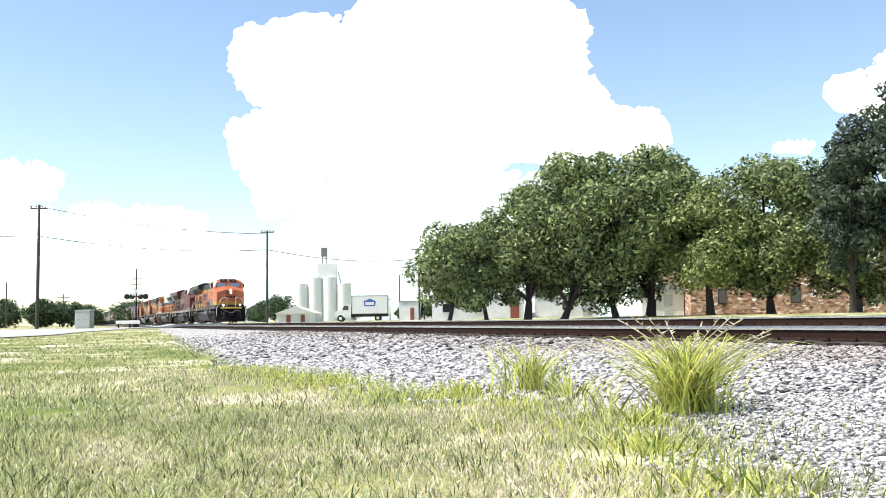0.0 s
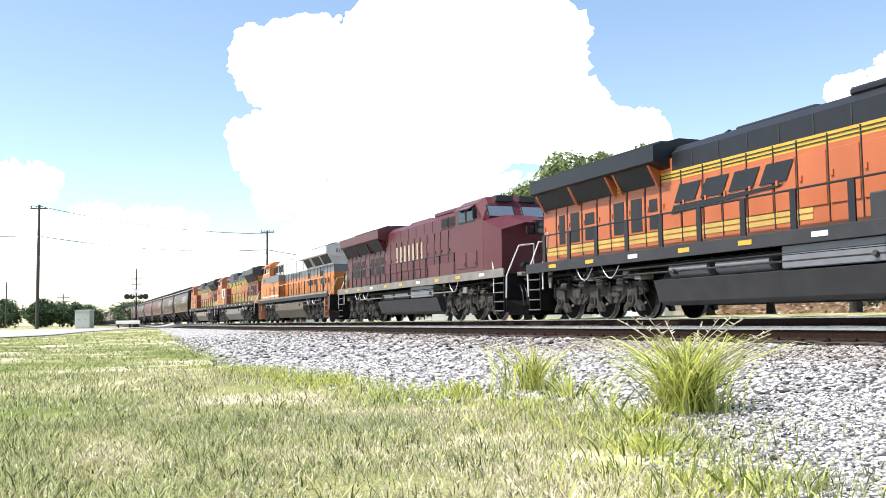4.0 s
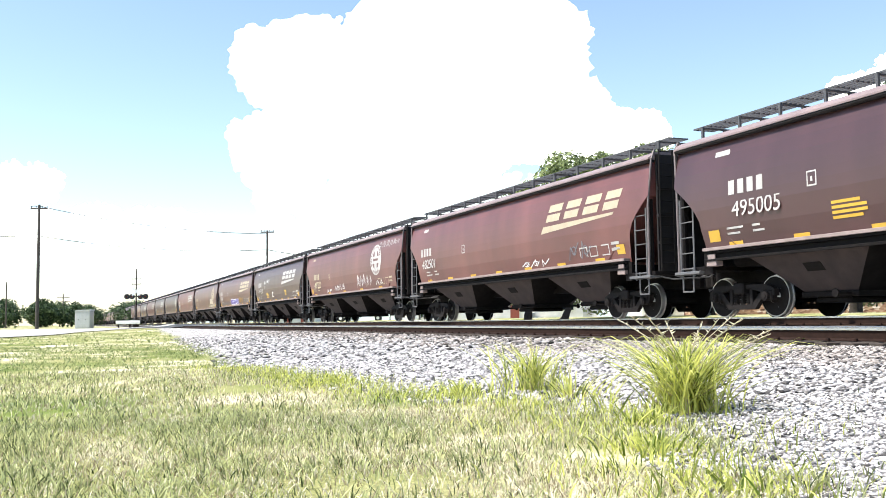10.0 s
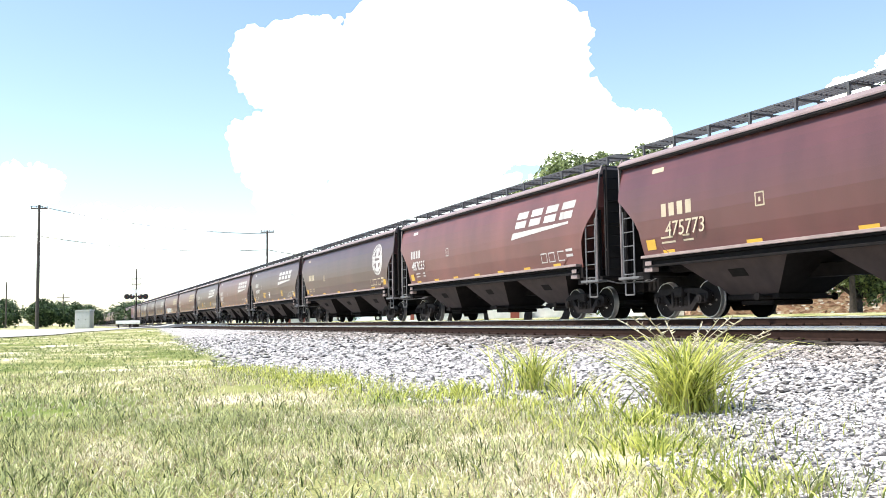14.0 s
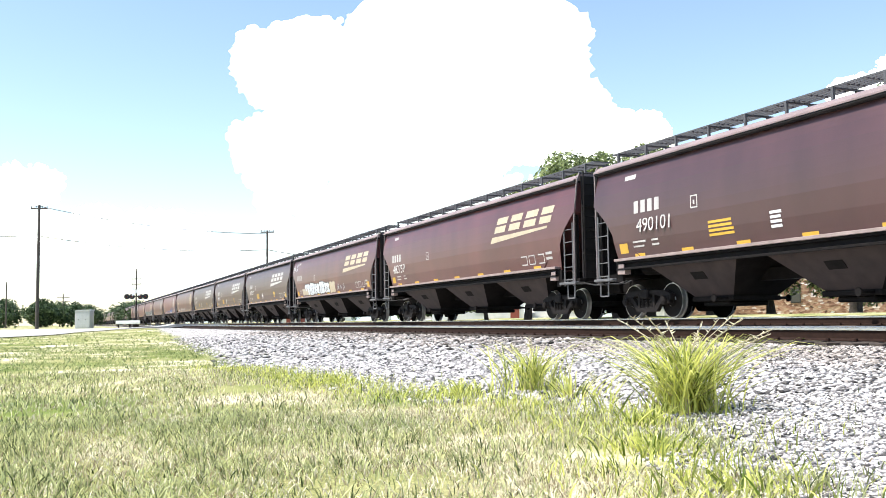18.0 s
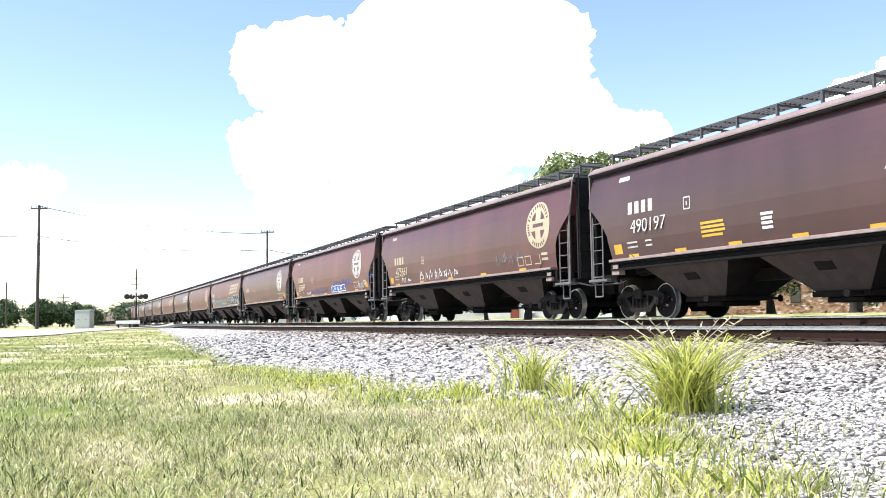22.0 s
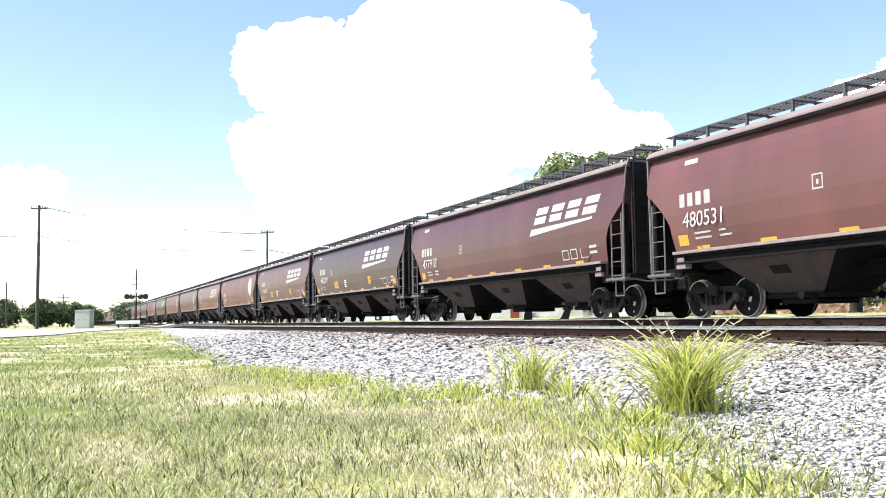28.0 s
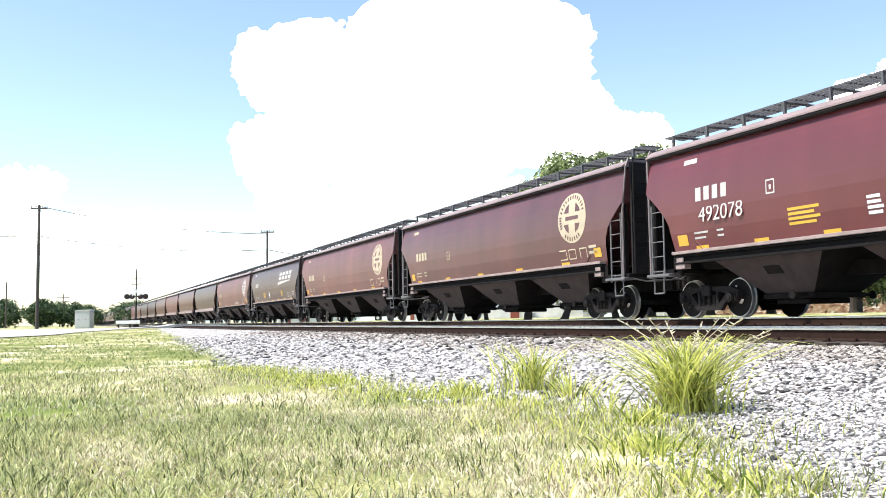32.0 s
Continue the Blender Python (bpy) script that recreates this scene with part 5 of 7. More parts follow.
    for z0, z1, paint in g("nose_bands", ()):
        bm = bmesh.new()
        box(bm, (-1.505, -8.83, z0), (1.505, -6.285, z1))
        part("cab_stripe", bm, paint, eng)
        bm = bmesh.new()
        ring0 = [(-1.505, -8.83), (-1.39, -10.16), (-0.555, -10.38), (0.555, -10.38), (1.39, -10.16), (1.505, -8.83)]
        v0 = [bm.verts.new((x, y, z0)) for x, y in ring0]
        v1 = [bm.verts.new((x, y, z1)) for x, y in ring0]
        for i in range(5):
            bm.faces.new((v0[i], v0[i + 1], v1[i + 1], v1[i]))
        bm.faces.new(v0), bm.faces.new(v1)
        part("nose_stripe", bm, paint, eng)
    # panes, frames, shades
    tilt = math.degrees(math.atan2(0.37, 0.70))
    for q in (-1, 1):
        bm = bmesh.new()
        box(bm, (min(q * 0.14, q * 1.26), -0.02, 0.06), (max(q * 0.14, q * 1.26), 0.004, 0.60), 0.01, Matrix.Translation((0, -8.84, 3.68)) @ pose(0, 0, 0, -tilt))
        fr = part("windshield_frame", bm, M_BLACK, eng)
        bm = bmesh.new()
        box(bm, (min(q * 0.20, q * 1.20), -0.035, 0.11), (max(q * 0.20, q * 1.20), -0.024, 0.55), 0.0, Matrix.Translation((0, -8.84, 3.68)) @ pose(0, 0, 0, -tilt))
        part("pane", bm, M_SKY_GLASS, fr)
        bm = bmesh.new()
        box(bm, (min(q * 0.12, q * 0.82), -8.58, 4.36), (max(q * 0.12, q * 0.82), -8.2, 4.60), 0.02)
        nb = part("number_board", bm, M_BLACK, eng)
        if number:
            letters("board_number", number, 0.19, M_WHITE, nb, Matrix.Translation((q * 0.47, -8.586, 4.42)) @ Matrix(((1, 0, 0, 0), (0, 0, -1, 0), (0, 1, 0, 0), (0, 0, 0, 1))))
        for y0, y1 in ((-8.15, -7.42), (-7.36, -6.62)):
            bm = bmesh.new()
            box(bm, (q * 1.51 - 0.012, y0, 3.66), (q * 1.51 + 0.012, y1, 4.20), 0.01)
            fr = part("side_window_frame", bm, g("window_frame", M_BLACK), eng)
            bm = bmesh.new()
            box(bm, (q * 1.528 - 0.005, y0 + 0.06, 3.72), (q * 1.528 + 0.005, y1 - 0.06, 4.15))
            part("pane", bm, M_GLASS, fr)
        bm = bmesh.new()
        prism(bm, [(q * 1.5, 4.28), (q * 1.5, 4.24), (q * 1.72, 4.12), (q * 1.72, 4.15)], "y", -8.2, -6.6)
        part("sunshade", bm, cab_paint, eng)
        bm = bmesh.new()
        box(bm, (q * 1.62 - 0.09, -8.42, 3.72), (q * 1.62 + 0.09, -8.38, 4.1), 0.01)
        part("mirror", bm, M_BLACK, eng)
    # cab skirt doors and boxes
    for q in (-1, 1):
        for y0 in (-8.3, -7.3):
            bm = bmesh.new()
            box(bm, (q * 1.515 - 0.012, y0, 1.95), (q * 1.515 + 0.012, y0 + 0.85, 2.55), 0.01)
            o = part("access_panel", bm, g("skirt", low), eng)
            bm = bmesh.new()
            rod(bm, (q * 1.53, y0 + 0.1, 2.1), (q * 1.54, y0 + 0.1, 2.1), 0.06, 8)
            part("latch", bm, M_BLACK, o)
        bm = bmesh.new()
        box(bm, (min(q * 1.05, q * 1.5), g("box_from", -6.28), 1.60), (max(q * 1.05, q * 1.5), g("box_end", -3.4), g("box_top", 2.3)), 0.03)
        bb = part("battery_box", bm, g("box", low), eng)
        if g("cabinet"):      # full-width equipment cabinet behind the cab
            bm = bmesh.new()
            box(bm, (min(q * 1.0, q * 1.495), -6.29, 1.60), (max(q * 1.0, q * 1.495), -4.34, 3.36), 0.02)
            o = part("cabinet", bm, cab_paint, eng)
            for z0, z1, paint in g("nose_bands", ()):
                bm = bmesh.new()
                box(bm, (q * 1.498 - 0.006, -6.28, z0), (q * 1.498 + 0.006, -4.35, z1))
                part("cabinet_stripe", bm, paint, o)
            if not g("patch"):
                bm = bmesh.new()
                box(bm, (q * 1.50 - 0.008, -5.15, 2.55), (q * 1.50 + 0.008, -4.7, 3.05), 0.004)
                part("vent", bm, M_RED_ORANGE, o)
            for k in range(5):
                bm = bmesh.new()
                z = 1.75 + k * 0.32
                box(bm, (q * 1.505 - 0.012, -4.25, z), (q * 1.505 + 0.012, -3.5, z + 0.20), 0.008)
                part("louvre", bm, M_RED_ORANGE, bb)
        if g("cab_band"):
            bm = bmesh.new()
            box(bm, (min(q * 1.05, q * 1.504), -6.27, g("box_top") + 0.002), (max(q * 1.05, q * 1.504), g("box_end", -3.4) + 0.004, z_top + 0.03), 0.004)
            part("cabinet_band", bm, g("cab_band"), bb)
            bm = bmesh.new()
            box(bm, (q * 1.507 - 0.006, -8.83, 1.90), (q * 1.507 + 0.006, g("box_end", -3.4), 2.00))
            part("white_stripe", bm, M_WHITE, bb)
            for y0, y1, z0, z1 in ((-6.0, -3.6, 2.35, 2.38), (-6.0, -3.6, 2.86, 2.88), (-4.9, -4.87, 2.05, 2.86)):
                bm = bmesh.new()
                box(bm, (q * 1.506 - 0.006, y0, z0), (q * 1.506 + 0.006, y1, z1))
                part("panel_seam", bm, M_SOOT, bb)
            for y0 in (-6.1, -5.5, -3.9):
                bm = bmesh.new()
                run(bm, [(q * 1.10, y0, 3.5), (q * 1.20, y0, 3.55), (q * 1.20, y0, 4.0), (q * 1.10, y0, 4.05)], 0.03, 5)
                part("lift_bracket", bm, M_BLACK, bb)
    # lights at the front
    bm = bmesh.new()
    prism(bm, [(-0.17, 3.02), (0.17, 3.02), (0.17, 3.5), (-0.17, 3.5)], "y", -10.42, -10.1)
    hl = part("headlight", bm, M_BLACK if scheme != 1 else cab_paint, eng)
    for z in (3.13, 3.37):
        bm = bmesh.new()
        rod(bm, (0, -10.41, z), (0, -10.445, z), 0.095, 16)
        part("lens", bm, M_LAMP if scheme == 1 else M_GLASS, hl)
    for k in range(3 if scheme == 1 else 0):
        bm = bmesh.new()
        x = -0.54 + k * 0.36
        prism(bm, [(x, 2.60), (x + 0.26, 2.60), (x + 0.34, 2.82), (x + 0.08, 2.82)], "y", -10.39, -10.372)
        part("nose_mark", bm, M_BLACK, eng)
    bm = bmesh.new()
    box(bm, (-0.52, -10.40, 3.0), (-0.24, -10.37, 3.28), 0.03)
    part("nose_door_window", bm, M_GLASS, eng)
    bm = bmesh.new()
    box(bm, (-1.05, -10.95, 1.50), (1.05, -10.6, 1.64), 0.03)
    part("anticlimber", bm, M_YELLOW if scheme == 1 else g("sill"), eng)
    for q in (-1, 1):
        bm = bmesh.new()
        rod(bm, (q * 0.85, -10.72, 1.85), (q * 0.85, -10.98, 1.85), 0.13, 16)
        dl = part("ditch_light", bm, M_BLACK, eng)
        bm = bmesh.new()
        rod(bm, (q * 0.85, -10.97, 1.85), (q * 0.85, -11.0, 1.85), 0.10, 16)
        part("lens", bm, M_LAMP if scheme == 1 else M_GLASS, dl)
    # pilots, steps, hoses, couplers
    for e in (-1, 1):
        bm = bmesh.new()
        prism(bm, [(-1.45, 0.30), (1.45, 0.30), (1.45, 1.5), (-1.45, 1.5)], "y", e * 10.62 - 0.03, e * 10.62 + 0.03)
        for q in (-1, 1):
            vs = [bm.verts.new(v) for v in ((q * 0.02, e * 11.12, 0.16), (q * 1.42, e * 10.70, 0.16), (q * 1.42, e * 10.66, 0.66), (q * 0.02, e * 10.8, 0.80))]
            bm.faces.new(vs)
        part("pilot", bm, M_UNDER, eng)
        part("coupler", coupler(e, 10.6, 11.25), M_TRUCK, eng)
        bm = bmesh.new()
        for x in (-0.95, -0.8, -0.65, 0.65, 0.8, 0.95):
            run(bm, [(x, e * 10.66, 1.2), (x, e * 10.85, 0.95), (x * 0.97, e * 10.85, 0.6), (x * 0.9, e * 10.78, 0.45)], 0.022, 6)
        part("brake_hoses", bm, M_WIRE, eng)
        bm = bmesh.new()
        run(bm, [(-0.9, e * 10.9, 1.40), (-0.3, e * 11.05, 1.12), (0.1, e * 11.05, 1.08), (0.45, e * 11.05, 1.36), (0.9, e * 10.9, 1.22)], 0.03, 6)
        part("jumper_cable", bm, M_GREY, eng)
        for q in (-1, 1):
            bm = bmesh.new()
            y0, y1 = e * 9.75, e * 10.5
            for y in (y0, y1):
                bm = bmesh.new()
                prism(bm, [(y - 0.03, 0.28), (y + 0.03, 0.28), (y + 0.03, 1.5), (y - 0.03, 1.5)], "x", min(q * 1.1, q * 1.5), max(q * 1.1, q * 1.5))
                part("step_side", bm, g("step", M_UNDER), eng)
            for k in range(4):
                bm = bmesh.new()
                box(bm, (min(q * 1.12, q * 1.52), min(y0, y1), 0.30 + k * 0.32), (max(q * 1.12, q * 1.52), max(y0, y1), 0.335 + k * 0.32), 0.005)
                part("step", bm, M_GALV, eng)
            bm = bmesh.new()
            run(bm, [(q * 1.46, e * 9.62, 0.95), (q * 1.46, e * 9.62, 1.75), (q * 1.40, e * 9.35, 2.25), (q * 1.40, e * 9.35, 2.75)], 0.026, 6)
            part("grab_rail", bm, g("grab", M_OFF_WHITE), eng)
            bm = bmesh.new()
            run(bm, [(q * 1.46, e * 10.62, 0.75), (q * 1.46, e * 10.66, 1.5), (q * 1.0, e * 10.72, 2.55), (q * 0.42, e * 10.72, 2.62)], 0.028, 6)
            rod(bm, (q * 0.42, e * 10.72, 2.62), (q * 0.42, e * 10.66, 1.6), 0.024, 6)
            part("grab_rail", bm, g("grab", M_OFF_WHITE), eng)
    # walkway railing
    for q in (-1, 1):
        bm = bmesh.new()
        run(bm, [(q * 1.48, -6.1, 2.62), (q * 1.48, 9.4, 2.62), (q * 1.46, 9.6, 2.3)], 0.024, 6)
        if g("mid_rail"):
            run(bm, [(q * 1.48, -6.1, 2.2), (q * 1.48, 9.4, 2.2)], 0.016, 6)
        part("handrail", bm, g("rail"), eng)
        for k in range(11):
            bm = bmesh.new()
            y = -6.1 + k * 1.55
            w = g("post_w", 0.03)
            box(bm, (q * 1.50 - 0.02, y - w, 1.6), (q * 1.50 + 0.02, y + w, 2.62))
            part("stanchion", bm, g("post", M_BLACK), eng)
    # tank and reservoirs
    bm = bmesh.new()
    t0, t1 = g("tank", (-3.9, 3.9))
    if g("air_tanks"):
        prism(bm, [(-1.48, 0.95), (-1.3, 0.42), (-1.1, 0.32), (1.1, 0.32), (1.3, 0.42), (1.48, 0.95), (1.2, 1.0), (0.9, 1.45), (-0.9, 1.45), (-1.2, 1.0)], "y", t0, t1)
    else:
        prism(bm, [(-1.48, 1.28), (-1.48, 0.86), (-1.12, 0.34), (1.12, 0.34), (1.48, 0.86), (1.48, 1.28)], "y", t0, t1)
    part("fuel_tank", bm, g("tank_paint", M_TANK), eng)
    if g("air_tanks"):
        for q in (-1, 1):
            for y0, y1 in ((-0.6, 1.2), (1.5, 3.0)):
                bm = bmesh.new()
                rod(bm, (q * 1.22, y0, 1.2), (q * 1.22, y1, 1.2), 0.22, 16)
                part("air_reservoir", bm, M_GREY, eng)
            bm = bmesh.new()
            box(bm, (min(q * 1.0, q * 1.46), -3.7, 1.0), (max(q * 1.0, q * 1.46), -1.0, 1.48), 0.02)
            part("equipment_box", bm, M_GREY, eng)
    bm = bmesh.new()
    for q in (-1, 1):
        run(bm, [(q * 1.40, -9.5, 1.36), (q * 1.40, -3.0, 1.30), (q * 1.42, -2.5, 1.36), (q * 1.42, 9.4, 1.34)], 0.035, 6)
        run(bm, [(q * 1.32, -9.3, 1.2), (q * 1.32, 9.0, 1.22)], 0.025, 6)
    part("piping", bm, M_UNDER, eng)
    rng = random.Random(number or "wine")
    for q in (-1, 1):
        for y0, y1 in ((-9.3, -4.3), (4.4, 9.3)):
            y = y0
            while y < y1:
                w = rng.uniform(0.12, 0.42)
                z0, x0, paint = rng.uniform(1.02, 1.2), rng.uniform(1.18, 1.3), rng.choice((M_CAST, M_CAST, M_TANK, M_GREY, M_UNDER))
                kind = rng.choice(("equipment_box", "valve", "air_cylinder", "hanger"))
                bm = bmesh.new()
                if kind == "equipment_box":
                    box(bm, (min(q * (x0 - 0.3), q * (x0 + 0.12)), y, z0), (max(q * (x0 - 0.3), q * (x0 + 0.12)), y + w, z0 + rng.uniform(0.14, 0.34)), 0.015)
                elif kind == "air_cylinder":
                    rod(bm, (q * x0, y, z0 + 0.15), (q * x0, y + w + 0.2, z0 + 0.15), 0.10, 12)
                elif kind == "valve":
                    rod(bm, (q * x0, y, z0), (q * x0, y, z0 + 0.38), 0.05, 8)
                    rod(bm, (q * x0, y, z0 + 0.1), (q * (x0 + 0.14), y, z0 + 0.1), 0.07, 10)
                else:
                    prism(bm, [(y, 1.48), (y + 0.24, 1.48), (y + 0.16, 0.98), (y + 0.06, 0.98)], "x", min(q * x0, q * (x0 + 0.05)), max(q * x0, q * (x0 + 0.05)))
                part(kind, bm, paint, eng)
                y += w + rng.uniform(0.12, 0.34)
        for k in range(4):
            bm = bmesh.new()
            ya, yb, zz = rng.uniform(-9, -5), rng.uniform(5, 9), rng.uniform(1.1, 1.42)
            run(bm, [(q * 1.44, ya, zz + 0.12), (q * 1.45, ya + 0.15, zz), (q * 1.45, yb, zz + rng.uniform(-0.04, 0.04)), (q * 1.44, yb + 0.15, zz + 0.12)], rng.uniform(0.014, 0.026), 5)
            part("brake_pipe", bm, rng.choice((M_CAST, M_TANK, M_UNDER)), eng)
        for k in range(3):
            bm = bmesh.new()
            y0 = (5.2, 6.6, -6.4)[k]
            run(bm, [(q * 1.47, y0 + 0.9 * j / 10, 1.46 - 0.34 * math.sin(math.pi * j / 10)) for j in range(11)], 0.016, 5)
            part("hanging_hose", bm, M_METAL_BOX, eng)
        for y0 in (t0 + 0.7, t1 - 0.9):      # strap and filler on the tank
            bm = bmesh.new()
            rod(bm, (q * 1.40, y0, 1.12), (q * 1.54, y0, 1.16), 0.06, 10)
            part("tank_filler", bm, M_CAST, eng)
    for y in (-6.9, 6.9):
        loco_truck(eng, y)
    # lettering on the side towards the stand and, alike, on the other
    for q in (-1, 1):
        if number:
            letters("cab_number", number, g("num_size", 0.55), g("ink"), eng, side_pose(q, g("num_y", -7.55), g("num_z", 2.9), q * 1.522))
        if g("marks"):
            y, z, w, h, mat, slant, count, bar, gap = g("marks")
            mark_blocks("side_mark", eng, y if q < 0 else y - w * count + w * 0.1, z, w, h, q * g("mark_x", 1.062), q, mat, slant, g("mark_label", ""), count, gap, bar, g("hollow", False))
        if g("patch"):
            bm = bmesh.new()
            box(bm, (q * 1.503 - 0.006, -6.25, 2.40), (q * 1.503 + 0.006, -4.45, 3.30))
            part("fresh_paint_patch", bm, M_OFF_WHITE, eng)
            bm = bmesh.new()
            box(bm, (q * 1.512 - 0.006, -5.35, 2.55), (q * 1.512 + 0.006, -4.75, 3.18))
            part("vent", bm, M_SOOT, eng)
    return put(eng, s, turned)


COMMON = dict(rail=M_BLACK, sill=M_SOOT)
L1 = dict(COMMON, intakes=(-5.4,),  low=M_ORANGE, band=M_YELLOW, top=M_BLACK, cab=M_ORANGE, roof=M_BLACK, wing=M_BLACK, rear=M_ORANGE, z_band=3.52, z_top=3.76, pins=(3.58, 3.67), stripes=((2.02, 2.12), (2.16, 2.26)), stripe_from=-1.5, ink=M_BLACK, num_z=2.88, num_size=0.6, air_tanks=True, tank=(-4.2, 3.6), tank_paint=M_SOOT, skirt=M_TANK, post_w=0.085, nose_bands=((1.94, 2.00, M_YELLOW), (2.04, 2.10, M_YELLOW), (2.14, 2.20, M_YELLOW), (1.6, 1.88, M_SOOT)), marks=(3.2, 2.92, 1.05, 0.44, M_BLACK, 0.25, 4, True, 0.2), mark_label="plain dark slanting block mark", box=M_SOOT, mid_rail=False)
L2 = dict(COMMON, low=M_WINE, band=M_WINE, top=M_WINE, cab=M_WINE, roof=M_WINE, wing=M_WINE, rear=M_WINE, ink=M_WHITE, air_tanks=True, tank=(-4.2, 3.6), tank_paint=M_SOOT, sill=M_TANK, box=M_WINE, marks=(2.0, 2.7, 0.55, 0.75, M_CREAM, 0.0, 7, False, 0.65), mark_label="faded cream block mark", post_w=0.03)
L3 = dict(COMMON, mark_x=1.024, intake_frame=M_OFF_WHITE, box_end=-3.1,  low=M_ORANGE_PALE, band=M_GREY, top=M_OFF_WHITE, cab=M_ORANGE_PALE, nose=M_ORANGE_PALE, cab_band=M_GREY, roof=M_OFF_WHITE, wing=M_OFF_WHITE, rear=M_OFF_WHITE, z_band=2.95, z_top=3.40, ink=M_BLACK, num_z=3.08, num_size=0.30, num_y=-8.2, rail=M_CREAM, reflectors=0, lip=M_TANK_PALE, sill=M_SOOT, tank=(-4.3, 4.3), tank_paint=M_TANK_BROWN, marks=(2.3, 3.06, 0.32, 0.26, M_BLACK, 0.0, 10, False, 0.62), mark_label="row of plain dark blocks", nose_bands=((1.6, 2.94, M_ORANGE_PALE), (1.92, 2.02, M_WHITE)), post_w=0.085, step=M_ORANGE_OLD, grab=M_CREAM, window_frame=M_WHITE, box=M_ORANGE_PALE, box_top=2.95)
L4 = dict(COMMON, wing_from=5.3, cabinet=True, intakes=(-6.25, -5.3), intake_frame=M_METAL_BOX,  low=M_ORANGE_OLD, band=M_STRIPE, top=M_HOOD_GREY, cab=M_ORANGE_OLD, roof=M_HOOD_GREY, wing=M_HOOD_GREY, rear=M_STRIPE, bracket=M_RED_ORANGE, rear_low=M_RED_ORANGE, brake_box=True, window_frame=M_WHITE, screens=((5.75, 1.95), (7.85, 1.95)), z_band=3.40, z_top=3.76, stripes=((1.92, 2.31),), ink=M_BLACK, num_z=2.85, num_size=0.62, num_y=-7.95, tank=(-4.0, 4.35), marks=(2.5, 2.45, 1.32, 0.95, M_STRIPE, 0.0, 4, False, 0.34), mark_label="large hollow yellow blocks", hollow=M_ORANGE_OLD, nose_bands=((1.92, 2.02, M_STRIPE), (2.06, 2.16, M_STRIPE), (2.2, 2.3, M_STRIPE), (1.6, 1.84, M_GREY)), patch=True, box=M_RED_ORANGE, box_top=3.3, box_end=-3.4, box_from=-4.33, pins=(3.46, 3.56, 3.66, 2.02, 2.12, 2.22), tank_paint=M_TANK)
L5 = dict(L4, marks=(2.65, 2.45, 1.32, 0.95, M_CREAM, 0.0, 4, False, 0.34), mark_label="large hollow cream blocks", patch=False, tank_paint=M_TANK_PALE, wing=M_SOOT)
build_loco(-96.6, False, 1, "orange and black diesel locomotive with yellow stripes and lit headlights", "7033", L1)
build_loco(-73.7, False, 2, "weathered wine red diesel locomotive with faded lettering", "", L2)
build_loco(-50.3, True, 3, "orange, grey and white striped diesel locomotive running backwards", "8105", L3)
build_loco(-26.9, True, 4, "faded orange and dark green diesel locomotive with yellow lettering", "4062", L4)
build_loco(-4.9, True, 5, "orange and dark green diesel locomotive with cream lettering", "4768", L5)

# ---- sky, plants and the town behind the line ----
SIGHT, ACROSS = Vector((math.sin(YAW), math.cos(YAW), 0)), Vector((math.cos(YAW), -math.sin(YAW), 0))


def spot(ahead, side, z=None):
    """A place so far ahead of the stand and so far to its right."""
    p = SIGHT * ahead + ACROSS * side
    p.z = ground_z(p.x, p.y) if z is None else z
    return p


def facing(ahead, side, z=None, turn=0.0):
    """A pose whose x runs to the right and whose y runs away from the stand."""
    return Matrix.Translation(spot(ahead, side, z)) @ pose(0, 0, 0, 0, 0, -math.degrees(YAW) + turn)


def fast_mesh(name, verts, tris, mat):
    """A mesh of triangles out of numpy arrays."""
    me = bpy.data.meshes.new(name)
    nv, nt = len(verts), len(tris)
    me.vertices.add(nv)
    me.vertices.foreach_set("co", np.asarray(verts, np.float32).ravel())
    me.loops.add(nt * 3)
    me.loops.foreach_set("vertex_index", np.asarray(tris, np.int32).ravel())
    me.polygons.add(nt)
    me.polygons.foreach_set("loop_start", np.arange(0, nt * 3, 3, dtype=np.int32))
    me.materials.append(mat)
    me.update(calc_edges=True)
    me.validate()
    return me


def cloud_material(name="sunlit_cloud", tint=(0.95, 0.98, 1.0), strength=0.75, white=0.95):
    m = bpy.data.materials.new(name)
    m.use_nodes = True
    b = m.node_tree.nodes["Principled BSDF"]
    b.inputs["Base Color"].default_value = (white, white, white, 1)
    b.inputs["Roughness"].default_value, b.inputs["Specular IOR Level"].default_value = 1.0, 0.0
    b.inputs["Emission Color"].default_value = (*tint, 1)
    b.inputs["Emission Strength"].default_value = strength
    return m


M_CLOUD = cloud_material()
M_HAZE = cloud_material("hazy_cloud", (0.82, 0.96, 1.0), 0.50, 0.62)
FAR = 3000.0
CLOUDS = []


def ico(sub=2):
    bm = bmesh.new()
    bmesh.ops.create_icosphere(bm, subdivisions=sub, radius=1)
    v = np.array([x.co[:] for x in bm.verts])
    f = np.array([[x.index for x in p.verts] for p in bm.faces])
    bm.free()
    return v, f


ICO2, ICO3, ICO4 = ico(3), ico(4), ico(5)


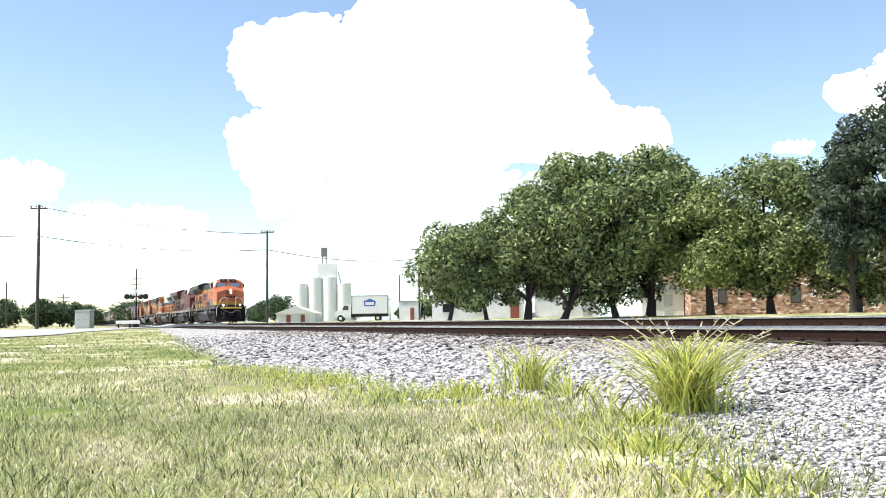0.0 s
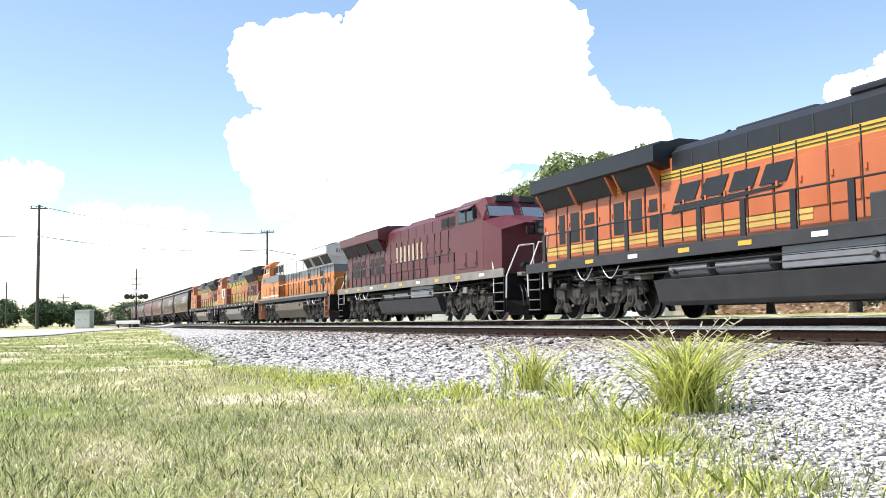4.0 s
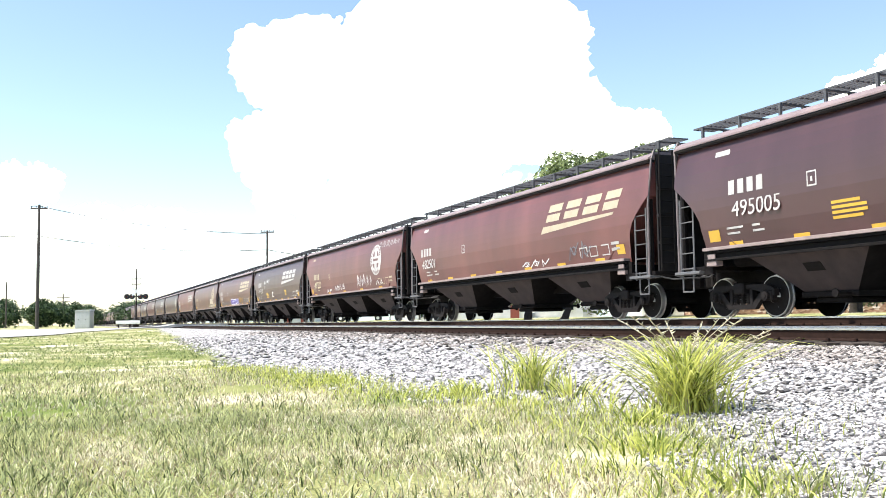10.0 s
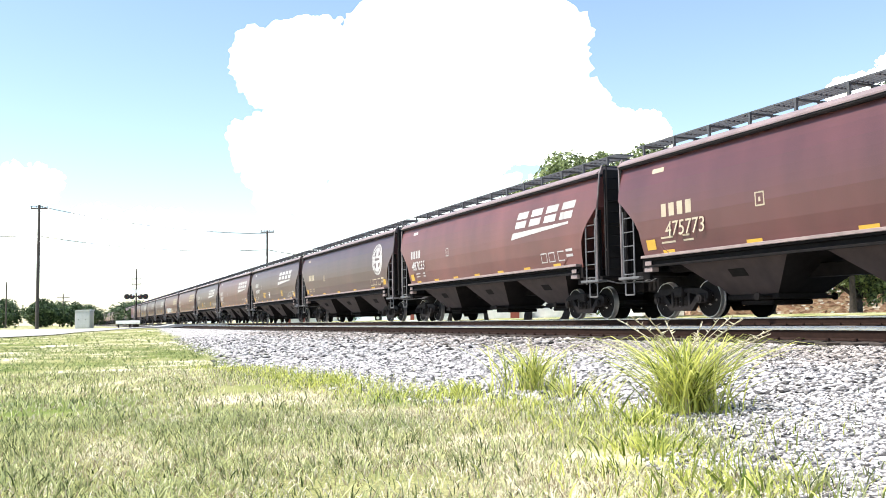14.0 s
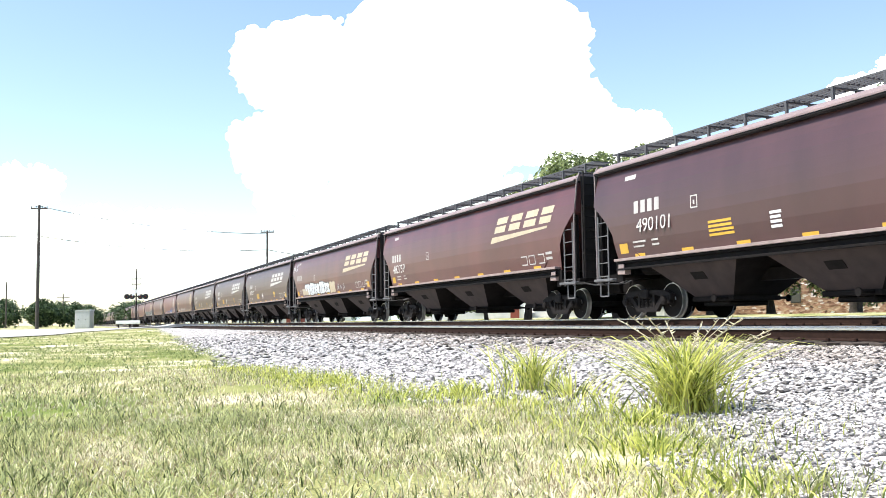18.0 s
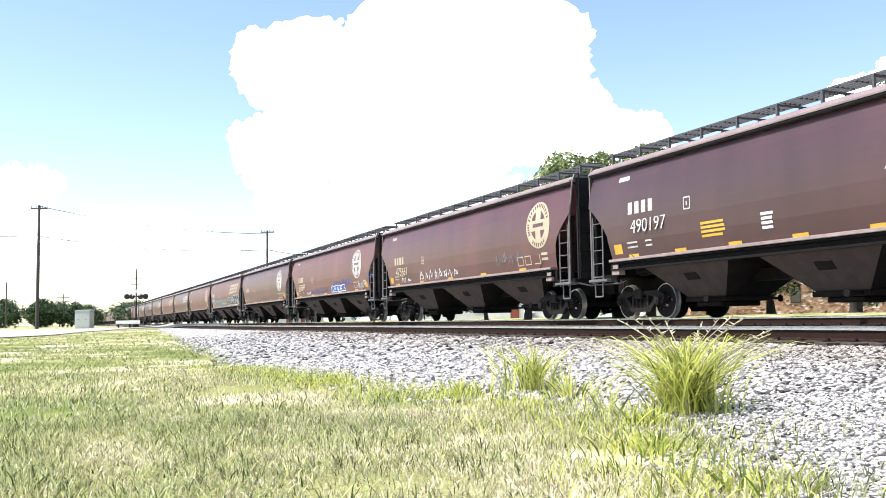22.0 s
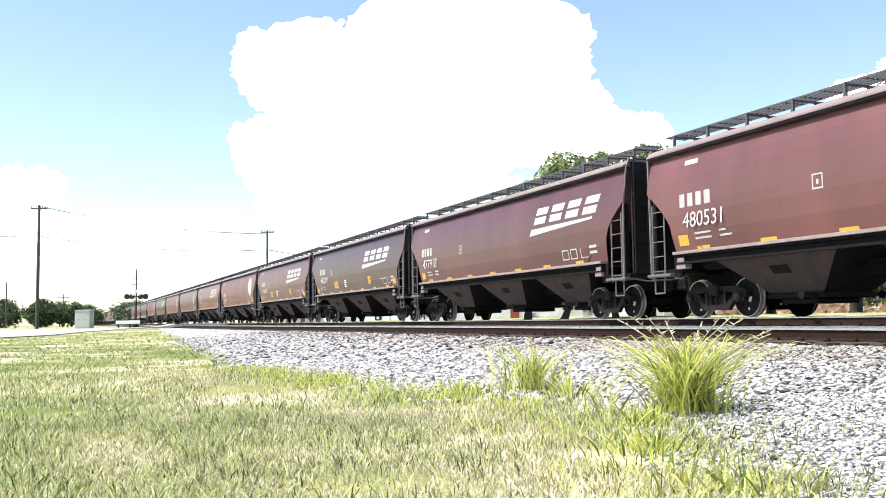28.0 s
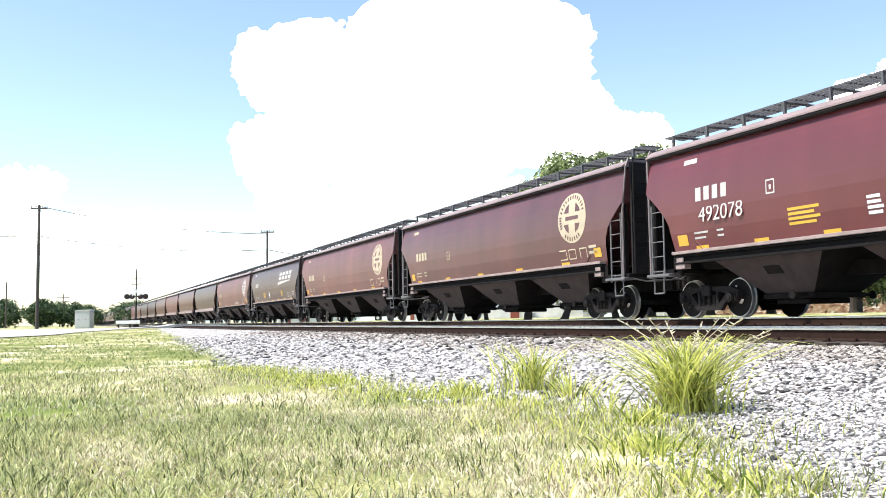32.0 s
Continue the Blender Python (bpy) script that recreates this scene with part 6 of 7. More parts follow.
def build_cloud(side, up, lobes, label, seed, mat=None):
    """Lobes: offset across, offset up, half width, half height; each is heaped up of many billows."""
    rng = np.random.default_rng(seed)
    V, F, count = [], [], 0
    for du, dv, a, b in lobes:
        core = [(du, dv, min(a, b) * 0.72)] if a < 1.4 * b else [(du + t * (a - 0.75 * b), dv, b * 0.78) for t in np.linspace(-1, 1, 2 + int(a / b * 1.3))]
        puffs = [(x, z, r, 0.0) for x, z, r in core]
        n = int(34 + a * b / 1200)
        for k in range(n):
            ang = 2 * math.pi * (k + rng.uniform(-0.4, 0.4)) / n
            r = min(a, b) * rng.choice((0.06, 0.09, 0.13, 0.20, 0.32))
            puffs.append((du + math.cos(ang) * (a - r * 0.9), dv + math.sin(ang) * (b - r * 0.9), r, rng.uniform(-40, 40)))
        for x, z, r, y in puffs:
            c = np.array([x, y, z])
            iv, jf = ICO4 if r > 70 else ICO2 if r < 22 else ICO3
            p = iv * r
            bump = np.array([noise.fractal(Vector(q) / 75.0, 0.55, 2.1, 6) for q in p + c])
            p = p * (1 + min(0.30, 42.0 / r) * bump)[:, None] * np.array([1.1, 0.6, 1.0]) + c
            V.append(p), F.append(jf + count)
            count += len(p)
    me = fast_mesh("cloud", np.concatenate(V), np.concatenate(F), mat or M_CLOUD)
    for p in me.polygons:
        p.use_smooth = True
    ob = tagged(new("cloud", me), label, "cloud")
    ob.matrix_basis = facing(FAR, side, up)
    CLOUDS.append(ob)


build_cloud(0, 990, [(-420, -140, 255, 165), (70, -110, 390, 255), (-140, -210, 320, 190), (-500, -400, 190, 130), (-120, -360, 400, 180), (490, -390, 250, 110), (270, -300, 260, 170), (-540, -500, 110, 70)], "huge bright white summer cumulus cloud", 3)
build_cloud(-1370, 470, [(0, 0, 130, 75), (-110, -70, 120, 60), (-60, -140, 190, 70)], "small white cumulus cloud over the horizon", 5)
build_cloud(-1130, 360, [(0, 0, 80, 45), (-60, -40, 90, 40)], "small torn white cloud", 6)
build_cloud(-930, 300, [(0, 0, 160, 85), (-130, -60, 110, 65), (110, -70, 150, 75)], "white cumulus cloud low over the trees", 7)
build_cloud(-100, 250, [(0, 0, 420, 120), (-180, 150, 330, 90), (200, 150, 400, 90), (330, 0, 380, 130), (-280, -110, 420, 90), (150, -160, 900, 110), (900, -130, 700, 110)] , "pale hazy cloud bank over the horizon", 9, M_HAZE)
build_cloud(1420, 790, [(0, -60, 150, 75), (60, 20, 60, 60), (150, -80, 190, 100)], "small bright white cumulus cloud", 11)
build_cloud(1150, 550, [(0, 0, 60, 26)], "tiny bright white cloud", 13)


# --- plants ---
def blades(name, pts, height, width, mat, lean, seed, label, category, segs=2, curl=0.6, tall=1.0):
    """Tapering blades that stand on points and bend over."""
    rng = np.random.default_rng(seed)
    n = len(pts)
    h = height * rng.uniform(0.5, 1.25, n) * tall
    a = rng.uniform(0, 2 * math.pi, n)
    out = np.stack([np.cos(a), np.sin(a), np.zeros(n)], -1) * (lean * rng.uniform(0.1, 1.0, n) * h)[:, None]
    b = rng.uniform(0, 2 * math.pi, n)
    w = np.stack([np.cos(b), np.sin(b), np.zeros(n)], -1) * (width * rng.uniform(0.6, 1.3, n))[:, None] / 2
    rows = []
    for k in range(segs):
        t = k / segs
        c = pts + out * (t ** (1 + curl)) + np.stack([0 * h, 0 * h, h * (t - 0.22 * lean * t * t)], -1)
        s = 1 - 0.6 * t
        rows += [c - w * s, c + w * s]
    rows.append(pts + out + np.stack([0 * h, 0 * h, h * (1 - 0.35 * lean)], -1))
    m = 2 * segs + 1
    V = np.stack(rows, 1).reshape(-1, 3)
    base = (np.arange(n) * m)[:, None]
    tri = []
    for k in range(segs - 1):
        i = 2 * k
        tri += [base + [i, i + 1, i + 3], base + [i, i + 3, i + 2]]
    i = 2 * (segs - 1)
    tri.append(base + [i, i + 1, i + 2])
    F = np.concatenate([t.reshape(-1, 3) for t in tri])
    return tagged(new(name, fast_mesh(name, V, F, mat)), label, category, kind="stuff")


def sown(n, r0, r1, a0, a1, seed):
    """Points on the ground in a sector of the plan, evenly spread."""
    rng = np.random.default_rng(seed)
    r, a = np.sqrt(rng.uniform(r0 * r0, r1 * r1, n)), np.radians(rng.uniform(a0, a1, n))
    return np.stack([r * np.sin(a), r * np.cos(a), np.zeros(n)], -1), rng


def grassy(p, rng, spill=0.5):
    keep = []
    for q in p:
        e = stone_edge(q[1])
        d = q[0] - e - 0.4 * noise.noise((q[0] * 1.5, q[1] * 1.5, 2.0))
        thin = noise.noise((q[0] * 0.9, q[1] * 0.9, 7.0))
        if d < 0 and thin > -0.42 + rng.uniform(-0.25, 0.25) or d >= 0 and rng.uniform() < spill * math.exp(-d * 2.2) * 0.5:
            keep.append((q[0], q[1], ground_z(q[0], q[1]) - 0.004))
    return np.array(keep)


def clumpy(p):
    """How tall the grass stands at each point: knee-high tussocks among short turf."""
    return np.array([max(0.35, 0.95 + 1.3 * noise.noise((q[0] * 2.2, q[1] * 2.2, 5.0)) + 0.5 * noise.noise((q[0] * 6.0, q[1] * 6.0, 8.0))) for q in p])


for n, r0, r1, h, w, segs, seed in ((52000, 2.6, 7.5, 0.085, 0.0075, 3, 21), (46000, 7.5, 15, 0.085, 0.012, 2, 22), (42000, 15, 34, 0.085, 0.024, 1, 23), (26000, 34, 88, 0.09, 0.07, 1, 24)):
    p, rng = sown(n, r0, r1, -8, 50, seed)
    p = grassy(p, rng)
    pick = rng.uniform(size=len(p)) - (0.36 if r0 > 10 else 0.0) + 0.35 * np.array([noise.noise((q[0] * 0.5, q[1] * 0.5, 12.0)) for q in p]) < 0.60 - 0.30 * np.exp(-((np.array([q[0] - stone_edge(q[1]) for q in p]) + 1.0) / 1.1) ** 2) * (r0 < 10)
    blades("grass", p[pick], h, w, M_LAWN if r0 > 10 else M_GRASS, 0.9, seed, "short green mown grass blades on dry soil", "grass", segs, 0.6, clumpy(p[pick]))
    blades("dry_grass", p[~pick], h * 0.75, w, M_STRAW, 1.1, seed + 50, "bleached dry grass stems between the green", "dry grass", segs)


def weed(name, x, y, height, spread, n, seed, label, heads=0):
    rng = np.random.default_rng(seed)
    r, a = spread * np.abs(rng.normal(0, 0.35, n)), rng.uniform(0, 2 * math.pi, n)
    p = np.stack([x + r * np.cos(a), y + r * np.sin(a), np.zeros(n)], -1)
    p[:, 2] = [ground_z(q[0], q[1]) - 0.01 for q in p]
    thing = tagged(empty(name, pose(x, y, ground_z(x, y))), label, "weed")
    def under(ob, nm):
        ob.parent = thing
        ob.matrix_parent_inverse = thing.matrix_basis.inverted()
        for key in ("label", "category"):
            del ob[key]
        ob.name = nm
    under(blades("leaves", p, height, 0.0155, M_WEED, 1.25 if heads > 8 else 1.05, seed, "x", "x", 5, 0.5), "leaves")
    under(blades("dry_leaves", p[: n // 5], height * 0.5, 0.012, M_STRAW, 1.4, seed + 1, "x", "x", 3, 1.0), "dry_leaves")
    if heads:
        for k in range(heads):
            bm = bmesh.new()
            ang, L = rng.uniform(0, 6.28), height * rng.uniform(0.85, 1.15)
            d = Vector((math.cos(ang), math.sin(ang), 0)) * L * rng.uniform(0.1, 0.95)
            a0, a1, a2 = Vector((0, 0, 0)), d * 0.4 + Vector((0, 0, L * 0.62)), d + Vector((0, 0, L * 0.85))
            run(bm, [a0, a1, a2], 0.0032, 4)
            for j in range(7):
                q = a1.lerp(a2, 0.45 + j * 0.08)
                e = Vector((rng.uniform(-1, 1), rng.uniform(-1, 1), 0.4)) * 0.05
                rod(bm, q, q + e, 0.006, 4, 0.001)
            part("seed_stalk", bm, M_STRAW, thing, "dry straw seed stalk")
    return thing


weed("grass_clump", 4.22, 5.72, 0.74, 0.40, 520, 31, "large lush green grass clump growing in the ballast", 16)
weed("grass_tuft", 4.28, 8.3, 0.58, 0.55, 200, 32, "loose pale green grass tuft in the stones", 4)
weed("grass_tuft", 4.15, 7.3, 0.30, 0.5, 80, 33, "thin yellow-green grass tuft in the stones", 1)
weed("grass_tuft", 3.72, 6.0, 0.40, 0.22, 26, 37, "few tall thin grass blades beside the large clump", 1)
weed("grass_tuft", 3.62, 5.35, 0.20, 0.45, 90, 34, "low yellow-green grass tuft at the ballast edge", 0)
weed("grass_tuft", 3.0, 4.4, 0.15, 0.6, 120, 39, "short yellow-green grass tuft at the ballast edge", 0)
weed("grass_tuft", 2.55, 3.1, 0.15, 0.45, 60, 35, "short yellow-green grass tuft among stones", 0)
weed("grass_tuft", 3.45, 8.2, 0.24, 0.7, 150, 36, "low yellow-green grass tuft at the ballast edge", 0)
weed("grass_tuft", 2.9, 10.6, 0.20, 0.8, 150, 38, "low yellow-green grass tuft at the ballast edge", 0)
rng = np.random.default_rng(61)
q = [(x, y, ground_z(x, y)) for y in rng.uniform(2.7, 15, 3600) for x in (stone_edge(y) + rng.normal(-0.35, 0.38),)]
blades("edge_grass", np.array(q), 0.13, 0.009, M_WEED, 0.9, 62, "taller yellow-green grass along the stone edge", "grass", 3)


def stones(name, n, r0, r1, size, shape, seed, label, x0=0.0, x1=7.4, mat=None):
    p, rng = sown(n, r0, r1, 2, 53, seed)
    keep = []
    for q in p:
        if not x0 + 0.8 * noise.noise((q[0] * 0.8, q[1] * 0.8, 9.0)) < q[0] < min(9.7, x1 + 0.8 * noise.noise((q[0] * 0.8, q[1] * 0.8, 9.0))):
            continue
        e = stone_edge(q[1]) + 0.4 * noise.noise((q[0] * 1.5, q[1] * 1.5, 2.0))
        if q[0] > e - 0.5 * rng.uniform() ** 2:
            keep.append((q[0], q[1], ground_z(q[0], q[1])))
    c = np.array(keep)
    n = len(c)
    iv, jf = shape
    s = size * rng.uniform(0.45, 1.2, n)
    jag = iv[None] * (1 + rng.uniform(-0.32, 0.32, (n, len(iv), 1)))
    jag = jag * (s[:, None, None] * np.stack([rng.uniform(0.8, 1.6, n), rng.uniform(0.7, 1.2, n), rng.uniform(0.35, 0.65, n)], -1)[:, None])
    a = rng.uniform(0, 6.28, n)
    ca, sa = np.cos(a)[:, None], np.sin(a)[:, None]
    x, y = jag[..., 0] * ca - jag[..., 1] * sa, jag[..., 0] * sa + jag[..., 1] * ca
    V = np.stack([x, y, jag[..., 2]], -1) + (c + np.stack([0 * s, 0 * s, s * 0.25], -1))[:, None]
    F = (jf[None] + (np.arange(n) * len(iv))[:, None, None]).reshape(-1, 3)
    tagged(new(name, fast_mesh(name, V.reshape(-1, 3), F, mat or M_STONE)), label, "gravel", kind="stuff")


OCTA = (np.array([(1, 0, 0), (-1, 0, 0), (0, 1, 0), (0, -1, 0), (0, 0, 1), (0, 0, -1)], float), np.array([(0, 2, 4), (2, 1, 4), (1, 3, 4), (3, 0, 4), (2, 0, 5), (1, 2, 5), (3, 1, 5), (0, 3, 5)]))
stones("ballast", 36000, 2.6, 8.0, 0.020, OCTA, 41, "crushed grey and white ballast stones")
stones("ballast", 42000, 8.0, 17.0, 0.031, OCTA, 42, "crushed grey and white ballast stones")
stones("ballast", 26000, 17.0, 45.0, 0.055, OCTA, 43, "crushed grey and white ballast stones")


stones("ballast", 42000, 8.0, 17.0, 0.030, OCTA, 44, "rust-stained dark ballast stones beside the rails", 6.9, 9.7, M_STONE_DARK)
stones("ballast", 26000, 17.0, 45.0, 0.055, OCTA, 45, "rust-stained dark ballast stones beside the rails", 6.9, 9.7, M_STONE_DARK)


def crown_mesh(clumps, n, leaf, seed, mat, ragged=0.28):
    """Leaves in small sprays on the outsides of many clumps."""
    rng = np.random.default_rng(seed)
    C = np.array(clumps, float)
    wgt = (C[:, 3] * C[:, 4]) ** 0.9
    idx = rng.choice(len(C), n, p=wgt / wgt.sum())
    d = rng.normal(size=(n, 3))
    d /= np.linalg.norm(d, axis=1)[:, None]
    rad = 1 - np.abs(rng.normal(0, ragged, n))
    pos = C[idx, :3] + d * rad[:, None] * np.stack([C[idx, 3], C[idx, 3], C[idx, 4]], -1)
    t1 = np.cross(d, rng.normal(size=(n, 3)))
    t1 /= np.linalg.norm(t1, axis=1)[:, None]
    nrm = d + 0.9 * rng.normal(size=(n, 3)) + np.array([0, 0, 0.5])
    t1 -= nrm * (np.sum(t1 * nrm, 1) / np.sum(nrm * nrm, 1))[:, None]
    t1 /= np.linalg.norm(t1, axis=1)[:, None]
    t2 = np.cross(nrm, t1)
    t2 /= np.linalg.norm(t2, axis=1)[:, None]
    s = (leaf * rng.uniform(0.5, 1.3, n))[:, None]
    V = np.stack([pos - t1 * s, pos + t2 * s * 0.45, pos + t1 * s, pos - t2 * s * 0.45], 1).reshape(-1, 3)
    b = (np.arange(n) * 4)[:, None]
    F = np.concatenate([b + [0, 1, 2], b + [0, 2, 3]])
    return fast_mesh("crown", V, F, mat)


def build_tree(ahead, side, height, radius, low, n, leaf, seed, mat, label, trunks=1, dome=1.0, clump_r=0.30, name="tree"):
    rng = np.random.default_rng(seed)
    thing = tagged(empty(name, facing(ahead, side)), label, "tree", "trees behind the tracks" if ahead < 90 else "distant trees")
    mid, half = (height + low) / 2, (height - low) / 2
    clumps = []
    count = int(26 + 10 * radius)
    for k in range(count):
        u = rng.normal(size=3)
        u /= np.linalg.norm(u)
        f = rng.uniform(0.45, 0.9)
        r = radius * clump_r * rng.uniform(0.55, 1.25)
        z = mid + u[2] * half * f
        wide = 1.0 if z < mid else max(0.25, 1 - (max(0.0, z - mid) / half) ** 2.2 * dome)
        clumps.append((u[0] * radius * f * wide, u[1] * radius * f * wide, min(z, height - r * 0.75), r, r * 0.75))
    bm = bmesh.new()
    for t in range(trunks):
        x0 = (t - (trunks - 1) / 2) * radius * 0.65
        base, top = Vector((x0, rng.uniform(-0.5, 0.5), -0.1)), Vector((x0 * 0.8 + rng.uniform(-0.3, 0.3), 0, low + 0.6))
        r = (0.026 if mat is not M_NEEDLE else 0.014) * height / math.sqrt(trunks) + 0.04
        rod(bm, base, base.lerp(top, 0.15), r * 1.4, 10, r)
        rod(bm, base.lerp(top, 0.15), top, r, 10, r * 0.72)
        for k in range(7):
            c = clumps[int(rng.integers(len(clumps)))]
            e = Vector(c[:3])
            m1 = top.lerp(e, 0.5) + Vector((0, 0, 0.25))
            rod(bm, top, m1, r * 0.45, 6, r * 0.3)
            rod(bm, m1, e, r * 0.3, 6, r * 0.1)
    part("trunk", bm, M_BARK, thing)
    ob = new("crown", crown_mesh(clumps, n, leaf, seed, mat))
    ob.parent = thing
    return thing


build_tree(66, 1.7, 7.6, 4.3, 0.7, 26000, 0.17, 51, M_LEAF, "round green leafy tree with low branches", 2)
build_tree(67, 6.0, 10.6, 4.6, 0.9, 24000, 0.17, 52, M_LEAF, "leafy green tree beside a larger one")
build_tree(66, 10.4, 12.9, 5.8, 0.3, 36000, 0.18, 53, M_LEAF, "broad old tree with a dense dark green crown", 2, 0.55)
build_tree(67, 15.0, 13.4, 5.6, 0.6, 34000, 0.18, 59, M_LEAF, "broad old tree with a rounded green crown", 1, 0.55)
build_tree(63, 18.2, 9.8, 4.0, 1.2, 20000, 0.17, 54, M_LEAF_LIGHT, "lighter green leafy tree in front of brick building")
build_tree(64, 22.5, 11.6, 5.4, 0.4, 34000, 0.17, 55, M_LEAF, "wide dark green leafy tree", 1, 0.7)
build_tree(60, 26.6, 10.4, 4.2, 0.2, 22000, 0.16, 56, M_LEAF, "dark green leafy tree beside a juniper")
build_tree(55, 24.4, 12.4, 2.5, 1.6, 16000, 0.15, 57, M_NEEDLE, "tall dark juniper with pointed tips", 1, 1.1, 0.36)
build_tree(54, 26.6, 13.8, 2.7, 3.4, 18000, 0.15, 58, M_NEEDLE, "tall dark juniper with a bare lower trunk", 1, 1.1, 0.36)
for k, (ahead, side, h, r) in enumerate(((205, -97, 6.5, 5), (215, -92, 5.0, 4), (200, -86.5, 6.3, 4.0), (205, -82, 5.6, 4), (250, -96, 6.0, 5.5), (260, -88, 6.5, 5.0), (330, -112, 9, 8), (360, -119, 10, 8), (420, -128, 9.5, 9), (470, -140, 10, 9), (260, -46, 8.0, 5), (270, -52, 6.5, 4), (150, -1.8, 2.4, 1.6), (155, -3.2, 3.6, 1.5), (280, 12, 6, 5), (230, 5, 4.5, 3.5), (215, -9, 3.6, 2.5), (300, -60, 5.5, 6), (340, -36, 6, 7), (235, -112, 7.0, 5.0), (240, -104, 6.2, 4.5), (250, -82, 6.4, 5.0), (265, -76, 6.6, 4.6), (225, -74, 5.0, 3.6), (300, -124, 8.4, 6.5))):
    build_tree(ahead, side, h, r, 0.3, 2600, 0.40 if ahead > 180 else 0.2, 70 + k, M_LEAF_FAR, "small dark green leafy tree in the distance")


# --- poles and wires ---
def build_pole(ahead, side, height, arms, label, r=0.15, arm=1.25):
    p = tagged(empty("utility_pole", facing(ahead, side)), label, "utility pole", "utility poles")
    bm = bmesh.new()
    rod(bm, (0, 0, -0.3), (0, 0, height), r, 10, r * 0.65)
    part("pole", bm, M_POLE, p)
    for z in arms:
        bm = bmesh.new()
        box(bm, (-arm, -0.06, z - 0.07), (arm, 0.06, z + 0.07), 0.01)
        part("crossarm", bm, M_POLE, p)
        for x in (-arm + 0.1, -arm * 0.35, arm * 0.35, arm - 0.1):
            bm = bmesh.new()
            rod(bm, (x, 0, z + 0.07), (x, 0, z + 0.18), 0.02, 6)
            rod(bm, (x, 0, z + 0.14), (x, 0, z + 0.26), 0.05, 8, 0.03)
            part("insulator", bm, M_WIRE, p)
    return p


build_pole(100, -43.75, 13.5, (13.1,), "tall weathered wooden utility pole beside the road", 0.20, 0.95)
build_pole(110, -20.9, 11.3, (11.1,), "weathered wooden utility pole beyond the tracks", 0.16, 0.8)
build_pole(141, -3.7, 11.0, (10.7,), "weathered wooden utility pole near buildings", 0.15, 1.1)
build_pole(205, -84.0, 7.4, (6.5, 5.6), "short wooden utility pole with two crossarms", 0.17, 1.4)
build_pole(190, -89.5, 9.4, (), "plain wooden pole before trees", 0.18)
build_pole(180, -59.6, 11.2, (9.2, 8.2), "distant wooden pole with crossarms beyond the crossing", 0.17, 0.9)
build_pole(190, -9.0, 9.3, (), "distant plain wooden pole", 0.16)
build_pole(230, -13.3, 5.6, (5.3,), "distant short wooden utility pole", 0.14, 1.0)


def wire(a, b, sag, label):
    a, b = Vector(a), Vector(b)
    bm = bmesh.new()
    pts = [a.lerp(b, k / 20) - Vector((0, 0, sag * 4 * (k / 20) * (1 - k / 20))) for k in range(21)]
    run(bm, pts, 0.032, 4)
    tagged(part("overhead_wire", bm, M_WIRE), label, "wire", "overhead wires")


PA, PB, PC = spot(100, -43.75), spot(110, -20.9), spot(141, -3.7)
for dz in (13.35, 10.1):
    wire(PA + Vector((0, 0, dz)), PB + Vector((0, 0, 10.9 if dz > 11 else 9.0)), 0.7, "thin black overhead wire between two poles")
    wire(PA + Vector((0, 0, dz)), PA + Vector((-38, -14, dz - 0.1)), 0.7, "thin black overhead wire leaving the roadside pole")
wire(PB + Vector((0, 0, 9.0)), PC + Vector((0, 0, 9.3)), 0.8, "thin black overhead wire between two poles")


# --- crossing ---
def build_signal(ahead, side):
    s = tagged(empty("crossing_signal", facing(ahead, side)), "dark railway crossing signal mast with flashing lights", "crossing signal")
    bm = bmesh.new()
    rod(bm, (0, 0, -0.3), (0, 0, 4.1), 0.07, 10)
    box(bm, (-0.25, -0.25, -0.3), (0.25, 0.25, 0.3), 0.03)
    part("mast", bm, M_UNDER, s)
    for x in (-1.0, -0.45, 0.45, 1.0):
        lamp = bmesh.new()
        rod(lamp, (x, 0.06, 3.35), (x, -0.04, 3.35), 0.30, 16)
        rod(lamp, (x, -0.04, 3.35), (x, -0.25, 3.35), 0.11, 12, 0.13, False)
        lo = part("lamp_head", lamp, M_BLACK, s, "black round target with hood")
        bm = bmesh.new()
        rod(bm, (x, -0.05, 3.35), (x, -0.07, 3.35), 0.10, 12)
        part("lens", bm, M_RED_LAMP, lo)
    bm = bmesh.new()
    rod(bm, (-1.1, 0, 3.35), (1.1, 0, 3.35), 0.04, 8)
    part("lamp_arm", bm, M_UNDER, s)
    for t in (-1, 1):
        bm = bmesh.new()
        box(bm, (-0.6, -0.1, -0.1), (0.6, -0.08, 0.1), 0, Matrix.Translation((0, 0, 3.9)) @ pose(0, 0, 0, 0, 45 * t, 0))
        part("crossbuck_board", bm, M_WHITE, s)
    g = tagged(empty("guard_rail", facing(ahead - 1, side - 0.35)), "white pipe guard rail round the signal mast", "guard rail")
    bm = bmesh.new()
    box(bm, (-1.45, -0.09, 0.42), (1.1, 0.09, 0.78), 0.03)
    part("beam", bm, M_WHITE, g)
    for x in (-1.2, 0.0, 0.9):
        bm = bmesh.new()
        rod(bm, (x, 0.1, -0.3), (x, 0.1, 0.7), 0.08, 8)
        part("post", bm, M_UNDER, g)


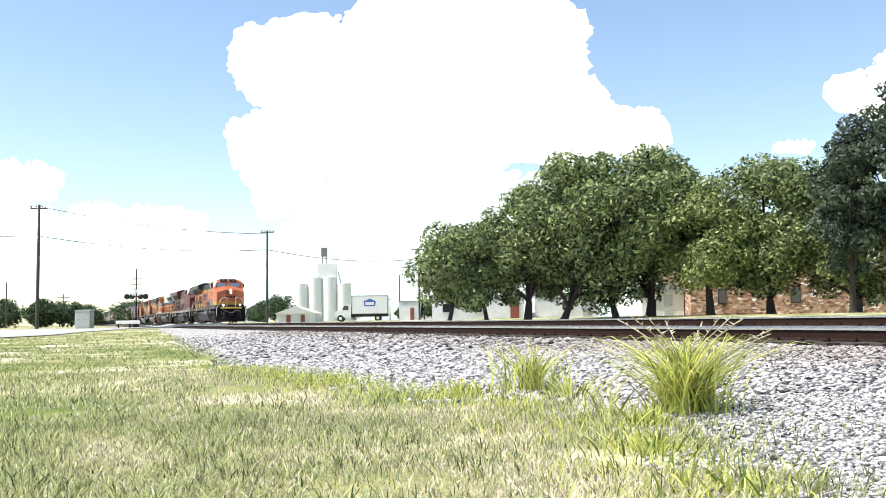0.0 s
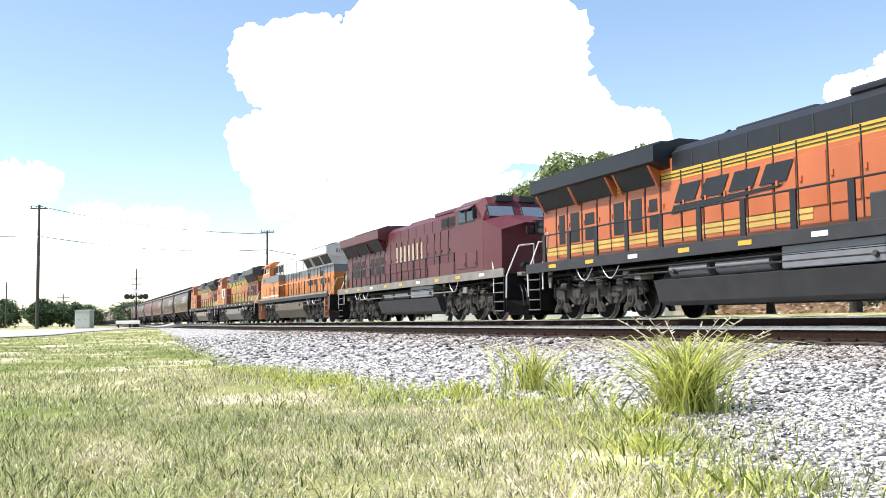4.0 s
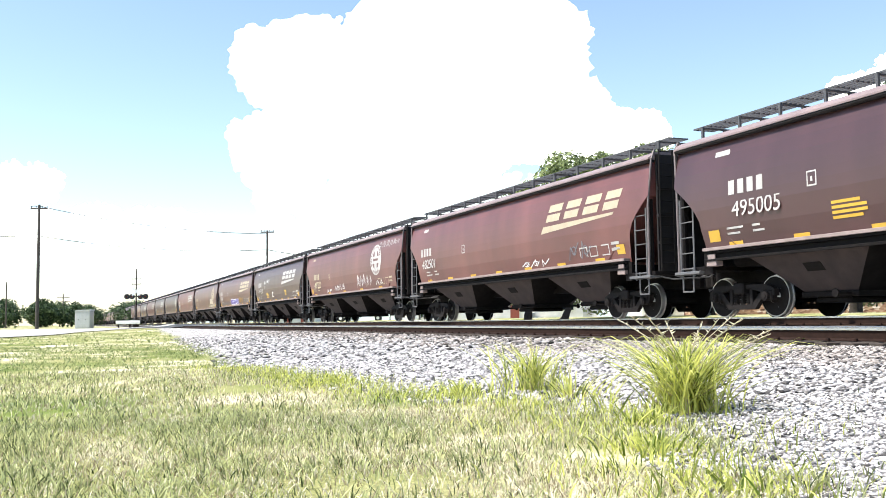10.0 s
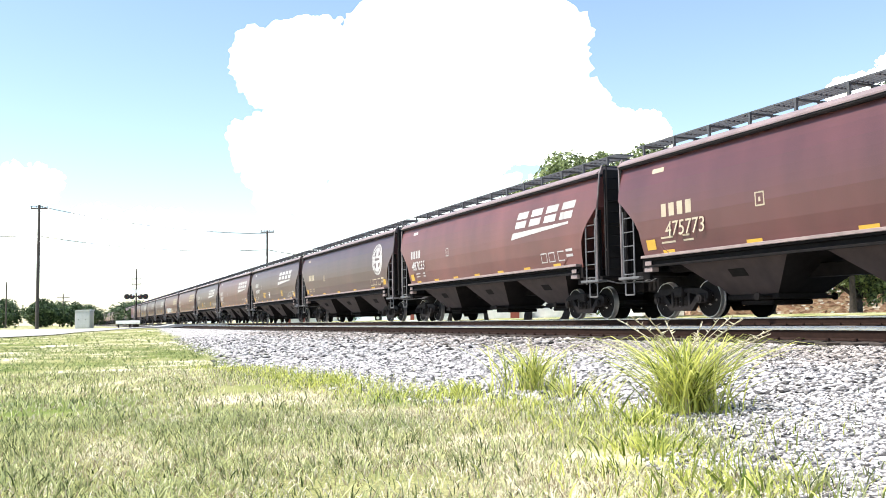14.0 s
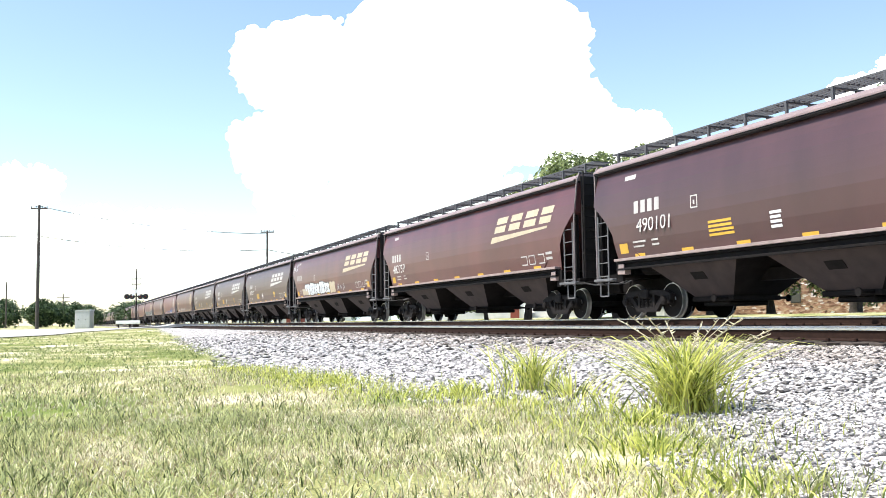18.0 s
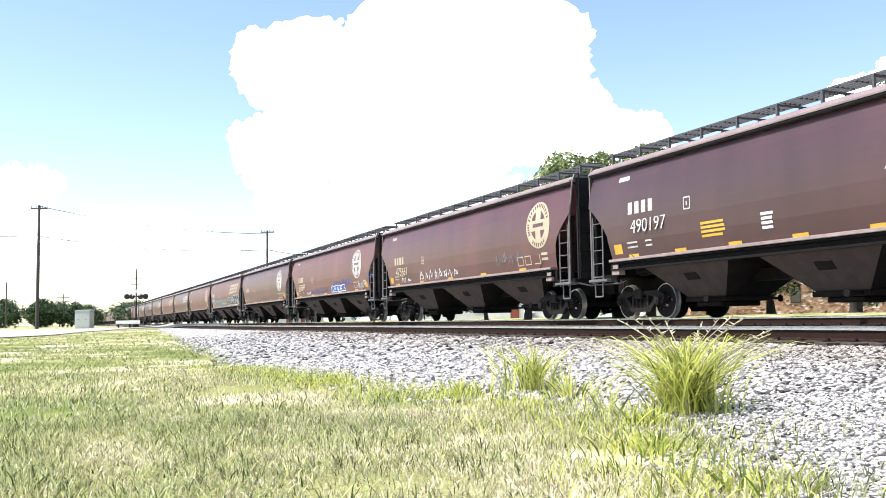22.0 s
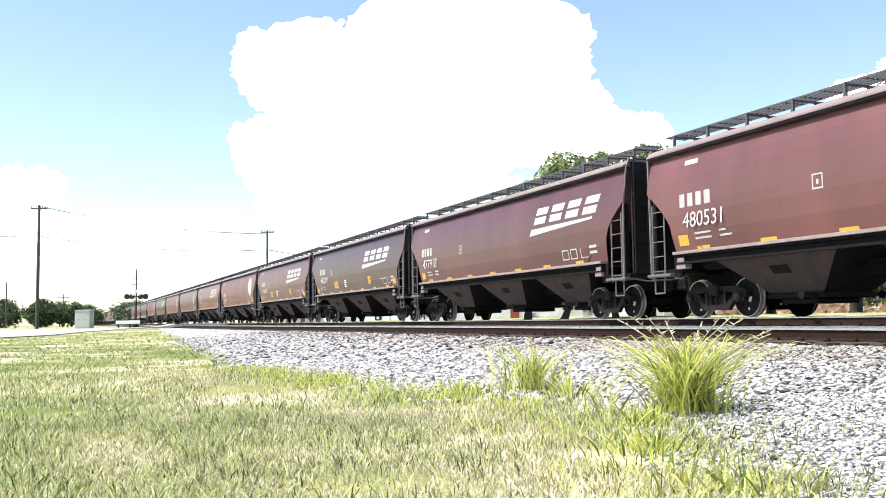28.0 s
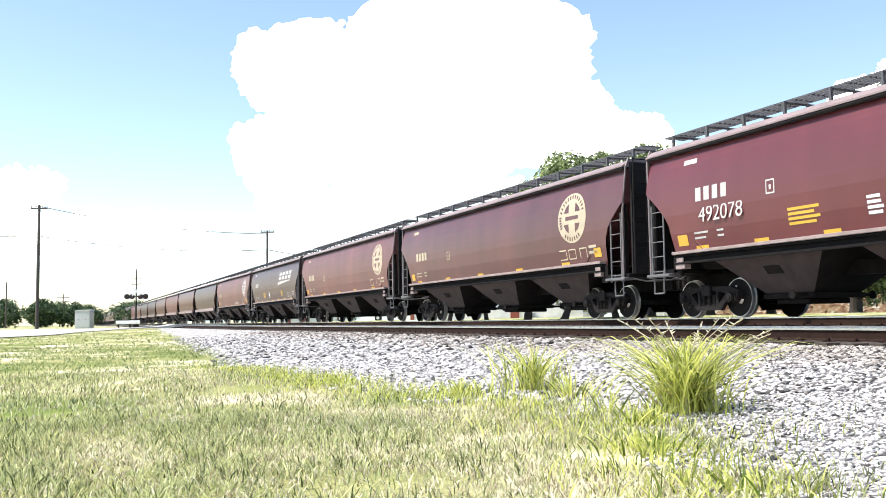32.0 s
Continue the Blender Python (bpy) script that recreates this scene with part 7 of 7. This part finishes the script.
build_signal(100, -33.1)
c = tagged(empty("relay_cabinet", facing(118, -45.6)), "pale grey metal signal relay cabinet beside the road", "cabinet")
bm = bmesh.new()
box(bm, (-0.95, -0.7, -0.05), (0.95, 0.7, 2.2), 0.03)
part("body", bm, M_METAL_BOX, c)
bm = bmesh.new()
prism(bm, [(-1.05, 2.2), (1.05, 2.2), (1.0, 2.38), (-0.7, 2.34)], "y", -0.8, 0.8)
part("roof", bm, M_METAL_BOX, c)
for x in (-0.45, 0.45):
    bm = bmesh.new()
    box(bm, (x - 0.40, -0.73, 0.2), (x + 0.40, -0.705, 2.05), 0.01)
    d = part("door", bm, M_METAL_BOX, c)
    bm = bmesh.new()
    box(bm, (x - 0.05, -0.77, 1.05), (x + 0.05, -0.735, 1.15), 0.01)
    part("handle", bm, M_BLACK, d)


# --- buildings ---
def building(name, m, w, d, h, wall, roof, label, openings=(), gable=0.0, door_paint=None):
    """A block with walls, a roof, and doors and windows on the side that faces the line. Openings: kind, x, z, width, height."""
    b = tagged(empty(name, m), label, "building", "buildings beyond the tracks")
    bm = bmesh.new()
    box(bm, (0, 0, -0.3), (w, d, h))
    part("wall", bm, wall, b)
    bm = bmesh.new()
    if gable:
        prism(bm, [(-0.3, h), (w + 0.3, h), (w / 2, h + gable)], "y", -0.3, d + 0.3)
    else:
        box(bm, (-0.12, -0.12, h), (w + 0.12, d + 0.12, h + 0.22), 0.03)
    part("roof", bm, roof, b)
    for kind, x, z, ww, hh in openings:
        bm = bmesh.new()
        box(bm, (x, -0.06, z), (x + ww, -0.005, z + hh), 0.01)
        o = part(kind, bm, (M_SOOT if wall is M_BRICK else M_WALL_WHITE) if kind == "window" else (door_paint or M_DOOR_RED), b)
        bm = bmesh.new()
        if kind == "window":
            box(bm, (x + 0.08, -0.075, z + 0.08), (x + ww - 0.08, -0.062, z + hh - 0.08))
            part("pane", bm, M_GLASS, o)
        else:
            box(bm, (x + ww - 0.2, -0.10, z + 1.0), (x + ww - 0.1, -0.062, z + 1.1), 0.01)
            part("handle", bm, M_BLACK, o)
    return b


building("brick_building", facing(82, 21.8), 34, 14, 4.6, M_BRICK, M_ROOF_GREY, "low brown brick building behind trees", [("window", 2.4, 1.0, 0.75, 1.3), ("window", 8.8, 1.0, 0.9, 1.3), ("window", 17, 1.0, 1.2, 1.3)])
building("white_shed", facing(84, 17.9), 3.8, 6, 2.2, M_WALL_WHITE, M_ROOF_GREY, "small white painted shed with a narrow door", [("door", 2.0, 0, 0.8, 1.9), ("window", 0.5, 1.0, 0.7, 0.8)], 0.9, M_METAL_BOX)
building("white_building", facing(95, -1.2), 9.4, 9, 2.5, M_WALL_WHITE, M_WALL_WHITE, "low white painted commercial building behind trees", [("door", 8.0, 0, 0.9, 2.1), ("window", 1.0, 0.8, 1.2, 1.0), ("window", 4.2, 0.8, 1.0, 1.0)])
building("white_building", facing(97, 9.5), 6.5, 9, 2.3, M_WALL_WHITE, M_ROOF_GREY, "low white building with windows behind trees", [("window", 2.8, 0.7, 1.3, 1.1), ("door", 5.0, 0, 0.9, 2.0)], 0.0, M_METAL_BOX)
building("white_house", facing(150, -27.0), 6.2, 8, 1.6, M_WALL_WHITE, M_CONCRETE, "small white gabled house with dull red doors", [("door", 1.6, 0, 0.7, 1.4), ("door", 3.9, 0, 0.7, 1.4)], 1.2)
building("pale_shed", facing(150, -7.2), 3.4, 5, 2.9, M_WALL_WHITE, M_ROOF_GREY, "pale metal shed beyond the tracks", [("door", 1.8, 0, 0.6, 2.0)])
building("pale_shed", facing(160, -5.4), 8.0, 6, 2.2, M_CONCRETE, M_ROOF_GREY, "long pale low shed in the distance", [("window", 2.0, 0.8, 1.2, 0.8)])


def build_elevator(m):
    e = tagged(empty("grain_elevator", m), "pale concrete grain elevator with a steel head tower", "grain elevator")
    for k in range(4):
        bm = bmesh.new()
        rod(bm, (-9 + k * 4.6, 0, -1), (-9 + k * 4.6, 0, 12.5 + (2 if k in (1, 2) else 0)), 2.4, 24)
        part("silo", bm, M_WHITE, e)
    bm = bmesh.new()
    box(bm, (-3.4, -1.5, 14), (2.4, 1.5, 19), 0.05)
    part("head_house", bm, M_WHITE, e)
    bm = bmesh.new()
    for x in (-0.6, 0.6):
        for y in (-0.6, 0.6):
            rod(bm, (x - 1.5, y, 19), (x - 1.5, y, 24), 0.08, 6)
    box(bm, (-2.4, -0.9, 21.4), (-0.6, 0.9, 24.2), 0.05)
    part("leg_tower", bm, M_GREY, e)
    bm = bmesh.new()
    run(bm, [(3.0, -1, 16.5), (4.6, -1, 10), (4.8, -1, 1)], 0.12, 6)
    for k in range(12):
        rod(bm, (3.1 + k * 0.13, -1, 15 - k * 1.1), (4.3 + k * 0.1, -1, 15 - k * 1.1), 0.05, 5)
    part("spout", bm, M_GREY, e)


build_elevator(facing(300, -37, -0.2))


def build_truck(m):
    t = tagged(empty("box_truck", m), "white delivery truck with a tall box body", "truck")
    bm = bmesh.new()
    box(bm, (0, 0, 1.05), (5.0, 2.4, 3.55), 0.04)
    part("cargo_box", bm, M_WHITE, t)
    bm = bmesh.new()
    prism(bm, [(-2.35, 0.55), (-0.1, 0.55), (-0.1, 2.35), (-1.05, 2.35), (-1.45, 1.6), (-2.3, 1.35)], "y", 0.15, 2.25)
    part("cab", bm, M_WHITE, t)
    bm = bmesh.new()
    prism(bm, [(-1.30, 1.6), (-0.45, 1.6), (-0.45, 2.2), (-1.02, 2.2)], "y", 0.13, 0.148)
    part("door_window", bm, M_GLASS, t)
    bm = bmesh.new()
    box(bm, (-2.3, 0.4, 0.65), (5.0, 2.0, 1.0), 0.02)
    part("chassis", bm, M_BLACK, t)
    for x in (-1.55, 3.6):
        for y in (0.1, 2.0):
            bm = bmesh.new()
            rod(bm, (x, y, 0.45), (x, y + 0.3, 0.45), 0.45, 20)
            w = part("tyre", bm, M_TYRE, t)
            bm = bmesh.new()
            rod(bm, (x, y - 0.005, 0.45), (x, y + 0.1, 0.45), 0.22, 12)
            part("rim", bm, M_WHITE, w)
    bm = bmesh.new()
    prism(bm, [(1.75, 2.1), (3.25, 2.1), (3.35, 2.75), (2.9, 2.95), (2.5, 3.15), (2.1, 2.95), (1.65, 2.75)], "y", -0.012, -0.002)
    badge = part("badge", bm, M_BLUE, t)
    bm = bmesh.new()
    box(bm, (1.9, -0.02, 2.25), (3.1, -0.013, 2.65))
    part("badge_field", bm, M_WHITE, badge)
    for lo, hi in (((0, -0.012, 3.47), (5.0, -0.002, 3.56)), ((0, -0.012, 1.06), (0.09, -0.002, 3.47)), ((4.91, -0.012, 1.06), (5.0, -0.002, 3.47))):
        bm = bmesh.new()
        box(bm, lo, hi)
        part("edge_rail", bm, M_GREY, t)
    bm = bmesh.new()
    box(bm, (-0.1, -0.01, 0.95), (5.02, 0.5, 1.055))
    part("skirt", bm, M_BLACK, t)


build_truck(facing(128, -12.7))

# a pale street beyond the tracks
bm = bmesh.new()
rows = [[bm.verts.new((x, y, ground_z(x, y) + 0.05)) for x in [22.5 + 0.75 * k for k in range(16)]] for y in [-60 + 7.625 * k for k in range(21)]]
for r0, r1 in zip(rows, rows[1:]):
    for k in range(15):
        bm.faces.new((r0[k], r0[k + 1], r1[k + 1], r1[k]))
ext = bmesh.ops.extrude_face_region(bm, geom=bm.faces[:])
for v in ext["geom"]:
    if isinstance(v, bmesh.types.BMVert):
        v.co.z -= 0.3
tagged(part("street", bm, M_ROAD), "pale gravel street beside the tracks", "street", kind="structure")


def motions():
    # the train surges a little: seconds and metres that it lags
    surge = {0: 0.0, 1: 0.0, 2: 0.0, 3: 0.0, 4: 0.0, 5: 0.0, 6: 0.2, 7: 0.9, 8: 0.1, 9: 0.5, 10: 0.0, 11: 0.0, 12: -0.15, 13: 0.0, 14: -1.2, 15: -0.4, 16: 0.2, 17: 0.33, 18: 0.38, 19: 0.15, 20: -1.0, 21: -0.38, 22: -0.34, 23: -0.37, 24: -0.4, 25: -1.1, 26: -0.7, 27: -0.3, 28: 0.0, 29: 0.4, 30: 0.85, 31: 0.15, 32: 0.35}
    for thing, s, turned in MOVING:
        rows = [(float(t), pose(TRAIN_X, s + lag - SPEED * (t - 9.0), 0, 0, 0, 180 if turned else 0)) for t, lag in surge.items()]
        walk(thing, rows)
    # the wheels roll; wheels of one size and direction turn alike
    made = {}
    for ob in [o for o in scene.objects if o.name.split(".")[0] == "wheelset"]:
        car = ob.parent.parent
        r = round(ob.matrix_parent_inverse.translation.z, 3)
        way = -1 if any(c is car and turned for c, s, turned in MOVING) else 1
        if (r, way) not in made:
            step = way * math.degrees(SPEED / r) / FPS
            walk(ob, [(k / FPS, pose(0, 0, 0, k * step)) for k in range(int(SECONDS * FPS) + 1)])
            made[r, way] = ob.animation_data
        else:
            ob.rotation_mode = "QUATERNION"
            ob.animation_data_create()
            ob.animation_data.action, ob.animation_data.action_slot = made[r, way].action, made[r, way].action_slot
    for cloud in CLOUDS:      # the clouds sail slowly to the right and sink
        m = cloud.matrix_basis.copy()
        drift = ACROSS * 12.0 + Vector((0, 0, -18.0))
        walk(cloud, [(0.0, m), (SECONDS, Matrix.Translation(drift) @ m)])


motions()
